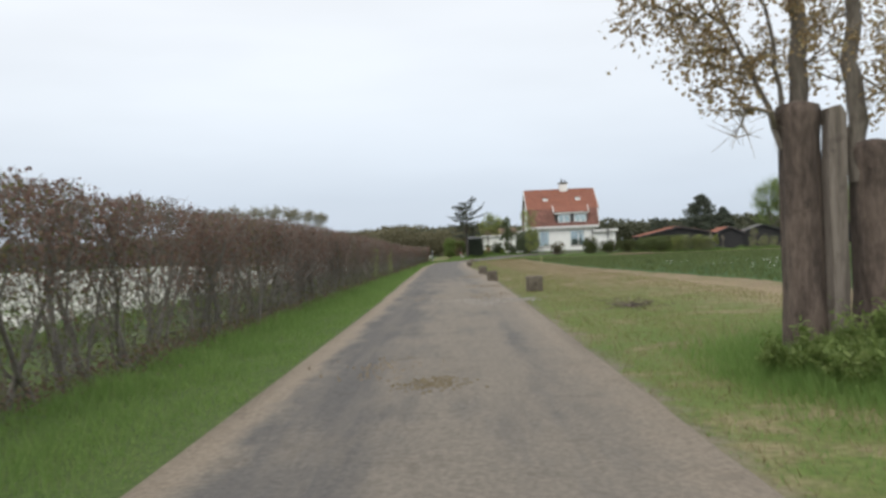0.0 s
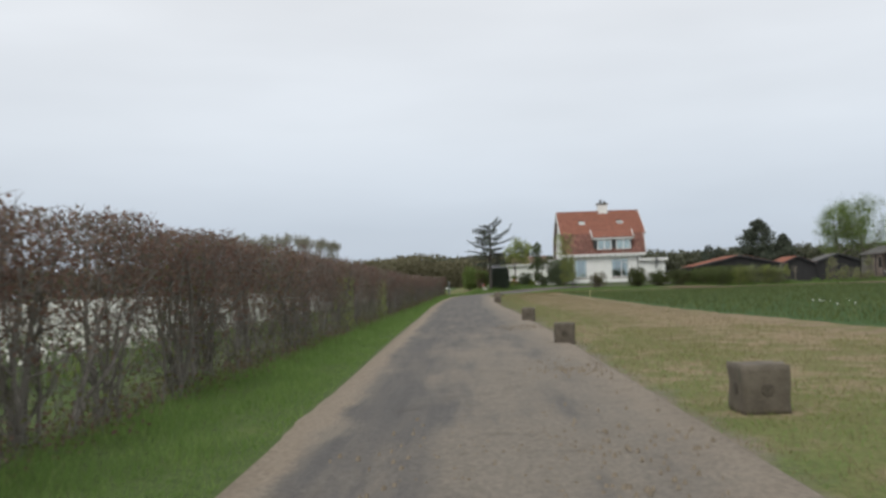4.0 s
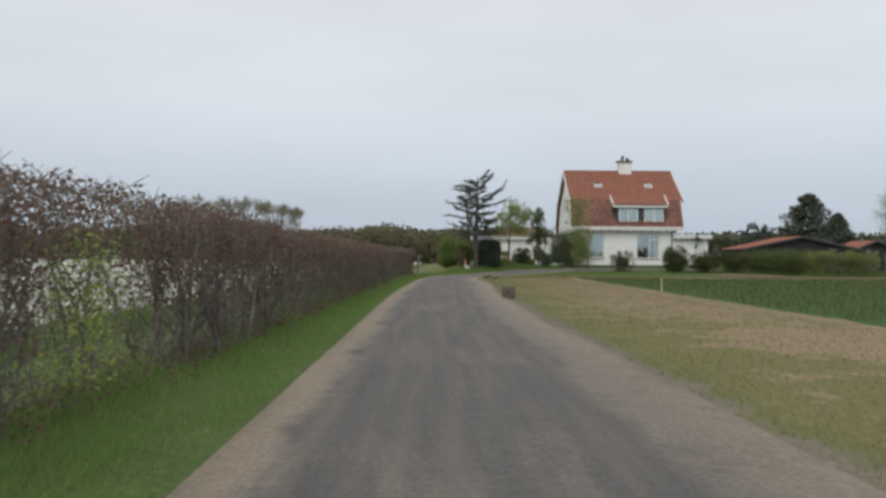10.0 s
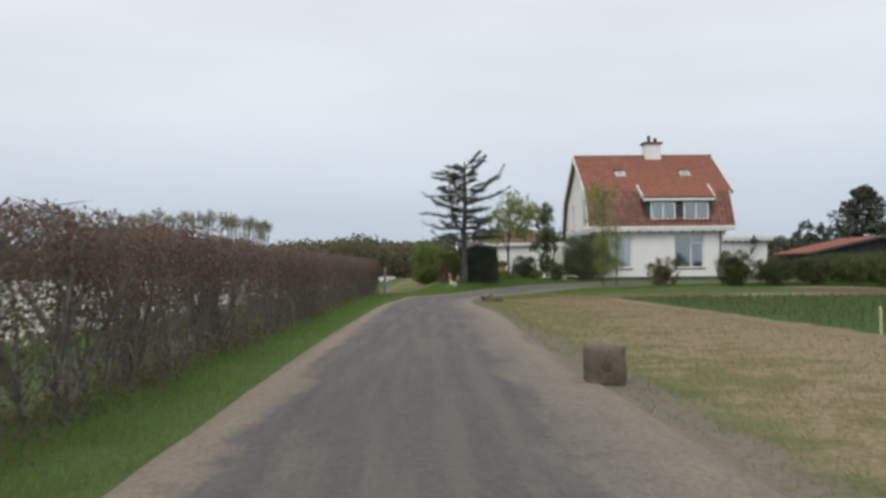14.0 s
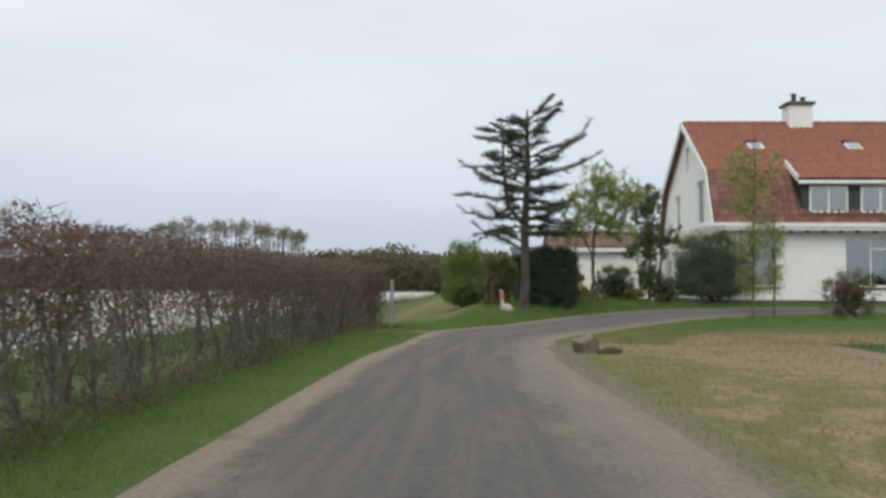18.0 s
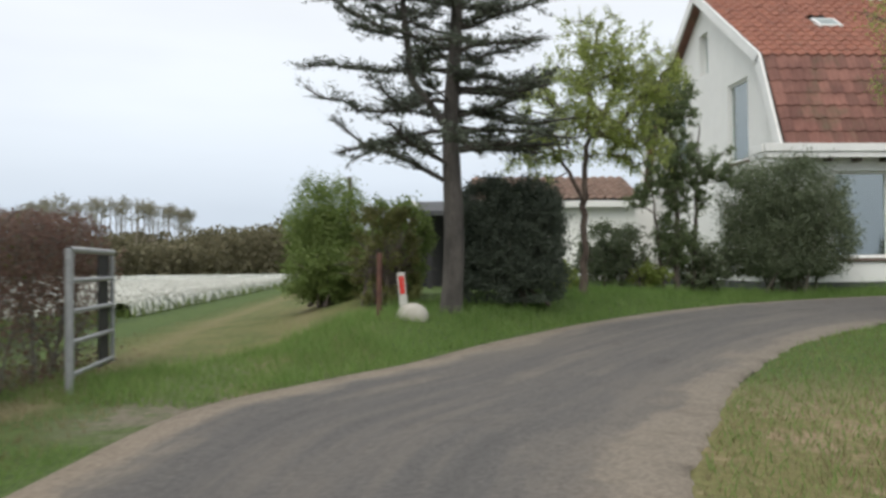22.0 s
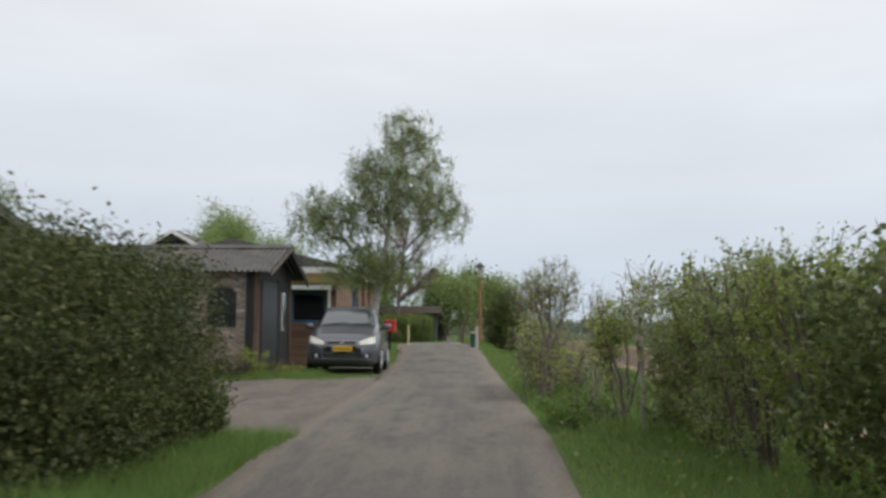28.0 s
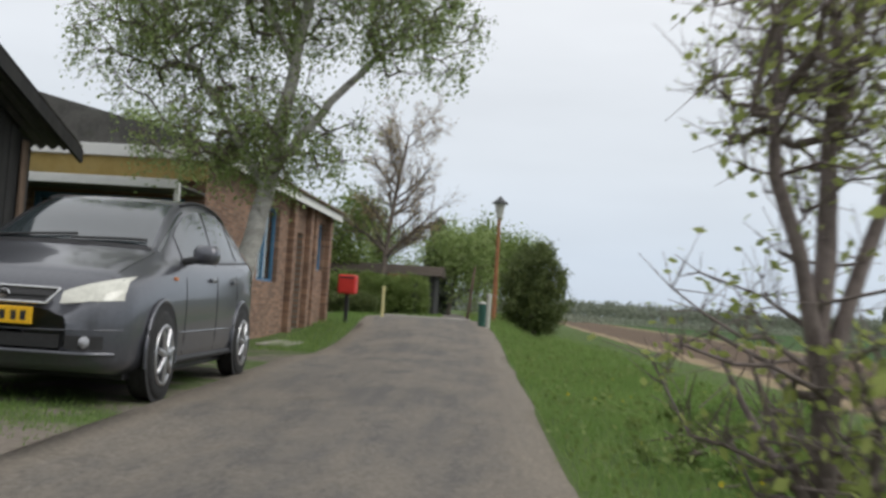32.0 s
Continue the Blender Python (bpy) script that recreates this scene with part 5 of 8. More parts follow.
def regrowth(at, cut, seed, label, stems, blobs):
    """The pollard and its crown, as one tree."""
    t = pollard(at, seed, 0.175 if seed == 4 else 0.2, cut, label)
    g = crowned("regrowth", (at[0], at[1], cut - 0.12), label, "tree", stems, blobs, M_TWIG_PALE, L_COPPER, 7, 0.031, seed, 5, 0.22, 0.2, 0.9, 0.0, 0.0055, trunk_bark=M_BARK)
    for ob in list(g.children):
        ob.parent = t
        ob.location = (0, 0, cut - 0.12)
    bpy.data.objects.remove(g)
    return t


regrow_at = [((3.33, 7.95), 2.2, 4, "old pollarded trunk with coppery-leaved regrowth above long grass",
              [[(0.06, 0.08, -0.4, 0.085), (0.06, 0.06, 0.5, 0.075), (0.08, 0.05, 1.7, 0.055), (0.1, 0, 2.8, 0.03)], [(-0.14, 0, -0.25, 0.03), (-0.3, 0.05, 0.3, 0.022), (-0.6, 0.1, 1.0, 0.014), (-0.95, 0.1, 1.5, 0.006)], [(-0.1, 0, -0.05, 0.026), (-0.2, -0.1, 0.6, 0.018), (-0.4, -0.1, 1.4, 0.008)]],
              [(-0.45, 0, 0.0, 0.26, 0.25, 0.18, 12), (-0.62, 0, 0.6, 0.42, 0.4, 0.42, 38), (-0.95, 0, 1.2, 0.55, 0.5, 0.5, 44), (-0.3, 0, 1.6, 0.85, 0.6, 0.8, 55), (0.15, 0, 0.8, 0.35, 0.4, 0.5, 16)]),
             ((3.93, 7.9), 1.85, 9, "second pollarded tree with sparse copper leaves beside the lane",
              [[(-0.12, 0, -0.2, 0.09), (-0.14, 0, 0.8, 0.07), (-0.05, 0, 2.2, 0.04)], [(0.14, 0, -0.2, 0.08), (0.3, 0, 0.8, 0.06), (0.45, 0, 2.2, 0.03)]],
              [(0.0, 0, 1.6, 0.7, 0.7, 1.1, 50), (0.2, 0, 0.6, 0.5, 0.5, 0.5, 15)])]
for spot in regrow_at:
    regrowth(*spot)
ps = thing("cut_post", (3.545, 7.82, 0.0), "dark split wooden post leaning on the old trunk", "post")
part("post", moved(join(prism([(-0.06, -0.1), (0.06, -0.1), (0.08, 0.7), (0.07, 1.1), (0.085, 2.1), (0.03, 2.17), (-0.07, 2.14), (-0.085, 1.5), (-0.07, 0.8)], -0.06, 0.06, "y")), pose(0, 0, 0, 0, 1.0, 10)), M_SPLIT, ps)

# ragged dark conifer at the bend
def old_conifer():
    rg = np.random.default_rng(31)
    t = thing("conifer", (1.4, 103.2, float(terr(1.4, 103.2))), "ragged dark conifer with open, wind-swept tiers of branches", "tree")
    limbs, pts = [], []
    H = 6.2
    axis = lambda z: np.array([0.03 * math.sin(z * 1.9) + 0.02 * z, 0.05 * math.cos(z * 2.1), z])

    def limb(b, a, rise, reach, rr, bare, lift):
        """One limb with flat sprays of needles to both sides; bare: the share of its end without needles."""
        d = np.array([math.cos(a), math.sin(a), rise])
        n = max(5, int(reach / 0.24))
        for s in range(n):
            f = s / n
            e = b + d / np.linalg.norm(d) * reach / n
            limbs.append((*b, *e, rr, rr * 0.86))
            if s >= 1:
                for _ in range(7):
                    side = np.cross(d, [0, 0, 1]) * rg.choice([-1, 1]) * rg.uniform(0.25, 1.0) + d * 0.8 + rg.normal(0, 0.28, 3) + [0, 0, 0.08]
                    q = b + (e - b) * rg.random()
                    g = q + side / np.linalg.norm(side) * rg.uniform(0.14, 0.5) * (1.15 - 0.7 * f)
                    limbs.append((*q, *g, 0.35 * rr + 0.003, 0.0025))
                    if rg.random() < (0.95 if f < 1 - bare else 0.3):
                        m = 22
                        pts.append(q + (g - q) * rg.uniform(0.05, 1.1, (m, 1)) + rg.normal(0, 1, (m, 3)) * [0.05, 0.05, 0.022] + [0, 0, 0.012])
            b, rr = e, rr * 0.88
            d = d + np.array([rg.normal(0, 0.16), rg.normal(0, 0.16), rg.normal(0, 0.12) + (lift if f > 0.3 else -0.03)])

    # height on the trunk, bearing, rise, reach: the boughs that give the crown its ragged outline
    boughs = ((1.75, 190, 0.5, 1.85), (2.0, 222, 0.35, 1.4), (2.2, 10, 0.15, 1.4), (2.5, 168, 0.0, 1.7), (2.7, 350, 0.1, 1.2), (2.9, 200, 0.05, 2.15), (3.1, 25, 0.05, 1.15),
              (3.3, 178, 0.2, 2.3), (3.6, 340, 0.25, 1.1), (3.6, 195, 0.3, 2.3), (3.9, 5, 0.2, 2.4), (4.2, 185, 0.2, 1.9), (4.2, 15, 0.6, 2.9), (4.6, 352, 0.4, 1.9),
              (4.9, 175, 0.3, 2.0), (5.1, 205, 0.4, 1.4), (5.3, 8, 0.9, 1.5), (5.6, 170, 0.6, 1.1), (5.7, 350, 1.2, 1.2),
              (2.35, 15, -0.05, 1.5), (2.55, 352, -0.1, 1.75), (2.8, 8, -0.12, 1.7), (3.05, 345, -0.1, 1.6), (3.3, 12, -0.1, 1.35))
    for z, ang, rise, reach in boughs:
        limb(axis(z), radians(ang), rise, reach, 0.036 * (1.25 - 0.1 * z), 0.3, 0.09)
    for k in range(40):
        z = 2.2 + 3.7 * (k + 0.5) / 40
        a = radians(k * 137.5 + rg.uniform(-30, 30))
        limb(axis(z), a, rg.uniform(-0.1, 0.35) + 0.12 * max(0, z - 4.4), rg.uniform(0.45, 1.5) * (1.1 if z < 4.6 else 0.8), 0.023, 0.2 + 0.12 * max(0, z - 4.0), 0.05)
    part("trunk", pipe([(*axis(H * k / 16 - 0.1), (0.175 if k == 0 else 0.15) * (1 - 0.82 * (k / 16) ** 1.5)) for k in range(17)], 12), M_PINEBARK, t, smooth=True)
    part("second_leader", pipe([(-0.08, 0.0, 2.6, 0.06), (-0.5, 0.1, 3.2, 0.055), (-0.62, 0.1, 4.2, 0.045), (-0.66, 0.1, 5.3, 0.02), (-0.7, 0.1, 5.9, 0.008)], 8), M_PINEBARK, t, smooth=True)
    for k in range(11):
        z = 3.6 + 0.2 * k
        limb(np.array([-0.62, 0.1, z]), radians(k * 137.5 + 40), rg.uniform(0.0, 0.3), rg.uniform(0.35, 0.95), 0.022, 0.2, 0.05)
    part("limbwork", tubes(limbs, 4), M_PINEBARK, t, kind="stuff")
    part("needles", petals(np.concatenate(pts), 0.02, rg, 4.0, flat=0.35), L_PINE, t, "grey-green needle sprays", kind="stuff")


old_conifer()
crowned("young_tree", (3.82, 105.65), "young tree with fresh light green leaves in the front garden", "tree",
        [[(0, 0, -0.1, 0.085), (0.0, 0, 0.3, 0.062), (0.03, 0, 0.9, 0.055), (-0.01, 0, 1.3, 0.058), (0.03, 0, 2.1, 0.045), (0.15, 0, 3.4, 0.028), (0.25, 0, 4.4, 0.012)], [(0.02, 0, 1.5, 0.04), (-0.3, 0.1, 2.2, 0.03), (-0.6, 0.1, 3.0, 0.012)]],
        [(0.0, 0, 3.0, 1.3, 1.1, 0.8, 170), (0.3, 0, 4.0, 0.85, 0.7, 0.65, 80), (-0.85, -0.1, 2.3, 0.55, 0.5, 0.45, 28), (1.0, 0, 2.5, 0.6, 0.5, 0.5, 34), (1.15, 0, 3.5, 0.65, 0.6, 0.6, 60)], M_BARK, L_YOUNG, 18, 0.025, 41, 6, 0.2, 0.1, wander=0.025, trunk_bark=M_BARK_OLD)
crowned("slim_evergreen", (6.1, 107.9), "slim dark green shrub tree before the gable", "tree",
        [[(0, 0, -0.1, 0.06), (0.02, 0, 1.5, 0.05), (-0.1, 0, 3.6, 0.02), (-0.1, 0, 4.2, 0.01)], [(0.35, 0.05, -0.1, 0.045), (0.42, 0.05, 1.6, 0.035), (0.5, 0, 3.2, 0.012)], [(-0.25, 0, -0.1, 0.035), (-0.35, 0, 1.2, 0.025), (-0.5, 0, 2.2, 0.012)]],
        [(0, 0, 1.0, 0.5, 0.4, 0.55, 60), (0.05, 0, 2.2, 0.7, 0.5, 0.7, 110), (-0.05, 0, 3.4, 0.6, 0.45, 0.8, 100), (0.85, 0, 2.4, 0.35, 0.3, 0.5, 16), (-0.75, 0, 1.8, 0.25, 0.25, 0.25, 10)], M_TWIG, L_FRESH, 24, 0.027, 42, 6, 0.17, 0.0, 0.9, 0.1)
crowned("sapling", (8.25, 102.9), "thin sapling with yellow-green young leaves at the bend", "tree",
        [[(0, 0, -0.1, 0.042), (0.0, 0, 1.0, 0.034), (0.03, 0, 2.6, 0.026), (0.1, 0, 4.4, 0.018), (0.05, 0, 5.9, 0.006)]],
        [(0.0, 0, 1.2, 0.42, 0.4, 0.6, 48), (0.05, 0, 2.3, 0.55, 0.5, 0.7, 75), (0.0, 0, 3.6, 0.85, 0.8, 0.8, 80), (-0.1, 0, 4.6, 1.0, 0.9, 0.8, 90)], M_TWIG, L_YOUNG, 9, 0.026, 43, 5, 0.22, 0.25, 0.9, 0.12)
crowned("sapling", (8.9, 103.05), "thin sapling with yellow-green young leaves at the bend", "tree",
        [[(0, 0, -0.1, 0.04), (0.05, 0, 1.5, 0.03), (0.0, 0, 3.2, 0.008)]],
        [(0.0, 0, 1.3, 0.35, 0.35, 0.7, 45), (0.05, 0, 2.5, 0.4, 0.4, 0.7, 55)], M_TWIG, L_YOUNG, 8, 0.026, 44, 5, 0.18, 0.25, 0.9, 0.12)
bush("holly_bush", (8.33, 108.1), (1.24, 0.6, 2.5), "large clipped dome of glossy dark evergreen before the house", L_DARK, 70000, 0.027, 51, stems=22, loose=0.1, open_foot=0.14, bark=M_BARK)
bush("yew", (2.36, 104.25), (0.74, 0.58, 1.72), "clipped block of very dark yew beside the conifer", L_YEW, 60000, 0.024, 52, kind_of="box", loose=0.05)
bush("garden_shrub", (4.9, 108.1), (0.65, 0.5, 1.25), "loose dark green garden shrub", L_DARK, 8000, 0.034, 53)
bush("garden_shrub", (6.7, 108.0), (0.45, 0.4, 0.9), "small dark green garden shrub under the slim tree", L_DARK, 5000, 0.034, 54)
bush("yellow_plant", (5.5, 107.6), (0.35, 0.3, 0.55), "low plant with yellow-green leaves", L_SPRING, 1400, 0.04, 55, stems=4)
bush("yellow_plant", (3.4, 106.4), (0.5, 0.3, 0.45), "low plant with yellow-green leaves at the verge", L_SPRING, 1500, 0.04, 56, stems=4)
bush("light_shrub", (-0.48, 107.0), (0.66, 0.95, 2.1), "tall light green shrub at the field track", L_GREEN, 30000, 0.028, 57, loose=0.28)
bush("light_shrub", (-0.4, 106.2), (0.75, 0.6, 0.95), "low dark green shrub at the foot of the taller one", L_GREEN, 12000, 0.032, 75, loose=0.2)
bush("light_shrub", (0.75, 106.0), (0.5, 0.5, 1.5), "green shrub behind the bare hedge piece", L_GREEN, 13000, 0.034, 58)
bush("bare_hedge_block", (0.5, 104.4), (0.47, 0.47, 1.36), "short clipped hedge piece, mostly bare twigs", L_OLIVE, 7000, 0.03, 59, stems=40, core=False, kind_of="box")
bush("roadside_shrub", (11.3, 103.4), (0.75, 0.6, 1.35), "rounded bare-twigged shrub on the field side", L_SCRUB, 5200, 0.032, 60, stems=22)
bush("roadside_shrub", (14.9, 103.4), (0.8, 0.7, 1.65), "rounded dark green shrub on the field side", L_PRIVET, 14000, 0.034, 61)
for k, (x, w, hh) in enumerate(((16.9, 0.95, 1.3), (18.8, 1.1, 1.35), (20.9, 1.2, 1.45), (22.6, 1.1, 1.65))):
    bush("field_hedge_shrub", (x, 103.5 - 0.02 * k), (w, 0.75, hh), "unclipped dark green shrub of the field-side hedge", L_PRIVET if k < 2 else L_CLIP, 11000, 0.036, 62 + k, stems=16, group="field-side hedge", loose=0.2)
for k, (x, y, hh) in enumerate(((24.3, 103.6, 1.75), (25.5, 103.7, 1.85), (26.7, 103.8, 1.8), (27.7, 103.9, 1.6))):
    rq = np.random.default_rng(500 + k)
    stems = [[(a, b, -0.05, 0.024), (a * 2.2, b * 2.2, hh * 0.5, 0.017), (a * 3.0, b * 3.0, hh * 0.9, 0.008)] for a, b in rq.uniform(-0.2, 0.2, (6, 2))]
    crowned("spring_shrub", (x, y, 0.0), "loose roadside shrub with bright young leaves on grey stems", "bush", stems,
            [(0, 0, hh * 0.72, 0.9, 0.72, hh * 0.3, 120), (0, 0, hh * 0.35, 0.95, 0.7, hh * 0.3, 70)], M_TWIG, L_GREYLEAF if k % 2 else L_SPRING, 12, 0.023, 66 + k, 6, 0.22, 0.05, 0.5, 0.1, group="field-side hedge")
bush("clipped_hedge", (24.2, 109.7, 0.0), (2.7, 0.95, 1.72), "clipped dark privet hedge beside the annex, yellowish on top", L_PRIVET, 96000, 0.024, 71, "hedge", "box", stems=26, loose=0.02)
bush("low_shrub", (26.75, 109.1, 0.0), (0.34, 0.34, 0.55), "low rounded shrub at the end of the clipped hedge", L_CLIP, 12000, 0.032, 72)
# dry shrubs before the far side of the field
bush("lamp_side_shrub", (66.3, 105.75, 0.0), (1.08, 1.0, 3.15), "dense rounded dark green shrub beside the street lamp", L_CLIP, 20000, 0.055, 73)

# saplings and espalier-like trees on the field side of the lane
def pruned(at, head, rx, rz, seed, label, sparse, wide):
    """A pruned tree: a short trunk, crooked limbs and a round head of upright twigs."""
    crowned("pruned_tree", (*at, 0.0), label, "tree",
            [[(0, 0, -0.1, wide * 1.3), (0.03, 0, 0.4, wide), (0.0, 0.03, head * 0.55, wide * 0.8), (0.05, 0.0, head, wide * 0.45), (0.0, 0.05, head + rz * 0.6, wide * 0.2)],
             [(0.0, 0, head * 0.45, wide * 0.6), (-0.1, rx * 0.45, head * 0.8, wide * 0.45), (-0.1, rx * 0.6, head + rz * 0.4, wide * 0.2)],
             [(0.0, 0, head * 0.5, wide * 0.6), (0.1, -rx * 0.5, head * 0.85, wide * 0.45), (0.1, -rx * 0.6, head + rz * 0.4, wide * 0.2)]],
            [(0, 0, head + 0.05, rx * 1.08, rx * 1.12, rz, 300), (0, 0.1, head * 0.5, rx * 1.15, rx * 1.15, rz * 0.85, 60)], M_PLUMTWIG, L_YOUNG, sparse, 0.023, seed, 5, 0.15, -0.2, 0.8, 0.3, 0.0033, M_PLUMTWIG, group="pruned field-side trees")


pruned((33.3, 105.15), 1.76, 0.47, 0.55, 81, "round-headed pruned tree with many upright twigs and young leaves", 1, 0.042)
pruned((36.8, 105.38), 1.72, 0.4, 0.5, 83, "smaller pruned tree, mostly bare upright twigs", 1, 0.045)
for k, (x, y, r, hh, n) in enumerate(((33.1, 105.4, 0.45, 1.5, 70), (33.9, 104.95, 0.5, 1.3, 60), (34.5, 105.25, 0.5, 1.65, 90), (35.5, 105.2, 0.45, 1.5, 70), (35.2, 104.7, 0.5, 0.9, 35), (36.7, 105.2, 0.4, 1.1, 45))):
    rq = np.random.default_rng(520 + k)
    crowned("undergrowth", (x, y, 0.0), "loose shrub with yellow-green leaves at the lane's edge", "bush",
            [[(a, b, -0.05, 0.022), (a * 2, b * 2, hh * 0.5, 0.015), (a * 3, b * 3, hh * 0.8, 0.006)] for a, b in rq.uniform(-0.18, 0.18, (5, 2))],
            [(0, 0, hh * 0.55, r, r, hh * 0.45, n)], M_PLUMTWIG, L_YOUNG, 3, 0.03, 84 + k, 5, 0.19, 0.1, 0.4, 0.1, group="undergrowth at the lane")
sapling = crowned("forked_sapling", (28.75, 104.5, 0.0), "grey forked sapling with sparse leaves", "tree",
        [[(0, 0, -0.1, 0.034), (0.0, 0.1, 0.7, 0.022), (0.0, 0.3, 1.3, 0.014), (0, 0.4, 1.9, 0.006)], [(0, 0.02, 0.2, 0.022), (0.0, -0.15, 0.8, 0.018), (0, -0.2, 1.9, 0.006)], [(0, 0.03, 0.3, 0.022), (0.15, 0.16, 0.8, 0.017), (0.2, 0.3, 1.7, 0.006)], [(0, 0, 0.4, 0.02), (-0.1, 0.0, 1.0, 0.015), (-0.1, 0.1, 2.0, 0.006)], [(0.3, 0.05, -0.05, 0.022), (0.45, 0.15, 0.6, 0.02), (0.6, 0.25, 1.5, 0.008)]],
        [(0.1, 0.15, 1.4, 0.42, 0.34, 0.4, 90), (0.3, 0.3, 1.1, 0.3, 0.25, 0.4, 40), (0.0, -0.2, 1.7, 0.25, 0.2, 0.4, 30)], M_TWIG, L_YOUNG, 5, 0.026, 86, 5, 0.16, -0.2, 0.5, 0.3, 0.004)
sapling.scale = (0.86, 0.86, 0.86)
crowned("forked_sapling", (29.7, 104.75, 0.0), "bare grey sapling with upright forked twigs", "tree",
        [[(0, b * 0.2, -0.1, 0.014), (0.0, b * 0.5, 0.8, 0.01), (0.02, b * 0.8, 1.2, 0.006), (0, b * 1.0, 1.5, 0.003)] for b in (-0.16, -0.06, 0.08, 0.18)],
        [(0, -0.02, 1.35, 0.24, 0.24, 0.42, 110)], M_TWIG_PALE, L_GREEN, 0, 0.03, 88, 3, 0.18, -0.5, 0.3, 0.3, 0.0035)
sapling = crowned("forked_sapling", (28.3, 104.35, 0.0), "pale grey forked sapling, bare but for a few leaves", "tree",
        [[(0, 0, -0.1, 0.032), (0.0, 0.05, 0.8, 0.025), (0.0, 0.05, 1.06, 0.025), (0, 0.13, 1.3, 0.017), (0, 0.16, 1.7, 0.009), (0, 0.2, 1.95, 0.005)], [(0, 0.05, 1.04, 0.02), (0.0, -0.05, 1.25, 0.015), (0, -0.08, 1.6, 0.01), (0, -0.2, 1.95, 0.005)]],
        [(0, 0.0, 1.6, 0.25, 0.32, 0.4, 34)], M_PALEBARK, L_GREYLEAF, 2, 0.024, 87, 3, 0.2, -0.4, 0.5, 0.5, 0.005)
# birch behind the parked car
crowned("birch", (46.6, 109.85), "leaning silver birch in young leaf behind the parked car", "tree",
        [[(0, 0.35, -0.1, 0.2), (0, 0.28, 0.3, 0.16), (0, 0.08, 1.6, 0.135), (0.0, -0.12, 2.6, 0.12), (0.0, -0.3, 4.0, 0.085), (0.0, -0.65, 5.8, 0.06), (0, -0.95, 7.7, 0.012)], [(0, -0.05, 2.3, 0.07), (0.0, 0.55, 3.2, 0.055), (0, 1.3, 4.3, 0.04), (0, 2.0, 5.2, 0.012)], [(0, -0.15, 2.6, 0.08), (0.1, -0.95, 3.7, 0.055), (0.1, -1.9, 4.7, 0.03), (0.1, -2.5, 4.9, 0.01)], [(0, -0.35, 4.0, 0.06), (-0.2, 0.3, 5.2, 0.04), (-0.3, 0.6, 6.3, 0.012)]],
        [(0, -1.0, 6.0, 1.4, 1.6, 1.35, 250), (0, 1.75, 4.55, 1.2, 1.25, 1.05, 170), (0, -2.0, 4.75, 1.1, 0.95, 0.85, 110), (0, -0.95, 7.3, 0.85, 1.05, 0.75, 85), (0, 0.25, 3.1, 1.3, 1.7, 0.75, 210), (0.2, 0.1, 5.0, 1.3, 1.5, 1.2, 200), (-0.1, 0.35, 6.2, 0.8, 0.7, 0.6, 40)],
        M_BARK, L_WILLOW, 8, 0.034, 91, 6, 0.32, 0.3, 0.7, 0.25, 0.006, M_TWIG, trunk_bark=M_BIRCH)
tree("bare_tree", (76.0, 112.5), "tall bare tree with fine brown twigs behind the bungalow", "tree", 8.6, 0.15, [(9, 34, 0.42, 58, 0.02, 0.04), (6, 12, 0.42, 38, 0.05, 0.09), (4, 7, 0.5, 36, 0.03, 0.13), (3, 0, 0, 0, 0.02, 0.16)], M_TWIG, L_COPPER, 1, 0.04, 92, 0.06)

# conifers and trees behind the sheds
def spire(name, at, height, wide, seed, label, group=""):
    rg = np.random.default_rng(seed)
    t = thing(name, (*at, 0.0), label, "tree", group)
    part("trunk", tubes([(0, 0, -0.1, 0, 0, height * 0.95, 0.14, 0.02)], 7), M_PINEBARK, t)
    pts, segs = [], []
    for k in range(int(height * 34)):
        z = height * (0.08 + 0.9 * rg.random() ** 1.1)
        a, reach = rg.uniform(0, 6.28), wide * (1 - z / height) ** 0.8 * rg.uniform(0.6, 1.2) + 0.1
        e = np.array([reach * math.cos(a), reach * math.sin(a), z + 0.15 * reach])
        segs.append((0, 0, z, *e, 0.025, 0.006))
        m = 70
        pts.append(np.array([0, 0, z]) + (e - [0, 0, z]) * rg.uniform(0.3, 1.05, (m, 1)) + rg.normal(0, 0.1, (m, 3)))
    part("limbwork", tubes(segs, 3), M_PINEBARK, t, kind="stuff")
    part("needles", petals(np.concatenate(pts), 0.13, rg, 2.0), L_PINE, t, kind="stuff")


spire("spruce", (33.9, 130.0), 7.4, 5.2, 101, "dark broad spruce behind the sheds")
spire("spruce", (37.2, 131.0), 5.6, 2.4, 102, "dark broad spruce behind the sheds")
spire("spruce", (86.0, 110.9), 5.7, 1.0, 103, "slender dark spruce at the end of the lane")
FARCFG = [(5, 12, 0.5, 55, 0.03, 0.08), (4, 6, 0.5, 45, 0.04, 0.14), (3, 0, 0, 0, 0.02, 0.18)]
for k, (x, y, hh) in enumerate(((44.0, 131.0, 8.0), (48.0, 134.0, 8.6), (53.0, 131.0, 7.6), (57.5, 136.0, 9.2), (61.0, 132.0, 8.2), (64.5, 119.6, 5.2), (68, 120.2, 6.0), (72, 121.4, 6.6), (76, 123.8, 6.8), (81, 121.5, 6.0))):
    tree("garden_tree", (x, y, 0.0), "leafy green tree behind the sheds", "tree", hh, 0.2, FARCFG, M_BARK, L_WILLOW if k > 4 else L_GREEN, 60, 0.075, 110 + k, 0.4, group="trees behind the sheds", sides=5)
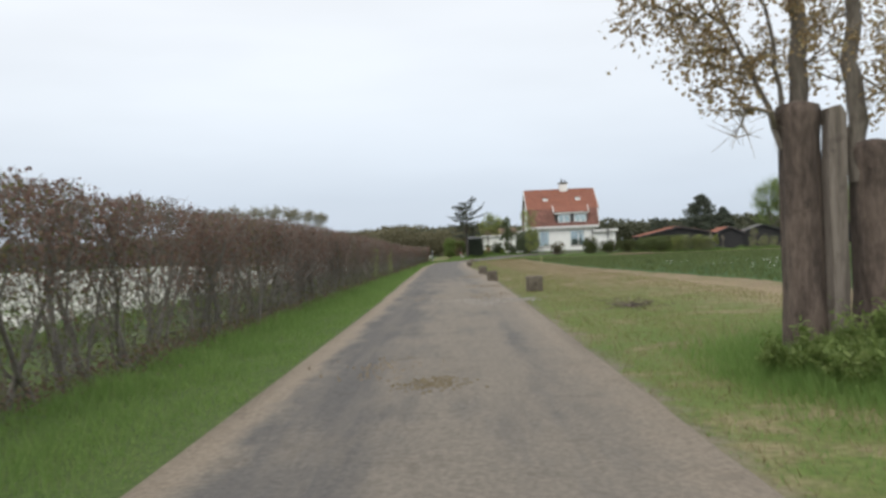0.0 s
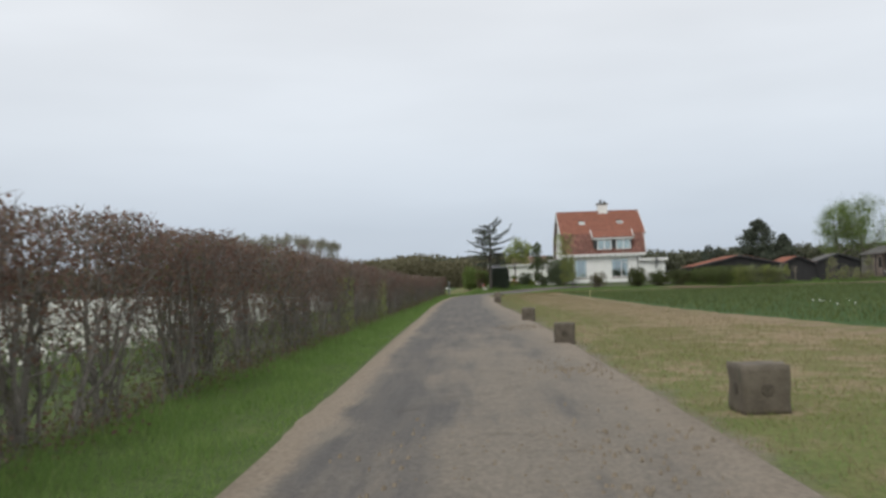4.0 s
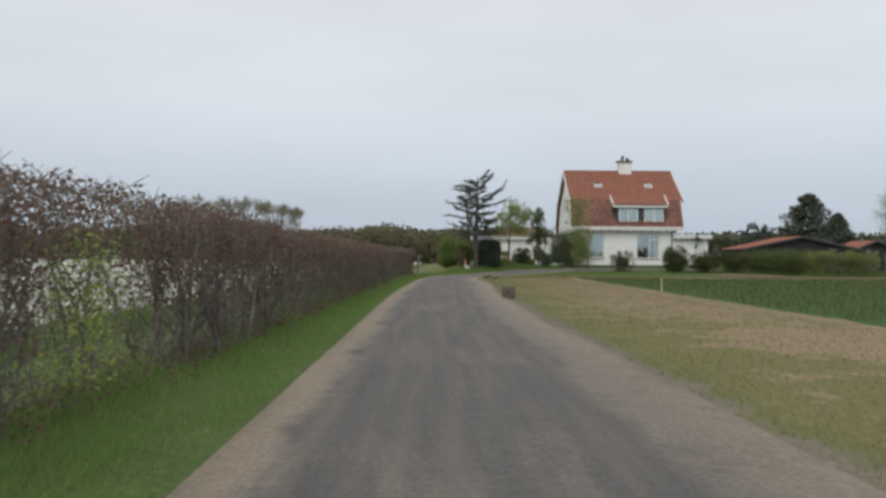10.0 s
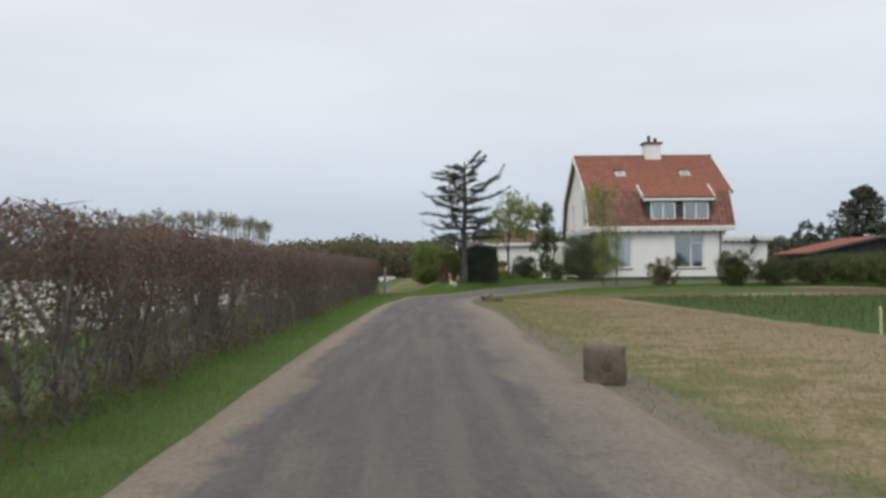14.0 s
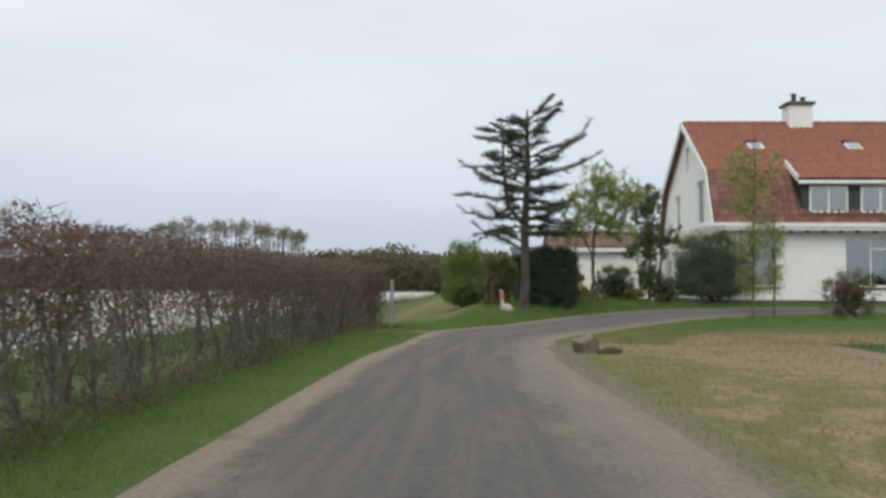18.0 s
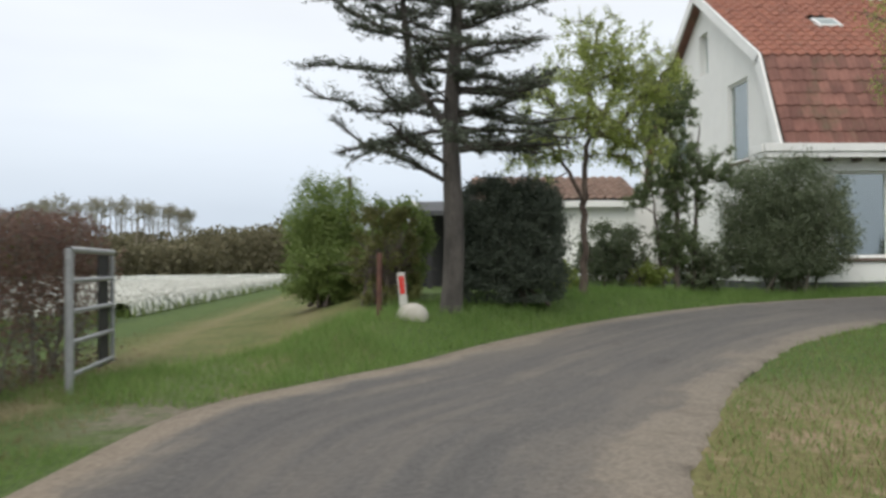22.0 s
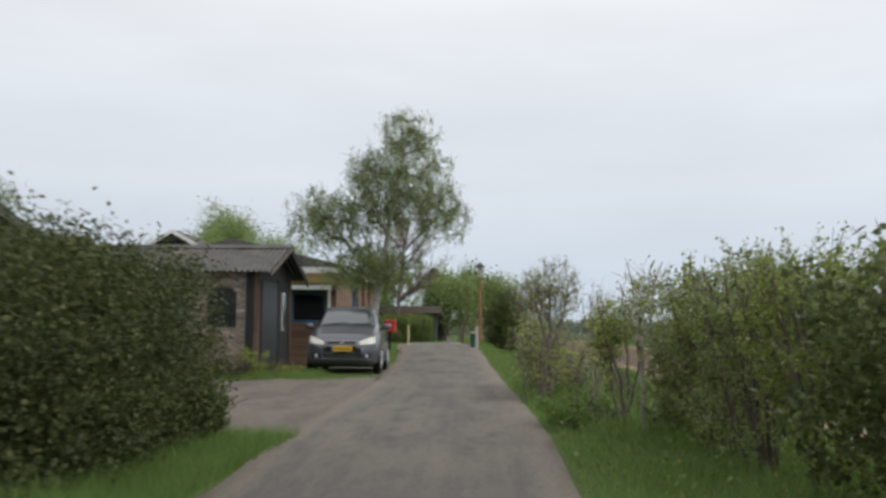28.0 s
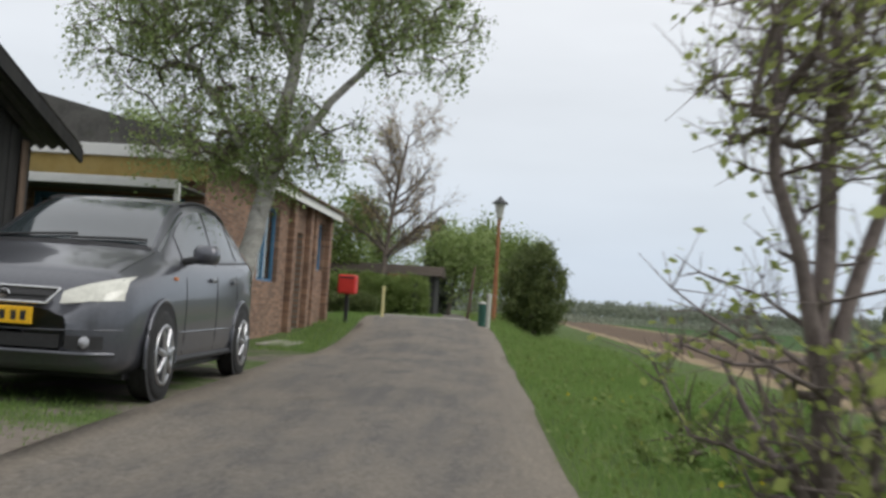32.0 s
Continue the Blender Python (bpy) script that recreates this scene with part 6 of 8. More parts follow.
for k, (x, y, hh) in enumerate(((84, 110.0, 4.6), (88, 108.0, 4.4), (95, 107.0, 4.4), (90, 109.0, 5.2), (98, 112.0, 5.6), (80.0, 115.6, 5.0), (94, 118.0, 6.5), (104, 116.0, 6.0))):
    tree("lane_end_tree", (x, y, 0.0), "leafy green tree where the lane ends", "tree", hh, 0.14, FARCFG, M_BARK, L_GREEN if k % 2 else L_WILLOW, 20, 0.11, 130 + k, 0.45, group="trees at the lane's end", sides=5)
bush("clipped_shrub", (26.5, 122.0, 0.0), (1.15, 1.15, 4.2), "round dark clipped shrub behind the red-roofed shed", L_YEW, 5000, 0.1, 140)

# the row of tall thin trees far beyond the tulip field; pale bark and leaves paint haze
for k in range(32):
    rg = np.random.default_rng(150 + k)
    top = 19.4 + 0.6 * math.sin(k * 0.8) + rg.normal(0, 0.7) - (2.0 if k > 23 else 0)
    crowned("wind_bent_tree", (-92 + 1.45 * k + rg.normal(0, 0.6), 345 + rg.normal(0, 4), 0.0), "tall bare-stemmed tree with a flat crown on the horizon", "tree",
            [[(0, 0, -0.2, 0.24), (0.2, 0, 7, 0.19), (0.6, 0, 12.5, 0.13), (0.9, 0, top - 1, 0.06)], [(0.2, 0, 6, 0.13), (-0.7, 0, 11, 0.1), (-1.0, 0, top - 2, 0.05)]],
            [(0.5 + 0.5 * rg.normal(), 0, top - 2.0, 2.4, 2.2, 1.9, 34), (0.2, 0, top - 5.0, 1.6, 1.4, 1.6, 7)], M_TWIG_PALE, L_FARWOOD, 2, 0.22, 150 + k, 5, 0.85, 0.0, 0.6, 0.6, 0.035, group="horizon trees")


def far_wood(name, x0, x1, y0, y1, h0, h1, count, size, seed, label, leaf=None):
    """A far wood: clumps of leaves over dark stems, with an uneven top."""
    rg = np.random.default_rng(seed)
    x = rg.uniform(x0, x1, count)
    y = rg.uniform(y0, y1, count)
    top = h0 + (h1 - h0) * (0.5 + 0.25 * np.sin(x * 0.13 + y * 0.071 + seed) + 0.25 * np.sin(x * 0.29 + y * 0.173 + 2 * seed) + 0.2 * np.sin(x * 0.83 + y * 0.37 + 3 * seed)) + rg.normal(0, 0.1 * (h1 - h0), count)
    z = top * (1 - rg.beta(1, 1.5, count))
    ob = part(name, petals(np.stack([x, y, z], 1), size, rg, 1.4), leaf or L_FARPINE)
    tagged(ob, label, "wood", kind="stuff")


far_wood("far_wood", -330, 20, 352, 380, 8.0, 11.5, 36000, 1.1, 161, "brown-green wood on the horizon beyond the tulips", L_SCRUB)
far_wood("far_pines", -25, 150, 300, 330, 7.2, 9.4, 26000, 0.9, 162, "dark pines on the horizon")
far_wood("near_scrub", -60, 16, 215, 245, 3.4, 7.0, 46000, 0.45, 163, "olive-brown scrub at the end of the field track", L_SCRUB)
# Distance haze is put into these pale grey-green leaf tones.
L_HAZY = leafy("far hedgerow leaves paled for haze", (0.19, 0.215, 0.165), (0.27, 0.295, 0.225), (0.31, 0.325, 0.25), through=0.4)
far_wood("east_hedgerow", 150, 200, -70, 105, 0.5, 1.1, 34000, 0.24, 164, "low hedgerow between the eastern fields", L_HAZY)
far_wood("east_wood", 330, 370, -300, 220, 3.4, 6.0, 70000, 0.7, 165, "low wood on the eastern horizon, paled for haze", L_HAZY)
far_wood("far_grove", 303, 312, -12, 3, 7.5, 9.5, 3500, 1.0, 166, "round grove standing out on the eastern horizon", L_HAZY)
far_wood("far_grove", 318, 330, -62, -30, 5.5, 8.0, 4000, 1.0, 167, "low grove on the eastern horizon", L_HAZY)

# ---- tulip field behind the hedge ----
def tulips():
    rg = np.random.default_rng(171)
    f = thing("tulip_field", (-5, 60, 0.0), "beds of white tulips in bloom behind the hedge", "flower bed", kind="stuff")
    n = 22000
    u = rg.random(n) ** 1.3
    p = np.stack([-5.0 - 9.5 * u, rg.uniform(-8, 150, n), rg.uniform(0.3, 0.46, n)], 1)
    p = p[(np.abs((p[:, 0] % 1.5) - 0.75) < 0.58)] - [-5, 60, 0]
    s = rg.uniform(0.03, 0.05, len(p))
    tilt = rg.normal(0, 0.012, (len(p), 2))
    top = p + np.column_stack([tilt, s * 1.9])
    part("flowers", np_join(tubes(np.column_stack([p, (p + top) / 2, s * 0.35, s]), 3), tubes(np.column_stack([(p + top) / 2, top, s, s * 0.6]), 3)), L_PETAL, f, kind="stuff")
    n = 45000
    w = np.stack([-5.0 - 9.6 * rg.random(n), rg.uniform(-8, 150, n), rg.uniform(0.28, 0.44, n)], 1)
    w = w[(np.abs((w[:, 0] % 1.5) - 0.75) < 0.58)] - [-5, 60, 0]
    part("open_petals", petals(w, 0.05, rg, 1.3), L_PETAL, f, kind="stuff")
    g = p[::2].copy()
    g[:, 2] = 0
    part("stems_and_leaves", blades(np.repeat(g, 2, 0) + rg.normal(0, 0.04, (len(g) * 2, 3)) * [1, 1, 0], 0.33, rg, 0.4, 0.022), L_GREEN, f, kind="stuff")
    m, nd, l, pr = nodes_of("dense white tulip bed")
    c = mixed(nd, l, ranged(nd, l, noise_at(nd, l, 3.0, 6, 0.75), 0.42, 0.56), (0.07, 0.1, 0.04), (0.78, 0.78, 0.72))
    l.new(c, pr.inputs["Base Color"])
    pr.inputs["Roughness"].default_value = 0.9
    bumped(nd, l, pr, noise_at(nd, l, 6, 5, 0.7), 1.0, 0.1)
    vs, fs = [], []
    for k in range(46):
        x = -14.6 - 1.5 * k
        ys = np.arange(-8, 212, 4.0)
        base = len(vs)
        for y in ys:
            for dx, z in ((-0.6, 0.02), (-0.5, 0.36), (0.5, 0.36), (0.6, 0.02)):
                vs.append((x + dx + 5, y - 60, z + (rg.normal(0, 0.03) if z > 0.1 else 0)))
        fs += [(base + 4 * i + j, base + 4 * i + j + 1, base + 4 * i + j + 5, base + 4 * i + j + 4) for i in range(len(ys) - 1) for j in range(3)]
    for k in range(7):
        x = -5.7 - 1.5 * k
        ys = np.arange(112, 212, 4.0)
        base = len(vs)
        for y in ys:
            for dx, z in ((-0.6, 0.02), (-0.5, 0.36), (0.5, 0.36), (0.6, 0.02)):
                vs.append((x + dx + 5, y - 60, z + (rg.normal(0, 0.03) if z > 0.1 else 0)))
        fs += [(base + 4 * i + j, base + 4 * i + j + 1, base + 4 * i + j + 5, base + 4 * i + j + 4) for i in range(len(ys) - 1) for j in range(3)]
    part("far_beds", (vs, np.array(fs)), m, f, "dense far beds of white tulips", kind="stuff")


tulips()

# ---- grass ----
def along(line, a, b, count, w0, w1, rg, side):
    """Points beside a line between its shares a and b, from w0 to w1 metres off it."""
    seg = np.diff(line, axis=0)
    ln = np.linalg.norm(seg, axis=1)
    cum = np.concatenate([[0], np.cumsum(ln)])
    s = rg.uniform(a, b, count) * cum[-1]
    i = np.clip(np.searchsorted(cum, s) - 1, 0, len(seg) - 1)
    d = seg[i] / ln[i][:, None]
    p = line[i] + d * (s - cum[i])[:, None]
    nrm = np.stack([-d[:, 1], d[:, 0]], 1) * side
    u = rg.random(count)
    p = p + nrm * (w0 + (w1 - w0) * u)[:, None]
    return np.column_stack([p, terr(p[:, 0], p[:, 1])]), u


def grass(name, pts, height, rg, mat, label, lean=0.75, wide=0.0045):
    ob = part(name, blades(pts, height, rg, lean, wide), mat)
    return tagged(ob, label, "grass", kind="stuff")


def share(line, y):
    """The share of a line's length at which it passes a given y, early on."""
    cum = np.concatenate([[0], np.cumsum(np.linalg.norm(np.diff(line, axis=0), axis=1))])
    return float(cum[np.argmax(line[:, 1] > y)] / cum[-1])


rg = np.random.default_rng(181)
p, u = along(EL, 0.02, share(EL, 96), 150000, 0.02, 1.6, rg, 1)
grass("verge_grass", p, (0.05 + 0.16 * u) * (0.75 + 0.45 * np.sin(p[:, 1] * 2.1 + 2 * np.sin(p[:, 1] * 0.6)) * np.cos(p[:, 0] * 5)), rg, L_BLADE, "lush green grass between lane and hedge", 0.85, 0.0035)
p, u = along(ER, 0.02, share(ER, 93), 80000, 0.0, 4.9, rg, -1)
grass("dry_grass", p, 0.03 + 0.04 * rg.random(len(p)), rg, L_DRY, "short dry grass of the wide verge", 1.2, 0.0035)
p, u = along(ER, 0.02, share(ER, 93), 26000, 0.0, 1.6, rg, -1)
grass("edge_grass", p, 0.035, rg, L_BLADE, "tufts of green grass along the sandy edge", 1.2, 0.003)
a, b = share(EL, 97.5), 0.68
p, u = along(EL, a, b, 80000, 0.02, 2.2, rg, 1)
p = p[~((p[:, 1] > 108.9) & (p[:, 0] > 8.7)) & (p[:, 1] > 97) & (p[:, 0] < 27.4)]
grass("garden_grass", p, (0.05 + 0.09 * rg.random(len(p))) * (1 + 1.3 * np.clip(np.sin(3.1 * p[:, 0] + np.sin(5 * p[:, 1])) * np.cos(4.3 * p[:, 1] + p[:, 0]), 0, 1)), rg, L_BLADE, "lush grass between the lane's bend and the house", 0.9, 0.0035)
p, u = along(ER, share(ER, 93), 0.62, 42000, 0.0, 2.2, rg, -1)
late = p[:, 0] + rg.normal(0, 1.5, len(p)) > 7
grass("dry_bend_grass", p[~late][::2], 0.05, rg, L_DRY, "short dry grass along the inside of the bend", 1.1, 0.0035)
p = np.concatenate([p[late], p[~late][1::3]])
grass("bend_grass", p, 0.05 + 0.06 * rg.random(len(p)), rg, L_BLADE, "green grass on the inside of the bend", 1.0, 0.0035)
q = np.stack([rg.uniform(2.5, 12, 14000), rg.uniform(92, 103, 14000), np.zeros(14000)], 1)
q = q[(q[:, 1] < 93 + 0.95 * q[:, 0] - 0.5)]
grass("dry_bend_grass", q, 0.08, rg, L_DRY, "dry and green grass inside the bend", 0.9)
p, u = along(ER, 0.62, 0.93, 110000, 0.0, 2.6, rg, -1)
grass("field_side_grass", p, (0.05 + 0.09 * rg.random(len(p)) + 0.07 * u) * (1 + 1.4 * np.clip(np.sin(2.6 * p[:, 0] + np.sin(5 * p[:, 1])) * np.cos(3.3 * p[:, 1] + p[:, 0]), 0, 1)), rg, L_BLADE, "long green grass on the field side of the lane", 0.9, 0.0035)
keep = rg.random(len(p)) < 0.06 * (1 + np.sin(p[:, 0] * 1.7) * np.cos(p[:, 1] * 2.3))
herb = np.repeat(p[keep], 2, 0)
herb = herb + np.column_stack([rg.normal(0, 0.05, (len(herb), 2)), rg.uniform(0.03, 0.24, len(herb))])
tagged(part("verge_herbs", petals(herb, 0.034, rg, 1.5), L_GREEN), "broad-leaved herbs in the long grass beside the lane", "herbs", kind="stuff")
q = np.stack([rg.uniform(38.4, 41.2, 14000), rg.uniform(110.2, 116, 14000), np.zeros(14000)], 1)
q[:, 2] = terr(q[:, 0], q[:, 1])
grass("shed_grass", q, 0.16, rg, L_BLADE, "long grass along the foot of the brick shed")
q = np.stack([rg.normal(39.6, 0.55, 6000), rg.normal(110.0, 0.45, 6000), np.zeros(6000)], 1)
q[:, 2] = terr(q[:, 0], q[:, 1])
grass("car_grass", q, 0.035, rg, L_BLADE, "patchy grass under the parked car")
p, u = along(EL, share(EL, 109.4) + 0.02, 0.93, 9000, 0.0, 1.0, rg, 1)
grass("bungalow_grass", p[p[:, 0] > 47], 0.12, rg, L_BLADE, "grass along the bungalow's path")
q = np.stack([rg.uniform(-3.6, 0.8, 16000), 94 + 40 * rg.random(16000) ** 1.6, np.zeros(16000)], 1)
q = q[q[:, 0] < np.interp(q[:, 1], EL[:260, 1], EL[:260, 0]) - 0.15 + 30 * (q[:, 1] > 104)]
grass("track_grass", q, 0.07, rg, L_DRY, "worn grass of the field track")
q = np.stack([rg.normal(3.6, 0.6, 22000), rg.normal(7.3, 1.0, 22000), np.zeros(22000)], 1)
q = q[q[:, 0] > 2.35]
grass("tree_foot_grass", q, 0.1 + 0.2 * np.clip(q[:, 0] - 2.5, 0, 1), rg, L_BLADE, "long rank grass round the old pollards", 0.8, 0.0035)
for k, (x, y, r, hh) in enumerate(((3.15, 7.2, 0.4, 0.35), (3.7, 7.1, 0.5, 0.5), (3.3, 6.5, 0.4, 0.3), (4.2, 7.5, 0.5, 0.55))):
    bush("weed_clump", (x, y, 0.0), (r, r, hh), "clump of rank grassy weeds at the old trunks", L_GREEN, 3600, 0.022, 230 + k, "weeds", stems=0, loose=0.35, core=False, long=3.2)
q = np.stack([rg.uniform(21.5, 27.5, 7000), rg.uniform(108.1, 109.0, 7000), np.zeros(7000)], 1)
grass("hedge_foot_grass", q, 0.16, rg, L_BLADE, "green grass at the foot of the clipped hedge")
q = np.stack([9.5 + 16 * rg.random(4200), rg.uniform(24, 46, 4200), np.full(4200, 0.2)], 1)
q = q[np.abs(q[:, 0] - 17) < 12 + 40 * (q[:, 1] > 40)]
ob = part("field_flowers", petals(q[:200], 0.055, rg, 1.0), L_PETAL)
tagged(ob, "scattered white flowers in the green bulb field", "flowers", kind="stuff")
q = np.stack([rg.uniform(6.9, 30, 60000), rg.uniform(8, 93, 60000), np.zeros(60000)], 1)
q = q[q[:, 0] > 6.9 + 1.5 * eased((52 - q[:, 1]) / 30)]
grass("crop_leaves", q, 0.17, rg, L_CLIP, "low green leaves of the bulb field", 0.6, 0.012)
for k in range(9):
    rq = np.random.default_rng(600 + k)
    bush("shed_weeds", (rq.uniform(38.9, 40.6), 110.9 + 0.45 * k, 0.0), (0.4, 0.4, rq.uniform(0.35, 0.75)), "rank weeds and withered stalks before the old shed", L_SCRUB if k % 2 else L_SPRING, 1800, 0.03, 600 + k, "weeds", stems=4, loose=0.3, core=False, group="weeds at the shed")
rq = np.random.default_rng(700)
for k in range(34):
    x, y = rq.uniform(28.5, 44.0), 104.4 + rq.normal(0, 0.4)
    r = rq.uniform(0.25, 0.5)
    bush("rank_weeds", (x, y - 0.05 * (k % 3), 0.0), (r, r, rq.uniform(0.2, 0.42)), "clump of rank green weeds on the field side of the lane", L_BLADE if k % 3 else L_GREEN, 1500, 0.022, 700 + k, "weeds", stems=4, loose=0.35, core=False, group="weeds on the field side", long=2.6)
# dandelions in the field-side grass
p, u = along(ER, 0.62, 0.75, 900, 0.3, 2.2, rg, -1)
p = p[np.sin(p[:, 0] * 1.7) * np.cos(p[:, 1] * 2.3) > 0.15] + [0, 0, 0.13]
p = p[::3]
tagged(part("dandelions", petals(p, 0.032, rg, 1.0), L_BLOSSOM), "yellow dandelions in the long grass", "flowers", kind="stuff")
M_DUNG = plain("straw-coloured dung", (0.125, 0.1, 0.06), (0.2, 0.165, 0.105), 18, 0.95, 0.6)
M_MUD = plain("dry pale mud", (0.17, 0.14, 0.1), (0.27, 0.225, 0.165), 14, 0.95, 0.3)
q = np.stack([rg.normal(0.17, 0.12, 340), rg.normal(7.4, 0.2, 340), np.full(340, 0.048)], 1)
r = rg.uniform(0.008, 0.02, len(q))
tagged(part("dung_patch", tubes(np.column_stack([q - [0, 0, 0.02], q + np.column_stack([r * 0.3, r * 0.2, r * 0.8 - 0.004]), r * 1.5, r * 0.7]), 5), M_DUNG), "trodden straw-coloured dung on the lane", "dung", kind="stuff")
# broken surface with pale stones, and a heap of withered stalks on the verge
M_CHIP = plain("pale stone chips", (0.27, 0.25, 0.22), (0.45, 0.42, 0.38), 20, 0.9, 0.3, vary=0.3)
for x, y, w, n in ((0.35, 19.6, 0.24, 130), (0.75, 18.9, 0.3, 90), (1.55, 19.5, 0.26, 170)):
    q = np.stack([rg.normal(x, w, n), rg.normal(y, w * 1.5, n), np.full(n, 0.045)], 1)
    r = rg.uniform(0.005, 0.019, n)
    tagged(part("stone_chips", tubes(np.column_stack([q - [0, 0, 0.02], q + np.column_stack([r * 0.3, r * 0.2, r * 0.7]), r, r * 0.5]), 5), M_CHIP), "patch of pale stone chips in the broken lane", "gravel", kind="stuff")
q = np.stack([rg.normal(3.4, 0.2, 130), rg.normal(16.2, 0.4, 130), np.abs(rg.normal(0, 0.05, 130)) + 0.01], 1)
d = rg.normal(0, 1, (130, 3)) * [0.11, 0.11, 0.03]
tagged(part("stalk_heap", tubes(np.column_stack([q, q + d, np.full(130, 0.007), np.full(130, 0.004)]), 4), M_TWIG), "low heap of withered brown stalks on the verge", "plant litter", kind="stuff")
# gravel and dry mud lying on the lane
for k, (x, y, w, n) in enumerate(((0.55, 22.0, 0.6, 260), (-0.25, 8.6, 0.25, 120), (0.9, 38.0, 0.5, 160), (1.2, 27.5, 0.4, 140))):
    q = np.stack([rg.normal(x, w, n), rg.normal(y, w * 1.6, n), np.full(n, 0.05)], 1)
    q = q[np.abs(q[:, 0] - 0.1) < 1.5]
    r = rg.uniform(0.006, 0.022, len(q))
    tagged(part("loose_gravel", tubes(np.column_stack([q - [0, 0, 0.02], q + np.column_stack([r * 0.3, r * 0.2, r * 0.7 - 0.005]), r, r * 0.5]), 5), M_MUD), "patch of loose gravel and dry mud on the lane", "gravel", kind="stuff")
q = np.stack([1.9 + 4.6 * rg.random(46000), 2 + 34 * rg.random(46000) ** 1.3, np.zeros(46000)], 1)
q = q[(np.sin(q[:, 0] * 2.1 + 1) + np.sin(q[:, 1] * 1.1) + rg.normal(0, 0.7, len(q)) > -0.5 + (q[:, 1] - 10) * 0.05)]
grass("near_verge_grass", q, 0.04, rg, L_MEADOW, "short yellowish green grass of the wide verge", 1.2, 0.003)

# ---- sheds, bungalow, car and street furniture along the second stretch ----
M_TARDOOR = plain("tarred smooth boards", (0.016, 0.018, 0.022), (0.032, 0.035, 0.042), 2.5, 0.42, 0.15, stretch=(1, 1, 0.3), dirt=((0.06, 0.06, 0.055), 3, 0.35))
M_CORR = plain("weathered fibre-cement sheet", (0.066, 0.064, 0.06), (0.135, 0.13, 0.12), 2.5, 0.9, 0.4, 0.006, dirt=((0.06, 0.065, 0.045), 3, 0.5))
M_BRICK = plain("pale red brick", (0.27, 0.2, 0.168), (0.43, 0.345, 0.295), 14, 0.9, 0.5, 0.006, vary=0.4, dirt=((0.4, 0.37, 0.34), 7, 0.75))
M_MORTAR = plain("grey mortar", (0.19, 0.175, 0.15), (0.28, 0.26, 0.22), 12, 0.95, 0.5, 0.004)
M_OLDWOOD = plain("old brown timber", (0.075, 0.05, 0.035), (0.17, 0.12, 0.085), 5, 0.85, 0.5, 0.008, stretch=(1, 1, 0.2))
M_RED = plain("red plastic", (0.5, 0.025, 0.02), (0.6, 0.04, 0.03), 5, 0.45, 0.05)
M_BLUE = plain("blue paint", (0.045, 0.13, 0.24), (0.07, 0.18, 0.3), 6, 0.5, 0.1, dirt=((0.1, 0.13, 0.16), 5, 0.3))
M_YELLOW = plain("faded ochre board", (0.3, 0.21, 0.06), (0.42, 0.31, 0.11), 3, 0.8, 0.2, dirt=((0.18, 0.15, 0.07), 3, 0.5))
M_STONEW = plain("whitewashed boulder", (0.34, 0.32, 0.27), (0.46, 0.44, 0.38), 6, 0.9, 0.6, 0.01)
M_BOULDER = plain("brown field stone", (0.12, 0.095, 0.07), (0.24, 0.2, 0.15), 7, 0.9, 0.8, 0.015)
M_RUST = plain("rust-brown lamp post paint", (0.2, 0.075, 0.03), (0.33, 0.14, 0.06), 6, 0.7, 0.3)
M_PAVE = plain("grey paving slab", (0.28, 0.262, 0.235), (0.4, 0.38, 0.345), 5, 0.9, 0.4, 0.006, vary=0.12)
M_TERRA = plain("terracotta", (0.34, 0.19, 0.11), (0.45, 0.28, 0.17), 8, 0.8, 0.2)
M_PALEPOST = plain("pale painted post", (0.36, 0.36, 0.32), (0.5, 0.5, 0.45), 7, 0.7, 0.2)
M_YPOST = plain("yellowed post paint", (0.5, 0.45, 0.2), (0.62, 0.57, 0.3), 7, 0.6, 0.2)
M_BOTTLE = plain("green bin plastic", (0.01, 0.06, 0.045), (0.02, 0.09, 0.065), 7, 0.5, 0.1)


M_EARTH = plain("dark loose earth", (0.035, 0.026, 0.018), (0.07, 0.052, 0.036), 9, 0.95, 0.8, 0.02)
M_STAKE = plain("dark rusty iron", (0.075, 0.035, 0.026), (0.14, 0.065, 0.045), 9, 0.85, 0.3)


def brick_face():
    m, n, l, p = nodes_of("brown bungalow brick")
    b = n.new("ShaderNodeTexBrick")
    mp = n.new("ShaderNodeMapping")
    mp.inputs["Rotation"].default_value = (radians(90), 0, 0)
    l.new(n.new("ShaderNodeNewGeometry").outputs["Position"], mp.inputs["Vector"])
    l.new(mp.outputs["Vector"], b.inputs["Vector"])
    for key, v in (("Scale", 1.0), ("Mortar Size", 0.006), ("Brick Width", 0.22), ("Row Height", 0.065), ("Bias", -0.1)):
        b.inputs[key].default_value = v
    b.inputs["Color1"].default_value, b.inputs["Color2"].default_value, b.inputs["Mortar"].default_value = (0.16, 0.085, 0.055, 1), (0.34, 0.2, 0.13, 1), (0.2, 0.175, 0.145, 1)
    c = mixed(n, l, ranged(n, l, noise_at(n, l, 1.2, 5), 0.4, 0.7, 0, 0.4), b.outputs["Color"], (0.13, 0.09, 0.065))
    l.new(c, p.inputs["Base Color"])
    p.inputs["Roughness"].default_value = 0.9
    bumped(n, l, p, b.outputs["Fac"], -0.5, 0.006)
    return m


M_BUNGALOW = brick_face()


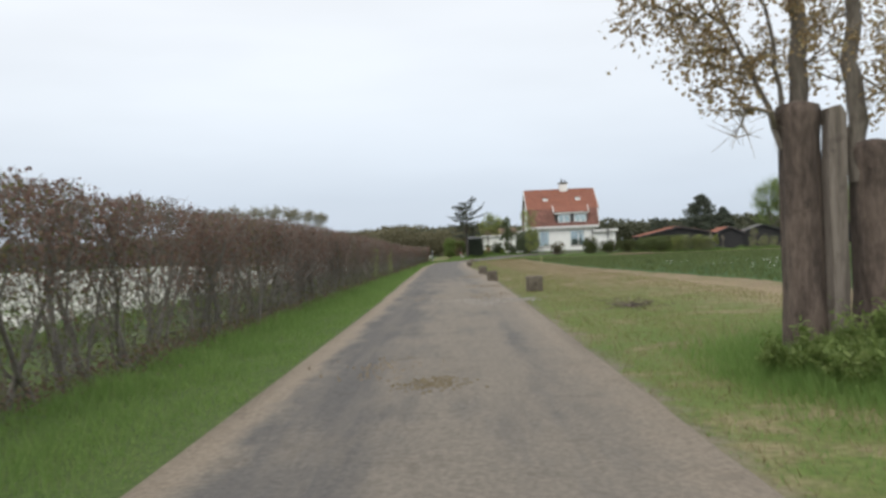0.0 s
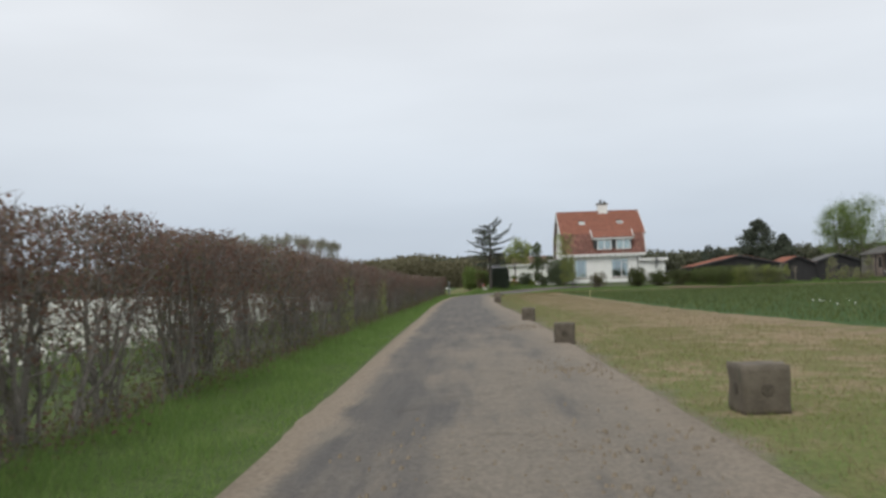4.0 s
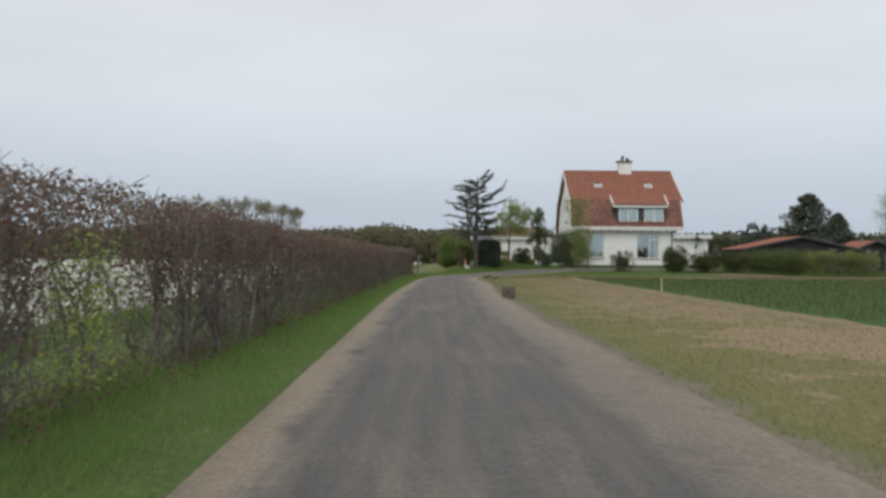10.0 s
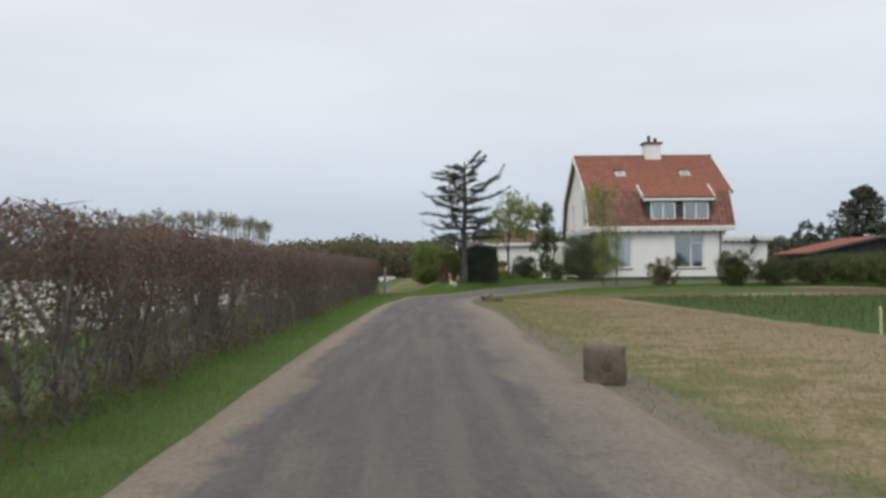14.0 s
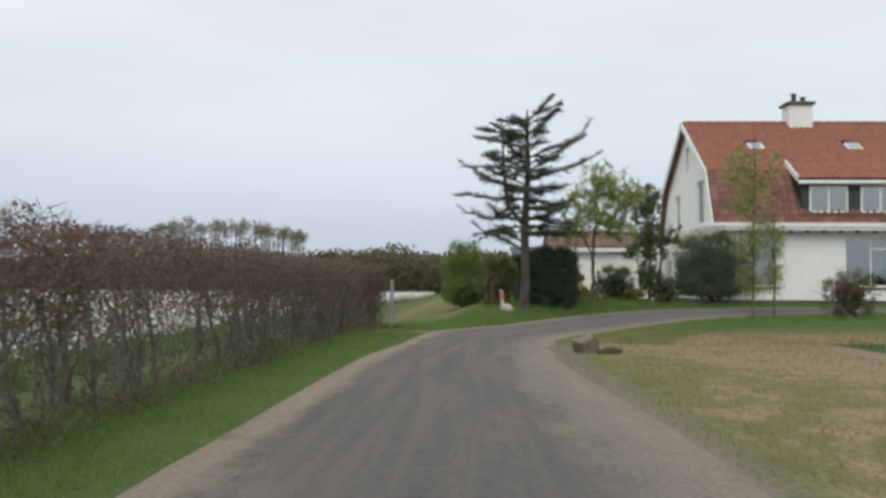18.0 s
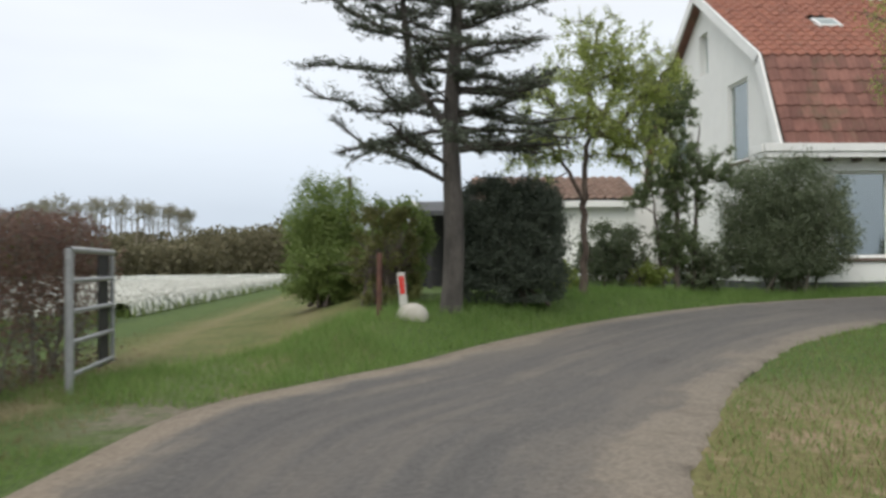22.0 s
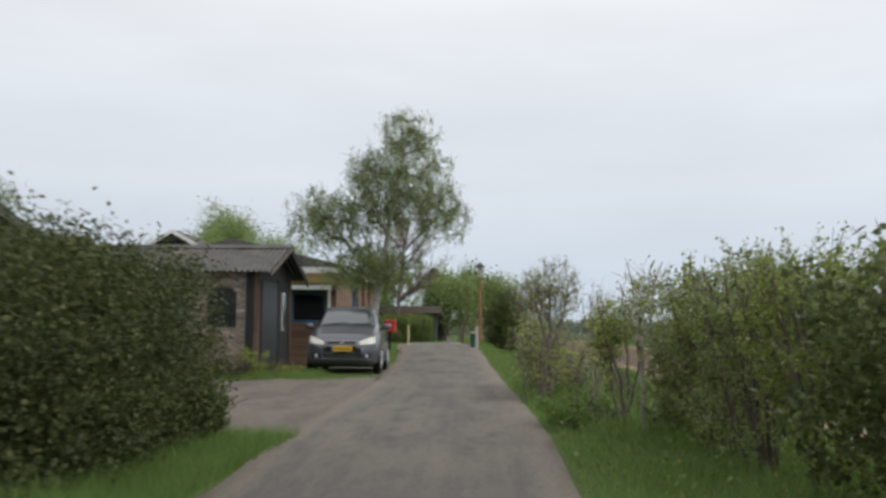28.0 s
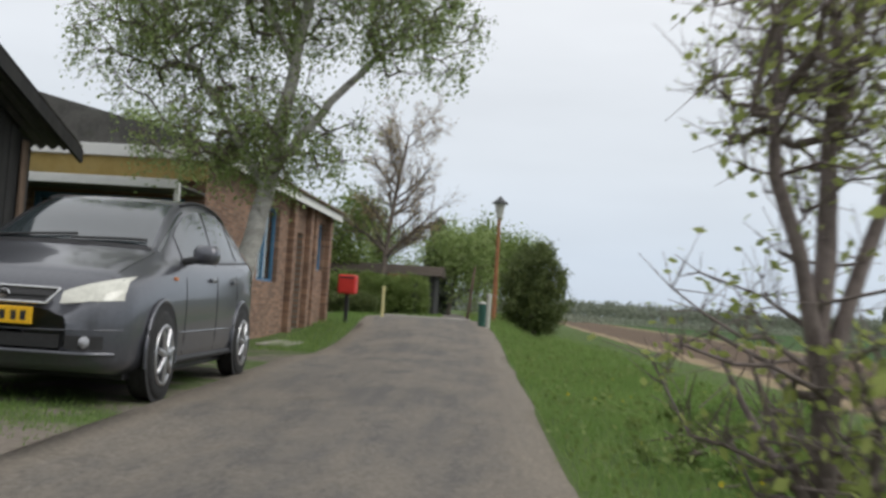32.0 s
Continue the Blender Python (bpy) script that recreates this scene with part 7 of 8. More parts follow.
def corrugated(x0, z0, x1, z1, y0, y1, pitch=0.15, amp=0.028):
    """A corrugated roof sheet whose waves run from (x0, z0) to (x1, z1), ranged along y."""
    ys = np.arange(y0, y1 + 1e-6, pitch / 6)
    d = np.array([x1 - x0, z1 - z0])
    d /= np.linalg.norm(d)
    nrm = np.array([-d[1], d[0]]) * (1 if d[0] > 0 else -1)
    v = []
    for y in ys:
        a = amp * math.cos(2 * math.pi * (y - y0) / pitch)
        for t in (0, 1):
            for off in (a, a - 0.012):
                v.append((x0 + (x1 - x0) * t + nrm[0] * off, y, z0 + (z1 - z0) * t + nrm[1] * off))
    n = len(ys)
    f = []
    for i in range(n - 1):
        p, q = 4 * i, 4 * i + 4
        f += [(p, q, q + 2, p + 2), (p + 1, p + 3, q + 3, q + 1), (p, p + 1, q + 1, q), (p + 2, q + 2, q + 3, p + 3)]
    return v, f


def car_shed():
    s = thing("tarred_shed", (0, 0, 0), "old shed of pale brick and tarred boards under corrugated sheets", "shed")
    X0, X1, Y0, Y1, ZE, ZR, XR = 41.0, 44.7, 112.05, 117.6, 2.62, 3.32, 42.85
    fw = part("front_wall", turned(wall_with_openings(Y0 + 0.36, Y1, 0.0, ZE, X0 + 0.03, X0 + 0.2, [(112.68, 113.42, 1.22, 2.26)])), M_MORTAR, s, "wall of pale reused brick")
    # arched window in the brick wall
    arc = [(112.68, 1.22), (113.42, 1.22)] + [(113.05 + 0.37 * math.cos(a), 2.02 + 0.24 * math.sin(a)) for a in np.linspace(0, math.pi, 15)]
    w = part("arched_window", prism(arc, X0 + 0.04, X0 + 0.09, "x"), M_DARKFRAME, s, "dark arched window")
    for sgn in (-1, 1):
        rim = [(113.05 + sgn * 0.37 * math.cos(a), 2.02 + 0.24 * math.sin(a)) for a in np.linspace(0, math.pi / 2, 9)]
        part("arch_spandrel", prism(rim + [(113.05 + sgn * 0.37, 2.26)], X0 + 0.03, X0 + 0.2, "x"), M_MORTAR, fw)
    for y in (112.9, 113.05, 113.2):
        part("glazing_bar", box(X0 + 0.025, X0 + 0.045, y - 0.012, y + 0.012, 1.27, 2.2, 0.003), M_BLACKWOOD, w)
    for z in (1.55, 1.85):
        part("glazing_bar", box(X0 + 0.022, X0 + 0.042, 112.7, 113.4, z - 0.012, z + 0.012, 0.003), M_BLACKWOOD, w)
    part("corner_post", box(X0 - 0.015, X0 + 0.1, Y0 + 0.03, Y0 + 0.17, 0, ZE, 0.012), M_OLDWOOD, s, "brown corner post")
    part("corner_board", box(X0, X0 + 0.14, Y0 + 0.17, Y0 + 0.38, 0, ZE, 0.008), M_BLACKWOOD, s, "black corner board")
    part("corner_board", box(X0 + 0.0, X0 + 0.1, 114.0, 114.12, 0, ZE, 0.008), M_BLACKWOOD, s)
    # tarred boards of the gable towards the lane
    k = 0
    x = X0 + 0.11
    while x < X1 - 0.05:
        wd = 0.155
        zt = ZE + (ZR - ZE) * (1 - abs(x + wd / 2 - XR) / 1.85)
        part("gable_board", box(x, x + wd - 0.008, Y0 + 0.06 + 0.008 * (k % 2), Y0 + 0.1, 0.05, zt - 0.06, 0.004), M_BLACKWOOD, s)
        x, k = x + wd, k + 1
    td = part("shed_door", box(X0 + 0.24, X0 + 1.85, Y0 + 0.015, Y0 + 0.055, 0.04, 2.42, 0.01), M_TARDOOR, s, "smooth tarred door with a dull sheen")
    part("door_batten", box(X0 + 1.87, X0 + 1.97, Y0 + 0.0, Y0 + 0.055, 0.04, 2.5, 0.01), M_BLACKWOOD, td)
    part("corner_post", box(X1 - 0.28, X1 - 0.16, Y0 + 0.01, Y0 + 0.055, 0, ZE - 0.05, 0.012), M_OLDWOOD, s)
    # White backing paints the pale reflection behind the glass.
    dw = part("side_pane", box(43.55, 43.85, Y0 + 0.03, Y0 + 0.06, 1.15, 2.2, 0.005), M_TRIM, s, "narrow pane backed white to paint a pale reflection")
    part("pane", box(43.58, 43.82, Y0 + 0.022, Y0 + 0.03, 1.18, 2.17, 0.001), M_GLASS, dw)
    part("back_wall", join(box(X1 - 0.1, X1, Y0 + 0.1, Y1, 0, ZE), box(X0 + 0.2, X1 - 0.1, Y1 - 0.1, Y1, 0, ZE)), M_BLACKWOOD, s)
    r = part("roof", np_list(corrugated(X0 - 0.35, ZE + 0.0, XR, ZR + 0.1, Y0 - 0.35, Y1 + 0.2)), M_CORR, s, "grey corrugated roof sheets")
    part("roof_slope", np_list(corrugated(X1 + 0.4, ZE - 0.02, XR, ZR + 0.1, Y0 - 0.35, Y1 + 0.2)), M_CORR, r)
    part("ridge_cap", prism([(XR - 0.22, ZR + 0.06), (XR, ZR + 0.17), (XR + 0.22, ZR + 0.06), (XR, ZR + 0.14)], Y0 - 0.38, Y1 + 0.2, "y"), M_CORR, r)
    part("barge_board", prism([(X0 - 0.35, ZE - 0.02), (XR, ZR + 0.07), (XR, ZR - 0.02), (X0 - 0.35, ZE - 0.1)], Y0 - 0.37, Y0 - 0.33, "y"), M_SPLIT, r, "pale weathered barge board")
    part("barge_board", prism([(X1 + 0.4, ZE - 0.04), (XR, ZR + 0.07), (XR, ZR - 0.1), (X1 + 0.4, ZE - 0.2)], Y0 - 0.37, Y0 - 0.33, "y"), M_BLACKWOOD, r)
    return fw, X0, Y0, ZE


def np_list(g):
    return np.asarray(g[0], float), [tuple(q) for q in g[1]]


SHED = car_shed()


def field_shed(at, half, ze, zr, long, roof_m, label, name="timber_shed"):
    """A black boarded shed, its gable towards the lane."""
    x, y = at
    s = thing(name, (x, y, 0.0), label, "shed", "row of black sheds")
    part("side_wall", box(-half, -half + 0.08, 0.1, long, 0, ze), M_BLACKWOOD, s)
    part("side_wall", box(half - 0.08, half, 0.1, long, 0, ze), M_BLACKWOOD, s)
    part("back_wall", box(-half + 0.08, half - 0.08, long - 0.08, long, 0, ze), M_BLACKWOOD, s)
    n = int(half * 2 / 0.24)
    for k in range(n):
        a = -half + k * 2 * half / n
        b = a + 2 * half / n
        zt = ze + (zr - ze) * (1 - abs((a + b) / 2) / half)
        part("gable_board", box(a + 0.004, b - 0.004, 0.0 + 0.01 * (k % 2), 0.06, 0, zt - 0.05, 0.004), M_BLACKWOOD, s)
    d = part("door", box(-0.55, 0.55, -0.03, 0.0, 0.03, 1.95, 0.008), M_BLACKWOOD, s, "double plank door")
    part("handle", box(0.3, 0.36, -0.06, -0.03, 0.95, 1.1), M_IRON, d)
    for sx in (-1, 1):
        r = part("roof_slope", prism([(sx * (half + 0.25), ze - 0.08), (0, zr + 0.02), (0, zr + 0.1), (sx * (half + 0.25), ze)], -0.3, long + 0.2, "y"), M_RAFTER if roof_m is M_TILE else roof_m, s)
        if roof_m is M_TILE:
            m = Matrix(((0, -sx * half / math.hypot(half, zr - ze), 0, 0), (1, 0, 0, 0), (0, (zr - ze) / math.hypot(half, zr - ze), 1, 0), (0, 0, 0, 1)))
            geos, ln = [], math.hypot(half + 0.25, zr - ze + 0.1)
            tv, tf = pantile()
            for i in range(int(ln / 0.33)):
                for j in range(int((long + 0.5) / 0.25)):
                    u = i * 0.33
                    px = sx * (half + 0.25) * (1 - u / ln)
                    pz = ze + (zr + 0.1 - ze) * u / ln
                    v = np.array(tv)
                    w = np.stack([px - sx * v[:, 1] * (half + 0.25) / ln, -0.3 + j * 0.25 + (v[:, 0] if sx < 0 else 0.25 - v[:, 0]), pz + v[:, 1] * (zr + 0.1 - ze) / ln + v[:, 2]], 1)
                    geos.append((w, tf))
            tagged(part("roof_tiles", join(*geos), roof_m, r), "rows of red pantiles", kind="stuff")
        part("barge_board", prism([(sx * (half + 0.25), ze - 0.12), (0, zr - 0.02), (0, zr + 0.1), (sx * (half + 0.25), ze)], -0.34, -0.3, "y"), M_TRIM if name == "white_trimmed_house" else M_PLINTH, s)
    return s


field_shed((26.7, 112.3), 4.4, 1.95, 2.85, 5.0, M_TILE, "black timber shed with a low red pantiled roof")
field_shed((32.8, 113.2), 1.7, 1.9, 2.6, 4.0, M_TILE, "narrow black timber shed with red pantiles")
field_shed((37.2, 114.2), 2.4, 2.0, 2.75, 3.0, M_CORR, "black timber shed under grey corrugated sheets")
field_shed((47.2, 116.5), 1.45, 3.4, 4.25, 2.0, M_CORR, "small gabled shed with white trim behind the brick one", "white_trimmed_house").matrix_basis = pose(47.2, 116.5, 0, 0, 0, -90)


def bungalow():
    b = thing("bungalow", (0, 0, 0), "low brick bungalow with ochre fascia and white-edged pitched roof", "house")
    X0, X1, Y0, Y1, Z = 49.4, 59.6, 111.6, 118.5, 3.2
    holes = [(52.8, 54.4, 1.25, 2.85), (58.35, 59.2, 1.7, 2.95), (55.75, 56.65, 0.2, 2.5)]
    part("front_wall", wall_with_openings(X0, X1, 0.0, Z, Y0, Y0 + 0.25, holes), M_BUNGALOW, b)
    part("end_wall", box(X1 - 0.25, X1, Y0 + 0.25, Y1, 0, Z), M_BUNGALOW, b)
    part("near_wall", turned(wall_with_openings(Y0 + 0.25, Y1, 0, Z, X0, X0 + 0.25, [(111.95, 114.6, 1.42, 2.48)])), M_BUNGALOW, b)
    part("back_wall", box(X0 + 0.25, X1 - 0.25, Y1 - 0.25, Y1, 0, Z), M_BUNGALOW, b)
    part("room", box(X0 + 1.8, X0 + 1.9, Y0 + 0.3, Y1 - 0.3, 0, Z), M_ROOM, b)
    window(b, 52.8, 54.4, 1.25, 2.85, Y0 + 0.1, mullions=(53.6,), frame_m=M_BLUE)
    window(b, 58.35, 59.2, 1.7, 2.95, Y0 + 0.1, frame_m=M_BLUE)
    d = part("front_door", box(55.75, 56.65, Y0 + 0.12, Y0 + 0.18, 0.2, 2.5, 0.006), M_OLDWOOD, b, "dark wooden front door")
    part("handle", box(55.83, 55.87, Y0 + 0.08, Y0 + 0.12, 1.15, 1.3), M_ZINC, d)
    for x in (55.2, 56.9, 57.5, 59.27):
        part("pilaster", box(x, x + 0.3, Y0 - 0.14, Y0 - 0.003, 0, Z, 0.01), M_BUNGALOW, b, "brick pier")
    # blue-framed garden front facing along the lane
    f = part("garden_window", turned(box(111.95, 112.05, X0 + 0.05, X0 + 0.14, 1.42, 2.48)), M_BLUE, b, "blue framed window under the canopy")
    for y0, y1, z0, z1 in ((113.08, 113.22, 1.52, 2.38), (114.5, 114.6, 1.42, 2.48), (112.05, 114.5, 2.38, 2.48), (112.05, 114.5, 1.42, 1.52), (113.72, 113.82, 1.52, 2.38), (113.22, 113.72, 2.08, 2.14)):
        part("window_rail", turned(box(y0, y1, X0 + 0.05, X0 + 0.14, z0, z1)), M_BLUE, f)
    part("pane", turned(box(112.03, 114.52, X0 + 0.09, X0 + 0.096, 1.5, 2.4, 0.001)), M_GLASS, f)
    # roof: low pitch with ochre board and white edges
    part("ochre_fascia", box(X0 - 0.32, X0 - 0.26, Y0 - 0.1, Y1 + 0.3, 2.76, 3.1), M_YELLOW, b, "ochre fascia board at the near end")
    part("white_edge", box(X0 - 0.36, X0 - 0.24, Y0 - 0.2, Y1 + 0.3, 3.1, 3.3), M_TRIM, b)
    part("roof", prism([(Y0 - 0.26, 3.22), (Y0 - 0.26, 3.38), (115.2, 4.3), (Y1 + 0.5, 3.3), (Y1 + 0.5, 3.12)], X0 - 0.24, X1 + 0.35, "x"), M_CORR, b)
    part("front_fascia", box(X0 - 0.2, X1 + 0.38, Y0 - 0.31, Y0 - 0.265, 3.12, 3.3), M_TRIM, b, "white fascia along the eaves")
    part("gutter", tubes([(X0 - 0.2, Y0 - 0.34, 3.34, X1 + 0.4, Y0 - 0.34, 3.34, 0.05, 0.05)], 8), M_OLDWOOD, b)
    c = part("canopy", join(box(48.1, X0, 111.6, 115.0, 2.55, 2.59)), M_CORR, b, "flat canopy with a white front edge")
    part("canopy_edge", box(48.04, 48.1, 111.55, 115.0, 2.5, 2.64), M_TRIM, c)
    for y in (111.62, 114.9):
        part("canopy_post", box(48.12, 48.2, y - 0.04, y + 0.04, 0, 2.55), M_TRIM, c)
    for k in range(16):
        x = 51.5 + 0.62 * k
        part("paving_slab", box(x, x + 0.6, 110.55, 111.15, -0.02, 0.05 + 0.006 * (k % 3), 0.008), M_PAVE, b)


bungalow()


# ---- parked car ----
def parked_car():
    c = thing("parked_car", (40.3, 109.85, float(terr(42.0, 109.6))), "dark grey compact family car parked on the verge", "car", rz=3.5)
    c.scale = (1.0, 0.97, 1.09)
    paint = plain("dark grey metallic paint", (0.085, 0.088, 0.102), (0.1, 0.104, 0.12), 30, 0.36, 0.0, metal=0.55, spec=0.6)
    paint.node_tree.nodes["Principled BSDF"].inputs["Coat Weight"].default_value = 0.8
    paint.node_tree.nodes["Principled BSDF"].inputs["Coat Roughness"].default_value = 0.08
    trim = plain("black plastic trim", (0.014, 0.014, 0.015), (0.026, 0.026, 0.027), 30, 0.6, 0.1)
    rubber = plain("tyre rubber", (0.012, 0.012, 0.012), (0.024, 0.024, 0.024), 30, 0.85, 0.2)
    alloy = plain("alloy wheel", (0.45, 0.45, 0.46), (0.55, 0.55, 0.56), 20, 0.3, 0.0, metal=0.9)
    lens = plain("headlamp lens", (0.5, 0.5, 0.44), (0.62, 0.62, 0.55), 10, 0.1, 0.0, spec=0.8)
    amber = plain("amber lamp", (0.55, 0.16, 0.03), (0.6, 0.2, 0.04), 10, 0.3, 0.0)
    yellow = plain("yellow plate", (0.75, 0.42, 0.01), (0.8, 0.47, 0.02), 10, 0.45, 0.0)
    chrome = plain("chrome", (0.6, 0.6, 0.6), (0.7, 0.7, 0.7), 10, 0.15, 0.0, metal=1.0)
    # stations along the length: x, half width, belt height, top height, half width of the top, height of the foot
    st = np.array([(0.0, 0.50, 0.58, 0.63, 0.40, 0.34), (0.03, 0.66, 0.66, 0.71, 0.54, 0.27), (0.1, 0.78, 0.72, 0.785, 0.63, 0.23), (0.24, 0.865, 0.79, 0.865, 0.69, 0.21), (0.5, 0.9, 0.865, 0.95, 0.73, 0.2), (0.8, 0.91, 0.925, 1.015, 0.745, 0.2), (1.05, 0.915, 0.96, 1.07, 0.745, 0.2),
                   (1.3, 0.915, 0.98, 1.2, 0.715, 0.2), (1.6, 0.915, 0.995, 1.36, 0.67, 0.2), (1.9, 0.915, 1.005, 1.485, 0.635, 0.2), (2.2, 0.915, 1.015, 1.55, 0.62, 0.2), (2.6, 0.915, 1.025, 1.585, 0.615, 0.2), (3.1, 0.915, 1.045, 1.575, 0.605, 0.2), (3.6, 0.905, 1.065, 1.525, 0.585, 0.2),
                   (3.95, 0.89, 1.08, 1.45, 0.56, 0.22), (4.13, 0.865, 1.07, 1.3, 0.58, 0.25), (4.25, 0.82, 1.0, 1.08, 0.6, 0.3), (4.33, 0.7, 0.82, 0.88, 0.55, 0.36)])
    xs = np.unique(np.concatenate([np.linspace(0, 0.3, 10), np.linspace(0.3, 3.9, 37), np.linspace(3.9, 4.33, 10)]))
    cols = [np.interp(xs, st[:, 0], st[:, k]) for k in range(1, 6)]
    for q in cols:      # soften the kinks between stations
        q[2:-2] = (q[:-4] + 2 * q[1:-3] + 3 * q[2:-2] + 2 * q[3:-1] + q[4:]) / 9
    rows = []
    for x, w, zb, zt, wt, zf in zip(xs, *cols):
        low = 0.5 * (zf + zb)
        half = [(w * 0.88, zf), (w * 0.965, zf + 0.05), (w * 0.99, zf + 0.35 * (low - zf)), (w, low), (w * 0.995, low + 0.45 * (zb - low)), (w * 0.975, low + 0.85 * (zb - low)), (w * 0.945, zb)]
        half += [(wt + (w * 0.93 - wt) * (1 - k) ** 0.85, zb + (zt - 0.035 - zb) * k) for k in (0.15, 0.4, 0.65, 0.88)]
        half += [(wt * 0.965, zt - 0.022), (wt * 0.8, zt - 0.009), (wt * 0.45, zt - 0.002), (0.0, zt)]
        rows.append([(x, y, z) for y, z in half] + [(x, -y, z) for y, z in half[-2::-1]])
    k = len(rows[0])
    v = [p for r in rows for p in r]
    f = [(i * k + j, (i + 1) * k + j, (i + 1) * k + j + 1, i * k + j + 1) for i in range(len(rows) - 1) for j in range(k - 1)]
    f += [tuple(range(k))[::-1], tuple(range((len(rows) - 1) * k, len(rows) * k))]
    f += [(i * k, i * k + k - 1, (i + 1) * k + k - 1, (i + 1) * k) for i in range(len(rows) - 1)]
    part("body", (v, f), paint, c, smooth=True)
    tree_of = BVHTree.FromPolygons([Vector(p) for p in v], f)

    def on(origin, way, off):
        """The place where a ray meets the body, lifted off its skin."""
        hit, nrm, _, _ = tree_of.ray_cast(Vector(origin), Vector(way))
        if hit is None:
            return tuple(origin)
        way = Vector(way)
        return tuple(hit + (nrm if nrm.dot(way) < 0 else -nrm) * off)

    def front(y, z, off=0.006):
        return on((-1.0, y, z), (1, 0, 0), off)

    def flank(x, side, z, off=0.006):
        return on((x, side * 2.0, z), (0, -side, 0), off)

    def sheet(name, rows_of, mat, label=""):
        n = len(rows_of[0])
        g = [p for r in rows_of for p in r]
        return part(name, (g, [(n * i + j, n * i + j + 1, n * i + n + j + 1, n * i + n + j) for i in range(len(rows_of) - 1) for j in range(n - 1)]), mat, c, label, smooth=True)

    def line(name, pts, r, mat, owner):
        return part(name, pipe([(*q, r) for q in pts], 6), mat, owner)

    top_at = lambda x: float(np.interp(x, st[:, 0], st[:, 3]))
    belt_at = lambda x: float(np.interp(x, st[:, 0], st[:, 2]))
    wide_at = lambda x: float(np.interp(x, st[:, 0], st[:, 4]))
    sheet("windscreen", [[on((x, t * (wide_at(x) + 0.02), 3.0), (0, 0, -1), 0.007) for t in np.linspace(-1, 1, 13)] for x in np.linspace(1.12, 1.96, 9)], DARKGLASS, "windscreen reflecting sky and leaves")
    sheet("rear_window", [[on((6.0, t * 0.55, z), (-1, 0, 0), 0.007) for t in np.linspace(-1, 1, 7)] for z in np.linspace(1.12, 1.4, 4)], DARKGLASS)
    for side in (-1, 1):
        for name, a, b in (("front_side_glass", 1.5, 2.42), ("rear_side_glass", 2.5, 3.3), ("quarter_glass", 3.37, 3.86)):
            rows_of = []
            for x in np.linspace(a, b, 8):
                lo, hi = belt_at(x) + 0.035, top_at(x) - 0.1
                hi = max(hi - 0.25 * max(0, x - 3.6), lo + 0.02)
                rows_of.append([flank(x, side, lo + (hi - lo) * t) for t in np.linspace(0, 1, 6)])
            sheet(name, rows_of, DARKGLASS, "side window reflecting the sky")
        for x0, x1 in ((1.46, 1.46), (2.46, 2.46), (3.33, 3.2)):
            line("door_seam", [flank(x0 + (x1 - x0) * t, side, 0.3 + (belt_at(x0) - 0.3) * t, 0.0015) for t in np.linspace(0, 1, 7)], 0.0035, trim, c)
        line("belt_strip", [flank(x, side, belt_at(x) + 0.015, 0.004) for x in np.linspace(1.45, 3.9, 16)], 0.008, trim, c)
        line("side_strip", [flank(x, side, 0.47, 0.004) for x in np.linspace(1.3, 3.15, 12)], 0.008, paint, c)
        line("sill", [flank(x, side, 0.26, 0.0) for x in np.linspace(1.25, 3.15, 10)], 0.03, trim, c)
        m = part("wing_mirror", moved(box(-0.06, 0.1, -0.11, 0.11, -0.075, 0.075, 0.04), pose(1.52, side * 1.03, 1.075, 0, 0, side * 8)), paint, c, smooth=True)
        part("mirror_foot", moved(box(-0.05, 0.05, -0.09, 0.09, -0.025, 0.03, 0.015), pose(1.52, side * 0.9, 1.02, side * 12, 0, 0)), trim, m)
        for x in (2.27, 3.08):
            part("door_handle", moved(box(-0.09, 0.09, -0.015, 0.015, -0.016, 0.016, 0.008), pose(*flank(x, side, 0.885, 0.014))), paint, c)
        part("side_lamp", moved(box(-0.035, 0.035, -0.008, 0.008, -0.012, 0.012, 0.004), pose(*flank(1.16, side, 0.87, 0.004))), amber, c)
        sheet("headlight", [[front(side * (0.44 + 0.385 * u), (0.655 + 0.04 * u) + (0.075 + 0.085 * u ** 0.8) * t, 0.009) for t in np.linspace(0, 1, 5)] for u in np.linspace(0, 1, 12)], lens, "clear swept-back headlight")
        sheet("fog_recess", [[front(side * (0.5 + 0.24 * u), 0.375 + 0.085 * t, 0.006) for t in np.linspace(0, 1, 4)] for u in np.linspace(0, 1, 5)], trim)
        part("fog_lamp", moved(lathe([(0.04, 0), (0.036, 0.012), (0.01, 0.016)], 12), pose(*front(side * 0.63, 0.42, 0.008), 0, -80, 0)), alloy, c)
        sheet("tail_light", [[on((3.0, side * (0.2 + 0.02 * u), 0.9 + 0.3 * t), (1.0, side * (0.5 + 0.1 * u), 0), -0.008) for t in np.linspace(0, 1, 5)] for u in np.linspace(0, 1, 3)], amber)
        for x in (0.86, 3.5):
            # Flat dark disc on the flank stands in for the hollow's shade.
            part("wheel_well_shade", moved(lathe([(0.37, -0.004), (0.37, 0.004)], 28), pose(x, side * 0.918, 0.335, 90, 0, 0)), rubber, c)
            arch = [(x + 0.375 * math.cos(a), side * 0.916, 0.335 + 0.375 * math.sin(a)) for a in np.linspace(-0.25, math.pi + 0.25, 20)]
            line("wheel_arch", arch, 0.016, paint, c)
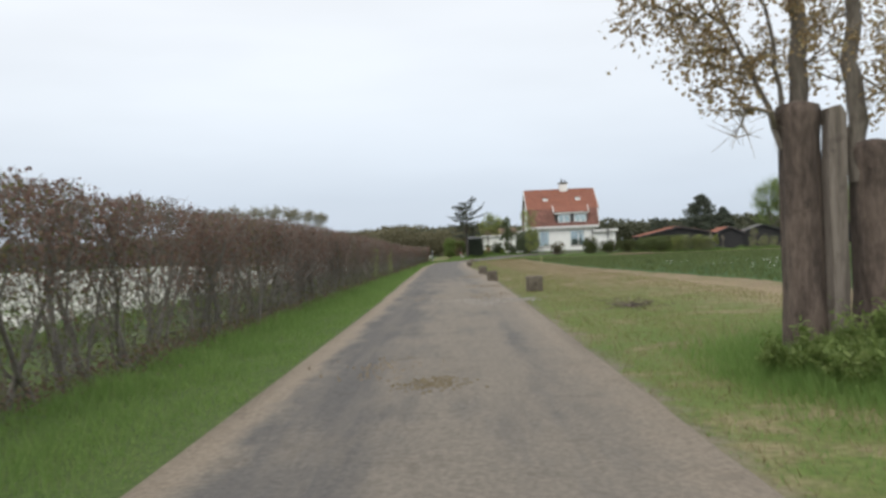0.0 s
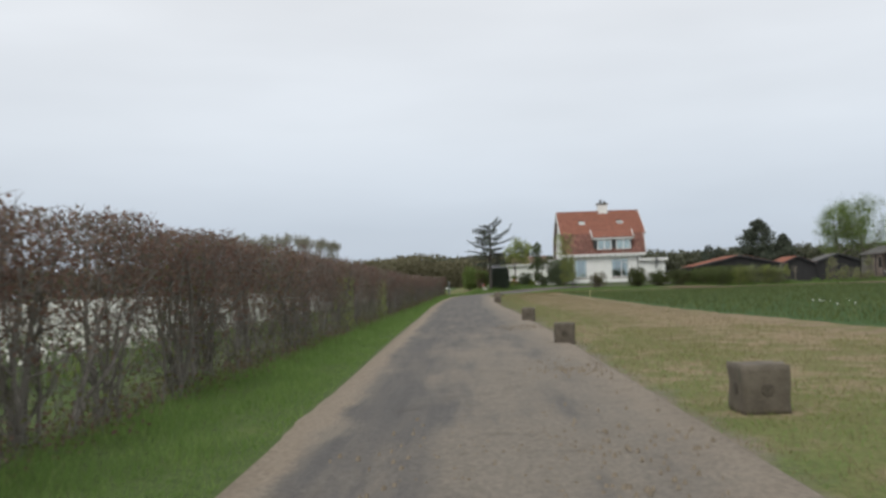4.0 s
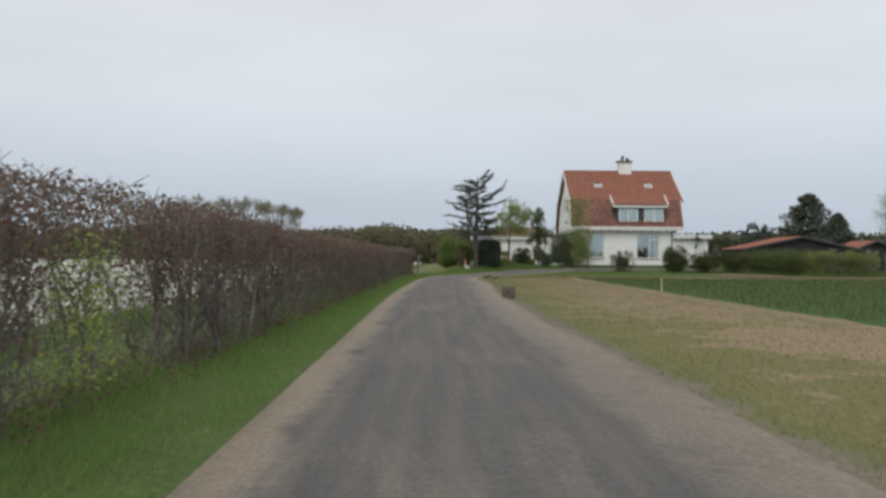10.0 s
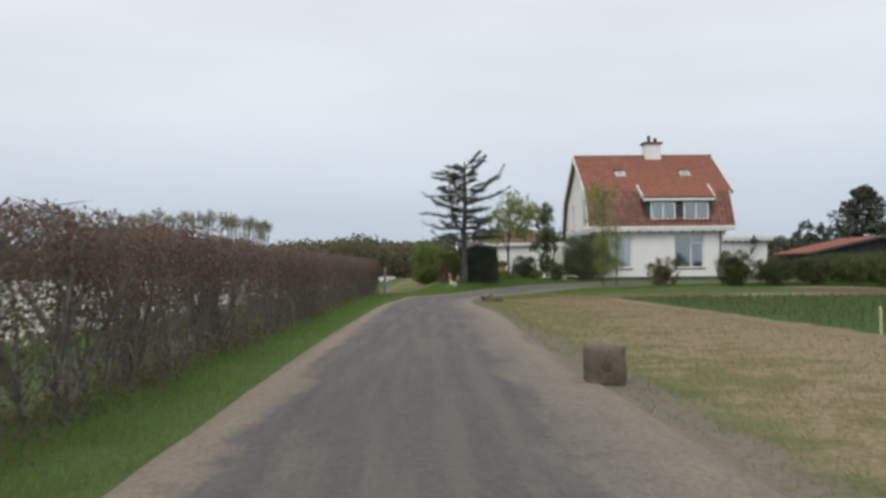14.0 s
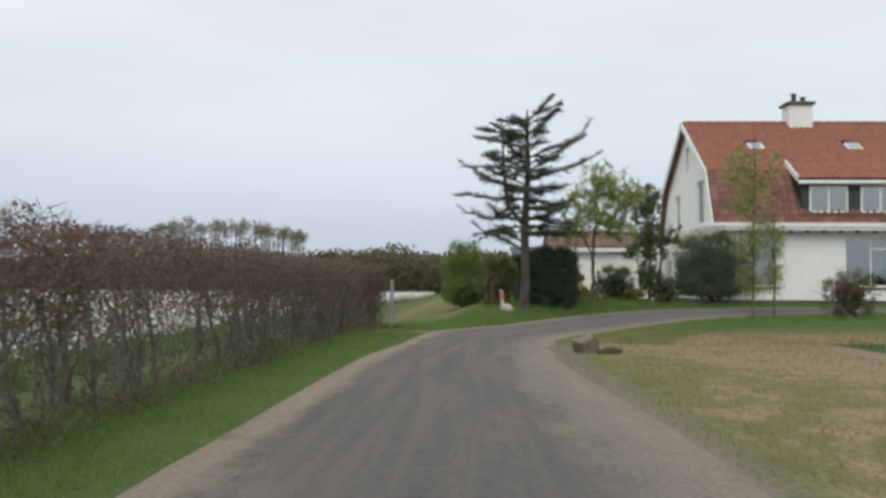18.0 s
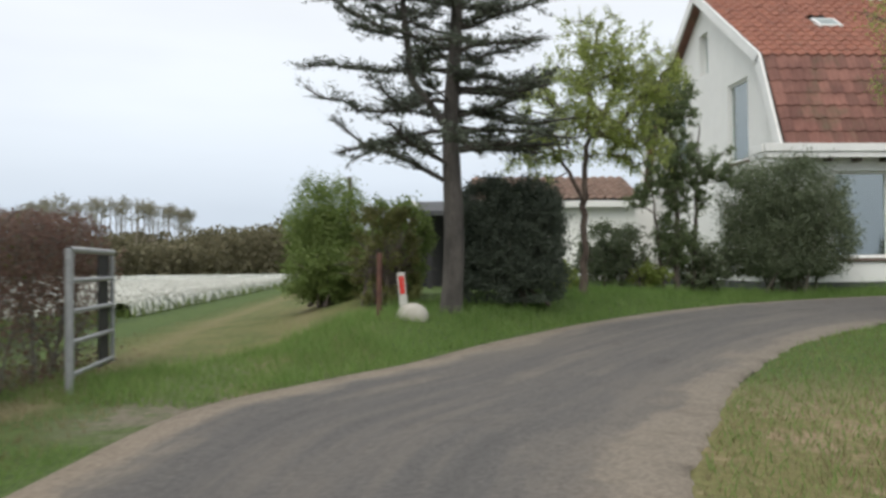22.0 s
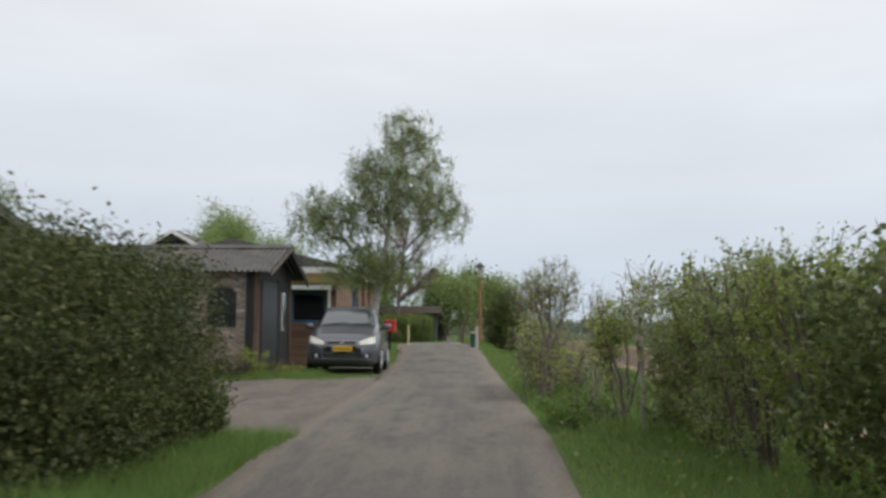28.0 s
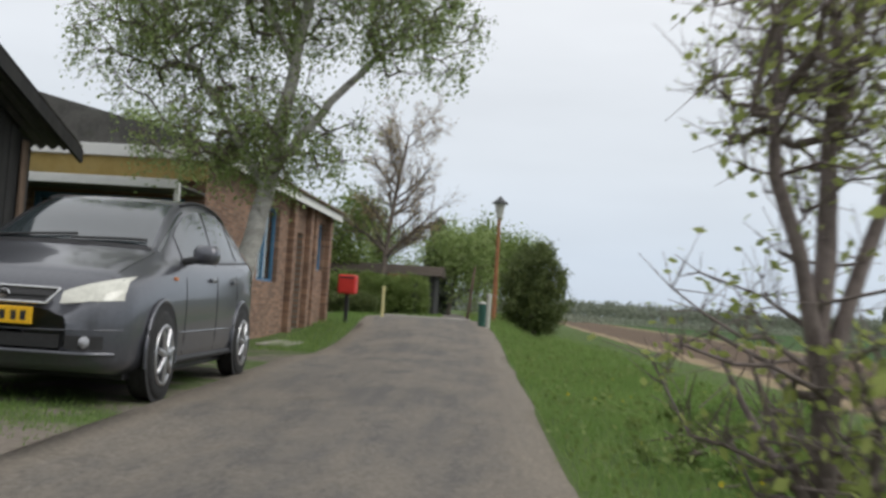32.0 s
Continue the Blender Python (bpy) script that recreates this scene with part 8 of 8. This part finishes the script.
            w = part("wheel", moved(lathe([(0.21, -0.1), (0.29, -0.105), (0.32, -0.075), (0.325, 0.0), (0.32, 0.075), (0.29, 0.105), (0.21, 0.1)], 28), pose(x, side * 0.84, 0.32, 90, 0, 0)), rubber, c, "black tyre", smooth=True)
            part("rim", moved(lathe([(0.22, 0.0), (0.22, 0.02), (0.195, 0.022), (0.185, 0.0)], 24), pose(x, side * 0.93, 0.32, -90 * side, 0, 0)), alloy, w, smooth=True)
            part("rim_back", moved(lathe([(0.19, 0.0), (0.19, 0.004)], 20), pose(x, side * 0.932, 0.32, -90 * side, 0, 0)), trim, w)
            for s in range(7):
                a = 2 * math.pi * s / 7 + 0.2
                part("spoke", tubes([(x + 0.03 * math.cos(a), side * 0.952, 0.32 + 0.03 * math.sin(a), x + 0.2 * math.cos(a), side * 0.948, 0.32 + 0.2 * math.sin(a), 0.028, 0.02)], 6), alloy, w)
            part("hub_cap", moved(lathe([(0.05, 0), (0.045, 0.02), (0.01, 0.025)], 12), pose(x, side * 0.95, 0.32, -90 * side, 0, 0)), alloy, w)
    half_of = lambda z: 0.34 + 0.075 * (z - 0.65) / 0.095
    g = sheet("grille", [[front(t * half_of(z), z, 0.004) for t in np.linspace(-1, 1, 11)] for z in np.linspace(0.65, 0.745, 4)], trim, "black grille with a chrome rim")
    rim = [front(t * half_of(0.745), 0.745, 0.01) for t in np.linspace(-1, 1, 11)] + [front(t * half_of(0.65), 0.65, 0.01) for t in np.linspace(1, -1, 11)]
    line("grille_rim", rim + rim[:1], 0.011, chrome, g)
    line("grille_bar", [front(t * 0.36, 0.697, 0.008) for t in np.linspace(-1, 1, 9)], 0.006, trim, g)
    part("badge", moved(lathe([(0.06, 0), (0.055, 0.012), (0.01, 0.014)], 16), pose(*front(0, 0.7, 0.008), 0, -90, 0) @ Matrix.Diagonal((0.55, 1.2, 1, 1))), chrome, g, "plain oval badge")
    sheet("bumper_intake", [[front(t * 0.46, 0.375 + 0.085 * u, 0.005) for t in np.linspace(-1, 1, 9)] for u in np.linspace(0, 1, 4)], trim, "wide black lower air intake")
    line("bumper_crease", [front(t * 0.84, 0.485 + 0.02 * t * t, 0.001) for t in np.linspace(-1, 1, 25)], 0.006, paint, c)
    line("bumper_lip", [front(t * 0.8, 0.345, 0.006) for t in np.linspace(-1, 1, 25)], 0.016, paint, c)
    px = front(0, 0.56, 0.0)[0]
    p = part("number_plate", box(px - 0.03, px - 0.006, -0.26, 0.26, 0.515, 0.625, 0.004), yellow, c, "yellow number plate")
    part("plate_band", box(px - 0.034, px - 0.03, 0.215, 0.255, 0.52, 0.62, 0.001), M_BLUE, p)
    for y in (-0.22, -0.15, -0.07, 0.0, 0.08, 0.15):
        part("plate_bar", box(px - 0.033, px - 0.03, y, y + 0.04, 0.54, 0.6, 0.001), trim, p)
    part("underside", box(0.45, 3.95, -0.78, 0.78, 0.16, 0.26), trim, c)
    line("bonnet_seam", [on((0.16 + 0.9 * t, 0.7 + 0.035 * t, 3.0), (0, 0, -1), 0.001) for t in np.linspace(0, 1, 9)], 0.003, trim, c)
    line("bonnet_seam", [on((0.16 + 0.9 * t, -0.7 - 0.035 * t, 3.0), (0, 0, -1), 0.001) for t in np.linspace(0, 1, 9)], 0.003, trim, c)
    sheet("scuttle", [[on((x, t * 0.7, 3.0), (0, 0, -1), 0.006) for t in np.linspace(-1, 1, 9)] for x in (1.04, 1.1)], trim)
    for y0, y1, x1 in ((0.62, -0.02, 1.2), (0.0, -0.62, 1.18)):
        line("wiper", [on((1.12 + (x1 - 1.12) * t, y0 + (y1 - y0) * t, 3.0), (0, 0, -1), 0.022) for t in np.linspace(0, 1, 7)], 0.011, trim, c)
    for side in (-1, 1):
        line("roof_rail", [on((x, side * (wide_at(x) - 0.02), 3.0), (0, 0, -1), 0.012) for x in np.linspace(2.0, 3.8, 10)], 0.012, trim, c)


DARKGLASS = plain("dark car glass", (0.025, 0.034, 0.038), (0.04, 0.05, 0.055), 4, 0.05, 0.0, spec=1.0)
DARKGLASS.node_tree.nodes["Principled BSDF"].inputs["IOR"].default_value = 1.75
parked_car()


# ---- wall lantern on the annex ----
M_CLEAR = glassy("clear lantern glass", (0.96, 0.97, 0.97), 1.45)


def wall_lantern():
    w = thing("wall_lantern", (17.68, 108.945, 2.03), "old-style iron lantern on an ornate wall bracket", "lamp")
    part("wall_plate", box(-0.035, 0.035, -0.03, 0.0, -0.16, 0.16, 0.008), M_IRON, w)
    segs = [(0, -0.03, 0.11, 0, -0.58, 0.13, 0.018, 0.014), (0, -0.03, -0.12, 0, -0.3, 0.0, 0.014, 0.012), (0, -0.3, 0.0, 0, -0.55, 0.11, 0.012, 0.01)]
    part("arm", tubes(segs, 6), M_IRON, w)
    for cy, cz, r in ((-0.14, 0.03, 0.07), (-0.29, 0.06, 0.05), (-0.4, 0.085, 0.035)):
        a = np.linspace(0, 5.2, 12)
        p = [(0, cy + r * math.cos(t), cz + r * math.sin(t)) for t in a]
        part("scroll", tubes([(*p[i], *p[i + 1], 0.009, 0.009) for i in range(11)], 5), M_IRON, w)
    lan = part("lantern_foot", moved(lathe([(0.02, 0.0), (0.04, 0.02), (0.025, 0.06), (0.045, 0.09), (0.03, 0.11)], 8), pose(0, -0.52, 0.12)), M_IRON, w)
    for k in range(4):
        a = math.pi / 2 * k + math.pi / 4
        q = [(r * math.cos(a), -0.52 + r * math.sin(a), z) for r, z in ((0.02, 0.17), (0.09, 0.18), (0.135, 0.23), (0.15, 0.34), (0.155, 0.62))]
        part("cradle_arm", tubes([(*q[i], *q[i + 1], 0.009, 0.009) for i in range(4)], 5), M_IRON, lan)
    part("lantern_roof", moved(lathe([(0.225, 0.6), (0.23, 0.63), (0.12, 0.7), (0.06, 0.73), (0.055, 0.78), (0.075, 0.8), (0.07, 0.85), (0.02, 0.88)], 12), pose(0, -0.52, 0)), M_IRON, lan, "dark enamelled lantern cap")
    part("burner", moved(lathe([(0.06, 0.58), (0.045, 0.54), (0.02, 0.5)], 8), pose(0, -0.52, 0)), M_PALEPOST, lan)
    part("glass_ring", moved(lathe([(0.1, 0.4), (0.115, 0.405), (0.115, 0.42), (0.1, 0.425)], 10), pose(0, -0.52, 0)), M_IRON, lan)
    pane = part("glass", moved(lathe([(0.11, 0.42), (0.165, 0.6)], 8), pose(0, -0.52, 0)), M_CLEAR, lan)
    pane.visible_shadow = False


wall_lantern()


def street_lamp():
    s = thing("street_lamp", (64.6, 107.05, 0.0), "low street lamp with a glass lantern on a rusty brown post", "street lamp")
    part("post", tubes([(0, 0, -0.1, 0, 0, 1.2, 0.09, 0.075), (0, 0, 1.2, 0, 0, 3.9, 0.075, 0.05)], 10), M_RUST, s)
    h = part("lantern", moved(lathe([(0.05, 0), (0.1, 0.06), (0.16, 0.5), (0.19, 0.5)], 8), pose(0, 0, 3.9)), M_PALEPOST, s, "pale glass lantern")
    part("lantern_cap", moved(lathe([(0.28, 0.5), (0.26, 0.54), (0.1, 0.66), (0.04, 0.75)], 10), pose(0, 0, 3.9)), M_IRON, h)


street_lamp()


def post(name, at, h, r, mat, label, category="post", sides=8, tilt=0.0):
    t = thing(name, (*at, float(terr(*at))), label, category)
    part("shaft", moved(lathe([(r, -0.1), (r, h - 0.02), (r * 0.8, h)], sides), pose(0, 0, 0, tilt, tilt * 0.5, 0)), mat, t)
    return t


mb = thing("letter_box", (59.6, 110.95, 0.0), "red letter box on a dark post", "letter box")
part("post", box(-0.05, 0.05, -0.05, 0.05, -0.05, 1.15), M_BLACKWOOD, mb)
bx = part("box", join(box(-0.2, 0.2, -0.25, 0.25, 1.14, 1.66, 0.04)), M_RED, mb)
part("slot", box(-0.207, -0.2, -0.18, 0.18, 1.56, 1.6, 0.001), M_BLACKWOOD, bx)
post("marker_post", (63.4, 110.5), 1.0, 0.05, M_YPOST, "short yellowed marker post")
post("marker_post", (60.9, 107.1), 1.0, 0.06, M_PALEPOST, "short white marker post by the lamp")
post("leaning_post", (66.5, 108.0), 1.9, 0.045, M_OLDWOOD, "thin leaning wooden pole", tilt=5.0)
bin_ = thing("bin", (61.6, 107.3, float(terr(61.6, 107.3))), "small dark green bin beside the marker post", "bin")
part("body", moved(lathe([(0.115, 0), (0.125, 0.62), (0.13, 0.65), (0.12, 0.67)], 12), Matrix()), M_BOTTLE, bin_)
part("lid", moved(lathe([(0.13, 0.67), (0.125, 0.71), (0.03, 0.75)], 12), Matrix()), M_PALEPOST, bin_)

# low dark sheds and clipped hedge where the lane ends
bush("end_hedge", (72.6, 112.3), (0.8, 2.2, 1.5), "clipped dark green hedge at the lane's end", L_GREEN, 46000, 0.04, 201, "hedge", "box", stems=6, loose=0.04)
bush("end_hedge", (68.3, 112.6), (0.5, 1.1, 0.7), "low clipped green hedge beyond the bungalow", L_CLIP, 12000, 0.035, 202, "hedge", "box", stems=6, loose=0.06)
es = thing("low_shed", (78.0, 113.4, float(terr(78.0, 113.4))), "low black shed roof with a red end behind the hedge", "shed", rz=-90)
part("wall", box(-3.2, 3.2, 0, 2.4, 0, 1.9), M_BLACKWOOD, es)
part("roof", prism([(-0.35, 1.85), (1.2, 2.35), (2.7, 1.9), (2.7, 1.8)], -3.5, 3.5, "x"), M_EARTH, es)
part("red_end", box(1.0, 2.0, -0.42, -0.36, 1.5, 1.85), M_TILE, es, "brick-red board")
pv = thing("pavement", (66.3, 108.0, float(terr(66.3, 109.0))), "strip of pale paving slabs across the lane's end", "pavement", kind="structure")
for k in range(9):
    for j in range(3):
        part("paving_slab", box(0.62 * j - 0.7 + 0.02 * k, 0.62 * j - 0.1 + 0.02 * k, 0.33 * k - 0.1, 0.33 * k + 0.22, -0.02, 0.075 + 0.004 * ((j + k) % 2), 0.006), M_PAVE, pv)

# ---- things at the bend ----
rm = thing("red_marker_post", (0.74, 102.6, float(terr(0.74, 102.6))), "low grey post with a red reflector, leaning", "marker post")
part("shaft", moved(box(-0.055, 0.055, -0.045, 0.045, -0.05, 0.58, 0.015), pose(0, 0, 0, 0, -5, 0)), M_PALEPOST, rm)
part("reflector", moved(box(-0.035, 0.035, -0.052, -0.045, 0.3, 0.53, 0.003), pose(0, 0, 0, 0, -5, 0)), M_RED, rm, "red reflector")
post("rusty_stake", (0.4, 102.4), 0.85, 0.035, M_STAKE, "rusty brown stake beside the bare hedge", tilt=2.0)
post("thin_stake", (-0.1, 108.0), 2.3, 0.04, M_BARK, "tall dark stake behind the shrubs")


def rock(name, at, size, mat, label, seed):
    rg = np.random.default_rng(seed)
    bm = bmesh.new()
    bmesh.ops.create_icosphere(bm, subdivisions=3, radius=1.0)
    k = rg.normal(0, 1.3, (5, 3))
    for v in bm.verts:
        c = np.array(v.co)
        f = 1 + 0.12 * np.sin(k @ c + seed).sum() / 2
        v.co = Vector((c[0] * size[0] * f, c[1] * size[1] * f, max(-0.1, c[2] * size[2] * f)))
    me = bpy.data.meshes.new(name)
    bm.to_mesh(me)
    bm.free()
    me.polygons.foreach_set("use_smooth", np.ones(len(me.polygons), dtype=bool))
    me.materials.append(mat)
    ob = new(name, me)
    ob.matrix_basis = pose(at[0], at[1], float(terr(at[0], at[1])), 0, 0, seed * 37)
    return tagged(ob, label, "stone")


rock("white_stone", (0.86, 102.5), (0.27, 0.2, 0.17), M_STONEW, "whitewashed boulder at the foot of the marker post", 3)
# toppled block with its earth, on the inner verge
M_SODSTONE = plain("earth-stained stone", (0.12, 0.102, 0.078), (0.23, 0.2, 0.155), 6, 0.95, 0.9, 0.02, dirt=((0.08, 0.066, 0.048), 5, 0.6))
tb = thing("toppled_block", (1.72, 90.2, 0.05), "half-sunk tilted concrete block with loose dark soil", "concrete block", rz=14)
part("block", moved(worn_block(0.33, 0.4, 77), pose(0.02, 0, -0.14, 8, -22, 8)), M_SODSTONE, tb)
rock("earth_clod", (2.06, 90.1), (0.24, 0.2, 0.14), M_EARTH, "dark clod of earth beside the tilted block", 5)
rg = np.random.default_rng(211)
for k in range(26):
    y = rg.uniform(5, 96)
    x = rg.choice([-1.5, 1.5]) + rg.normal(0, 0.5)
    s = rg.uniform(0.02, 0.05)
    rock("loose_stone", (x, y), (s, s * 0.8, s * 0.6), M_BOULDER, "small loose stone lying on the sandy lane", 300 + k)["group"] = "loose stones"

M_GALV = plain("galvanised gate tube", (0.26, 0.27, 0.27), (0.38, 0.39, 0.39), 9, 0.5, 0.1, metal=0.3)
# metal field gate, swung open at the hedge's end
gt = thing("field_gate", (-2.28, 98.65, float(terr(-2.28, 98.65))), "tubular metal field gate with a weathered board at the hedge's end", "gate", rz=93.4)
for z in (0.16, 0.44, 0.71, 0.98):
    part("rail", tubes([(0, 0, z, 1.65, 0, z, 0.024, 0.024)], 8), M_GALV, gt)
part("top_rail", tubes([(-0.05, 0, 1.25, 1.7, 0, 1.25, 0.03, 0.03)], 8), M_GALV, gt)
for x in (0.0, 1.65):
    part("upright", tubes([(x, 0, 0.12, x, 0, 1.25, 0.024, 0.024)], 8), M_GALV, gt)
part("board", box(1.2, 1.62, 0.028, 0.05, 0.1, 1.22, 0.006), M_BLACKWOOD, gt, "dark weathered board")
part("gate_post", tubes([(-0.08, 0, -0.2, -0.08, 0, 1.26, 0.035, 0.035)], 10), M_GALV, gt)

# planters in the front garden
pl = thing("planter", (3.98, 112.0, float(terr(3.98, 112.0))), "square terracotta planter with a clipped green shrub on a concrete step", "planter")
part("pot", join(box(-0.25, 0.25, -0.25, 0.25, 0.42, 0.8, 0.03)), M_TERRA, pl)
part("base", box(-0.6, 0.6, -0.5, 0.5, -0.1, 0.2, 0.02), M_CONCRETE, pl)
part("step", box(-0.42, 0.42, -0.4, 0.4, 0.202, 0.418, 0.02), M_CONCRETE, pl)
rg = np.random.default_rng(77)
d = rg.normal(size=(1800, 3))
d /= np.linalg.norm(d, axis=1, keepdims=True)
part("shrub", petals(d * rg.uniform(0.7, 1.05, (1800, 1)) * [0.34, 0.34, 0.2] + [0, 0, 0.98], 0.035, rg), L_GREEN, pl)
bush("low_box_edging", (3.7, 108.5), (0.7, 0.3, 0.42), "low clipped yellow-green box edging", L_SPRING, 3000, 0.035, 78, "hedge", "box", stems=4)
yp = thing("yellow_marker", (6.7, 71.5, 0.0), "thin yellow plastic marker stake in the bulb field", "marker stake")
part("stake", box(-0.015, 0.015, -0.015, 0.015, -0.05, 0.46, 0.004), M_YPOST, yp)

# ---- bricks of the shed front, one by one ----
FW, SX, SY, SZE = SHED
bme = None
rg = np.random.default_rng(221)
for row in range(33):
    z = 0.06 + row * 0.077
    y = SY + 0.42 + (0.115 if row % 2 else 0.0)
    while y < 114.55:
        wide = 0.385 if z + 0.03 < 2.02 else 0.385 * math.sqrt(max(0.0, 1 - ((z + 0.03 - 2.02) / 0.255) ** 2))
        ends = [(y, y + 0.215)]
        if 1.18 < z + 0.03 < 2.3 and wide > 0:
            ends = [(y, min(y + 0.215, 113.05 - wide)), (max(y, 113.05 + wide), y + 0.215)]
        for y0, y1 in ends:
            if y1 - y0 < 0.035 or z > SZE - 0.05 or 113.98 - 0.2 < y < 114.1:
                continue
            if bme is None:
                ob = part("brick", box(-0.03, 0.0, 0, 0.215, 0, 0.064, 0.006), M_BRICK, FW)
                bme = ob.data
            else:
                ob = new("brick", bme)
                ob.parent = FW
            ob.matrix_basis = pose(SX + 0.028 + rg.normal(0, 0.003), y0, z, 0, 0, rg.normal(0, 0.6)) @ Matrix.Diagonal((1, (y1 - y0) / 0.215, 1, 1))
        y += 0.23
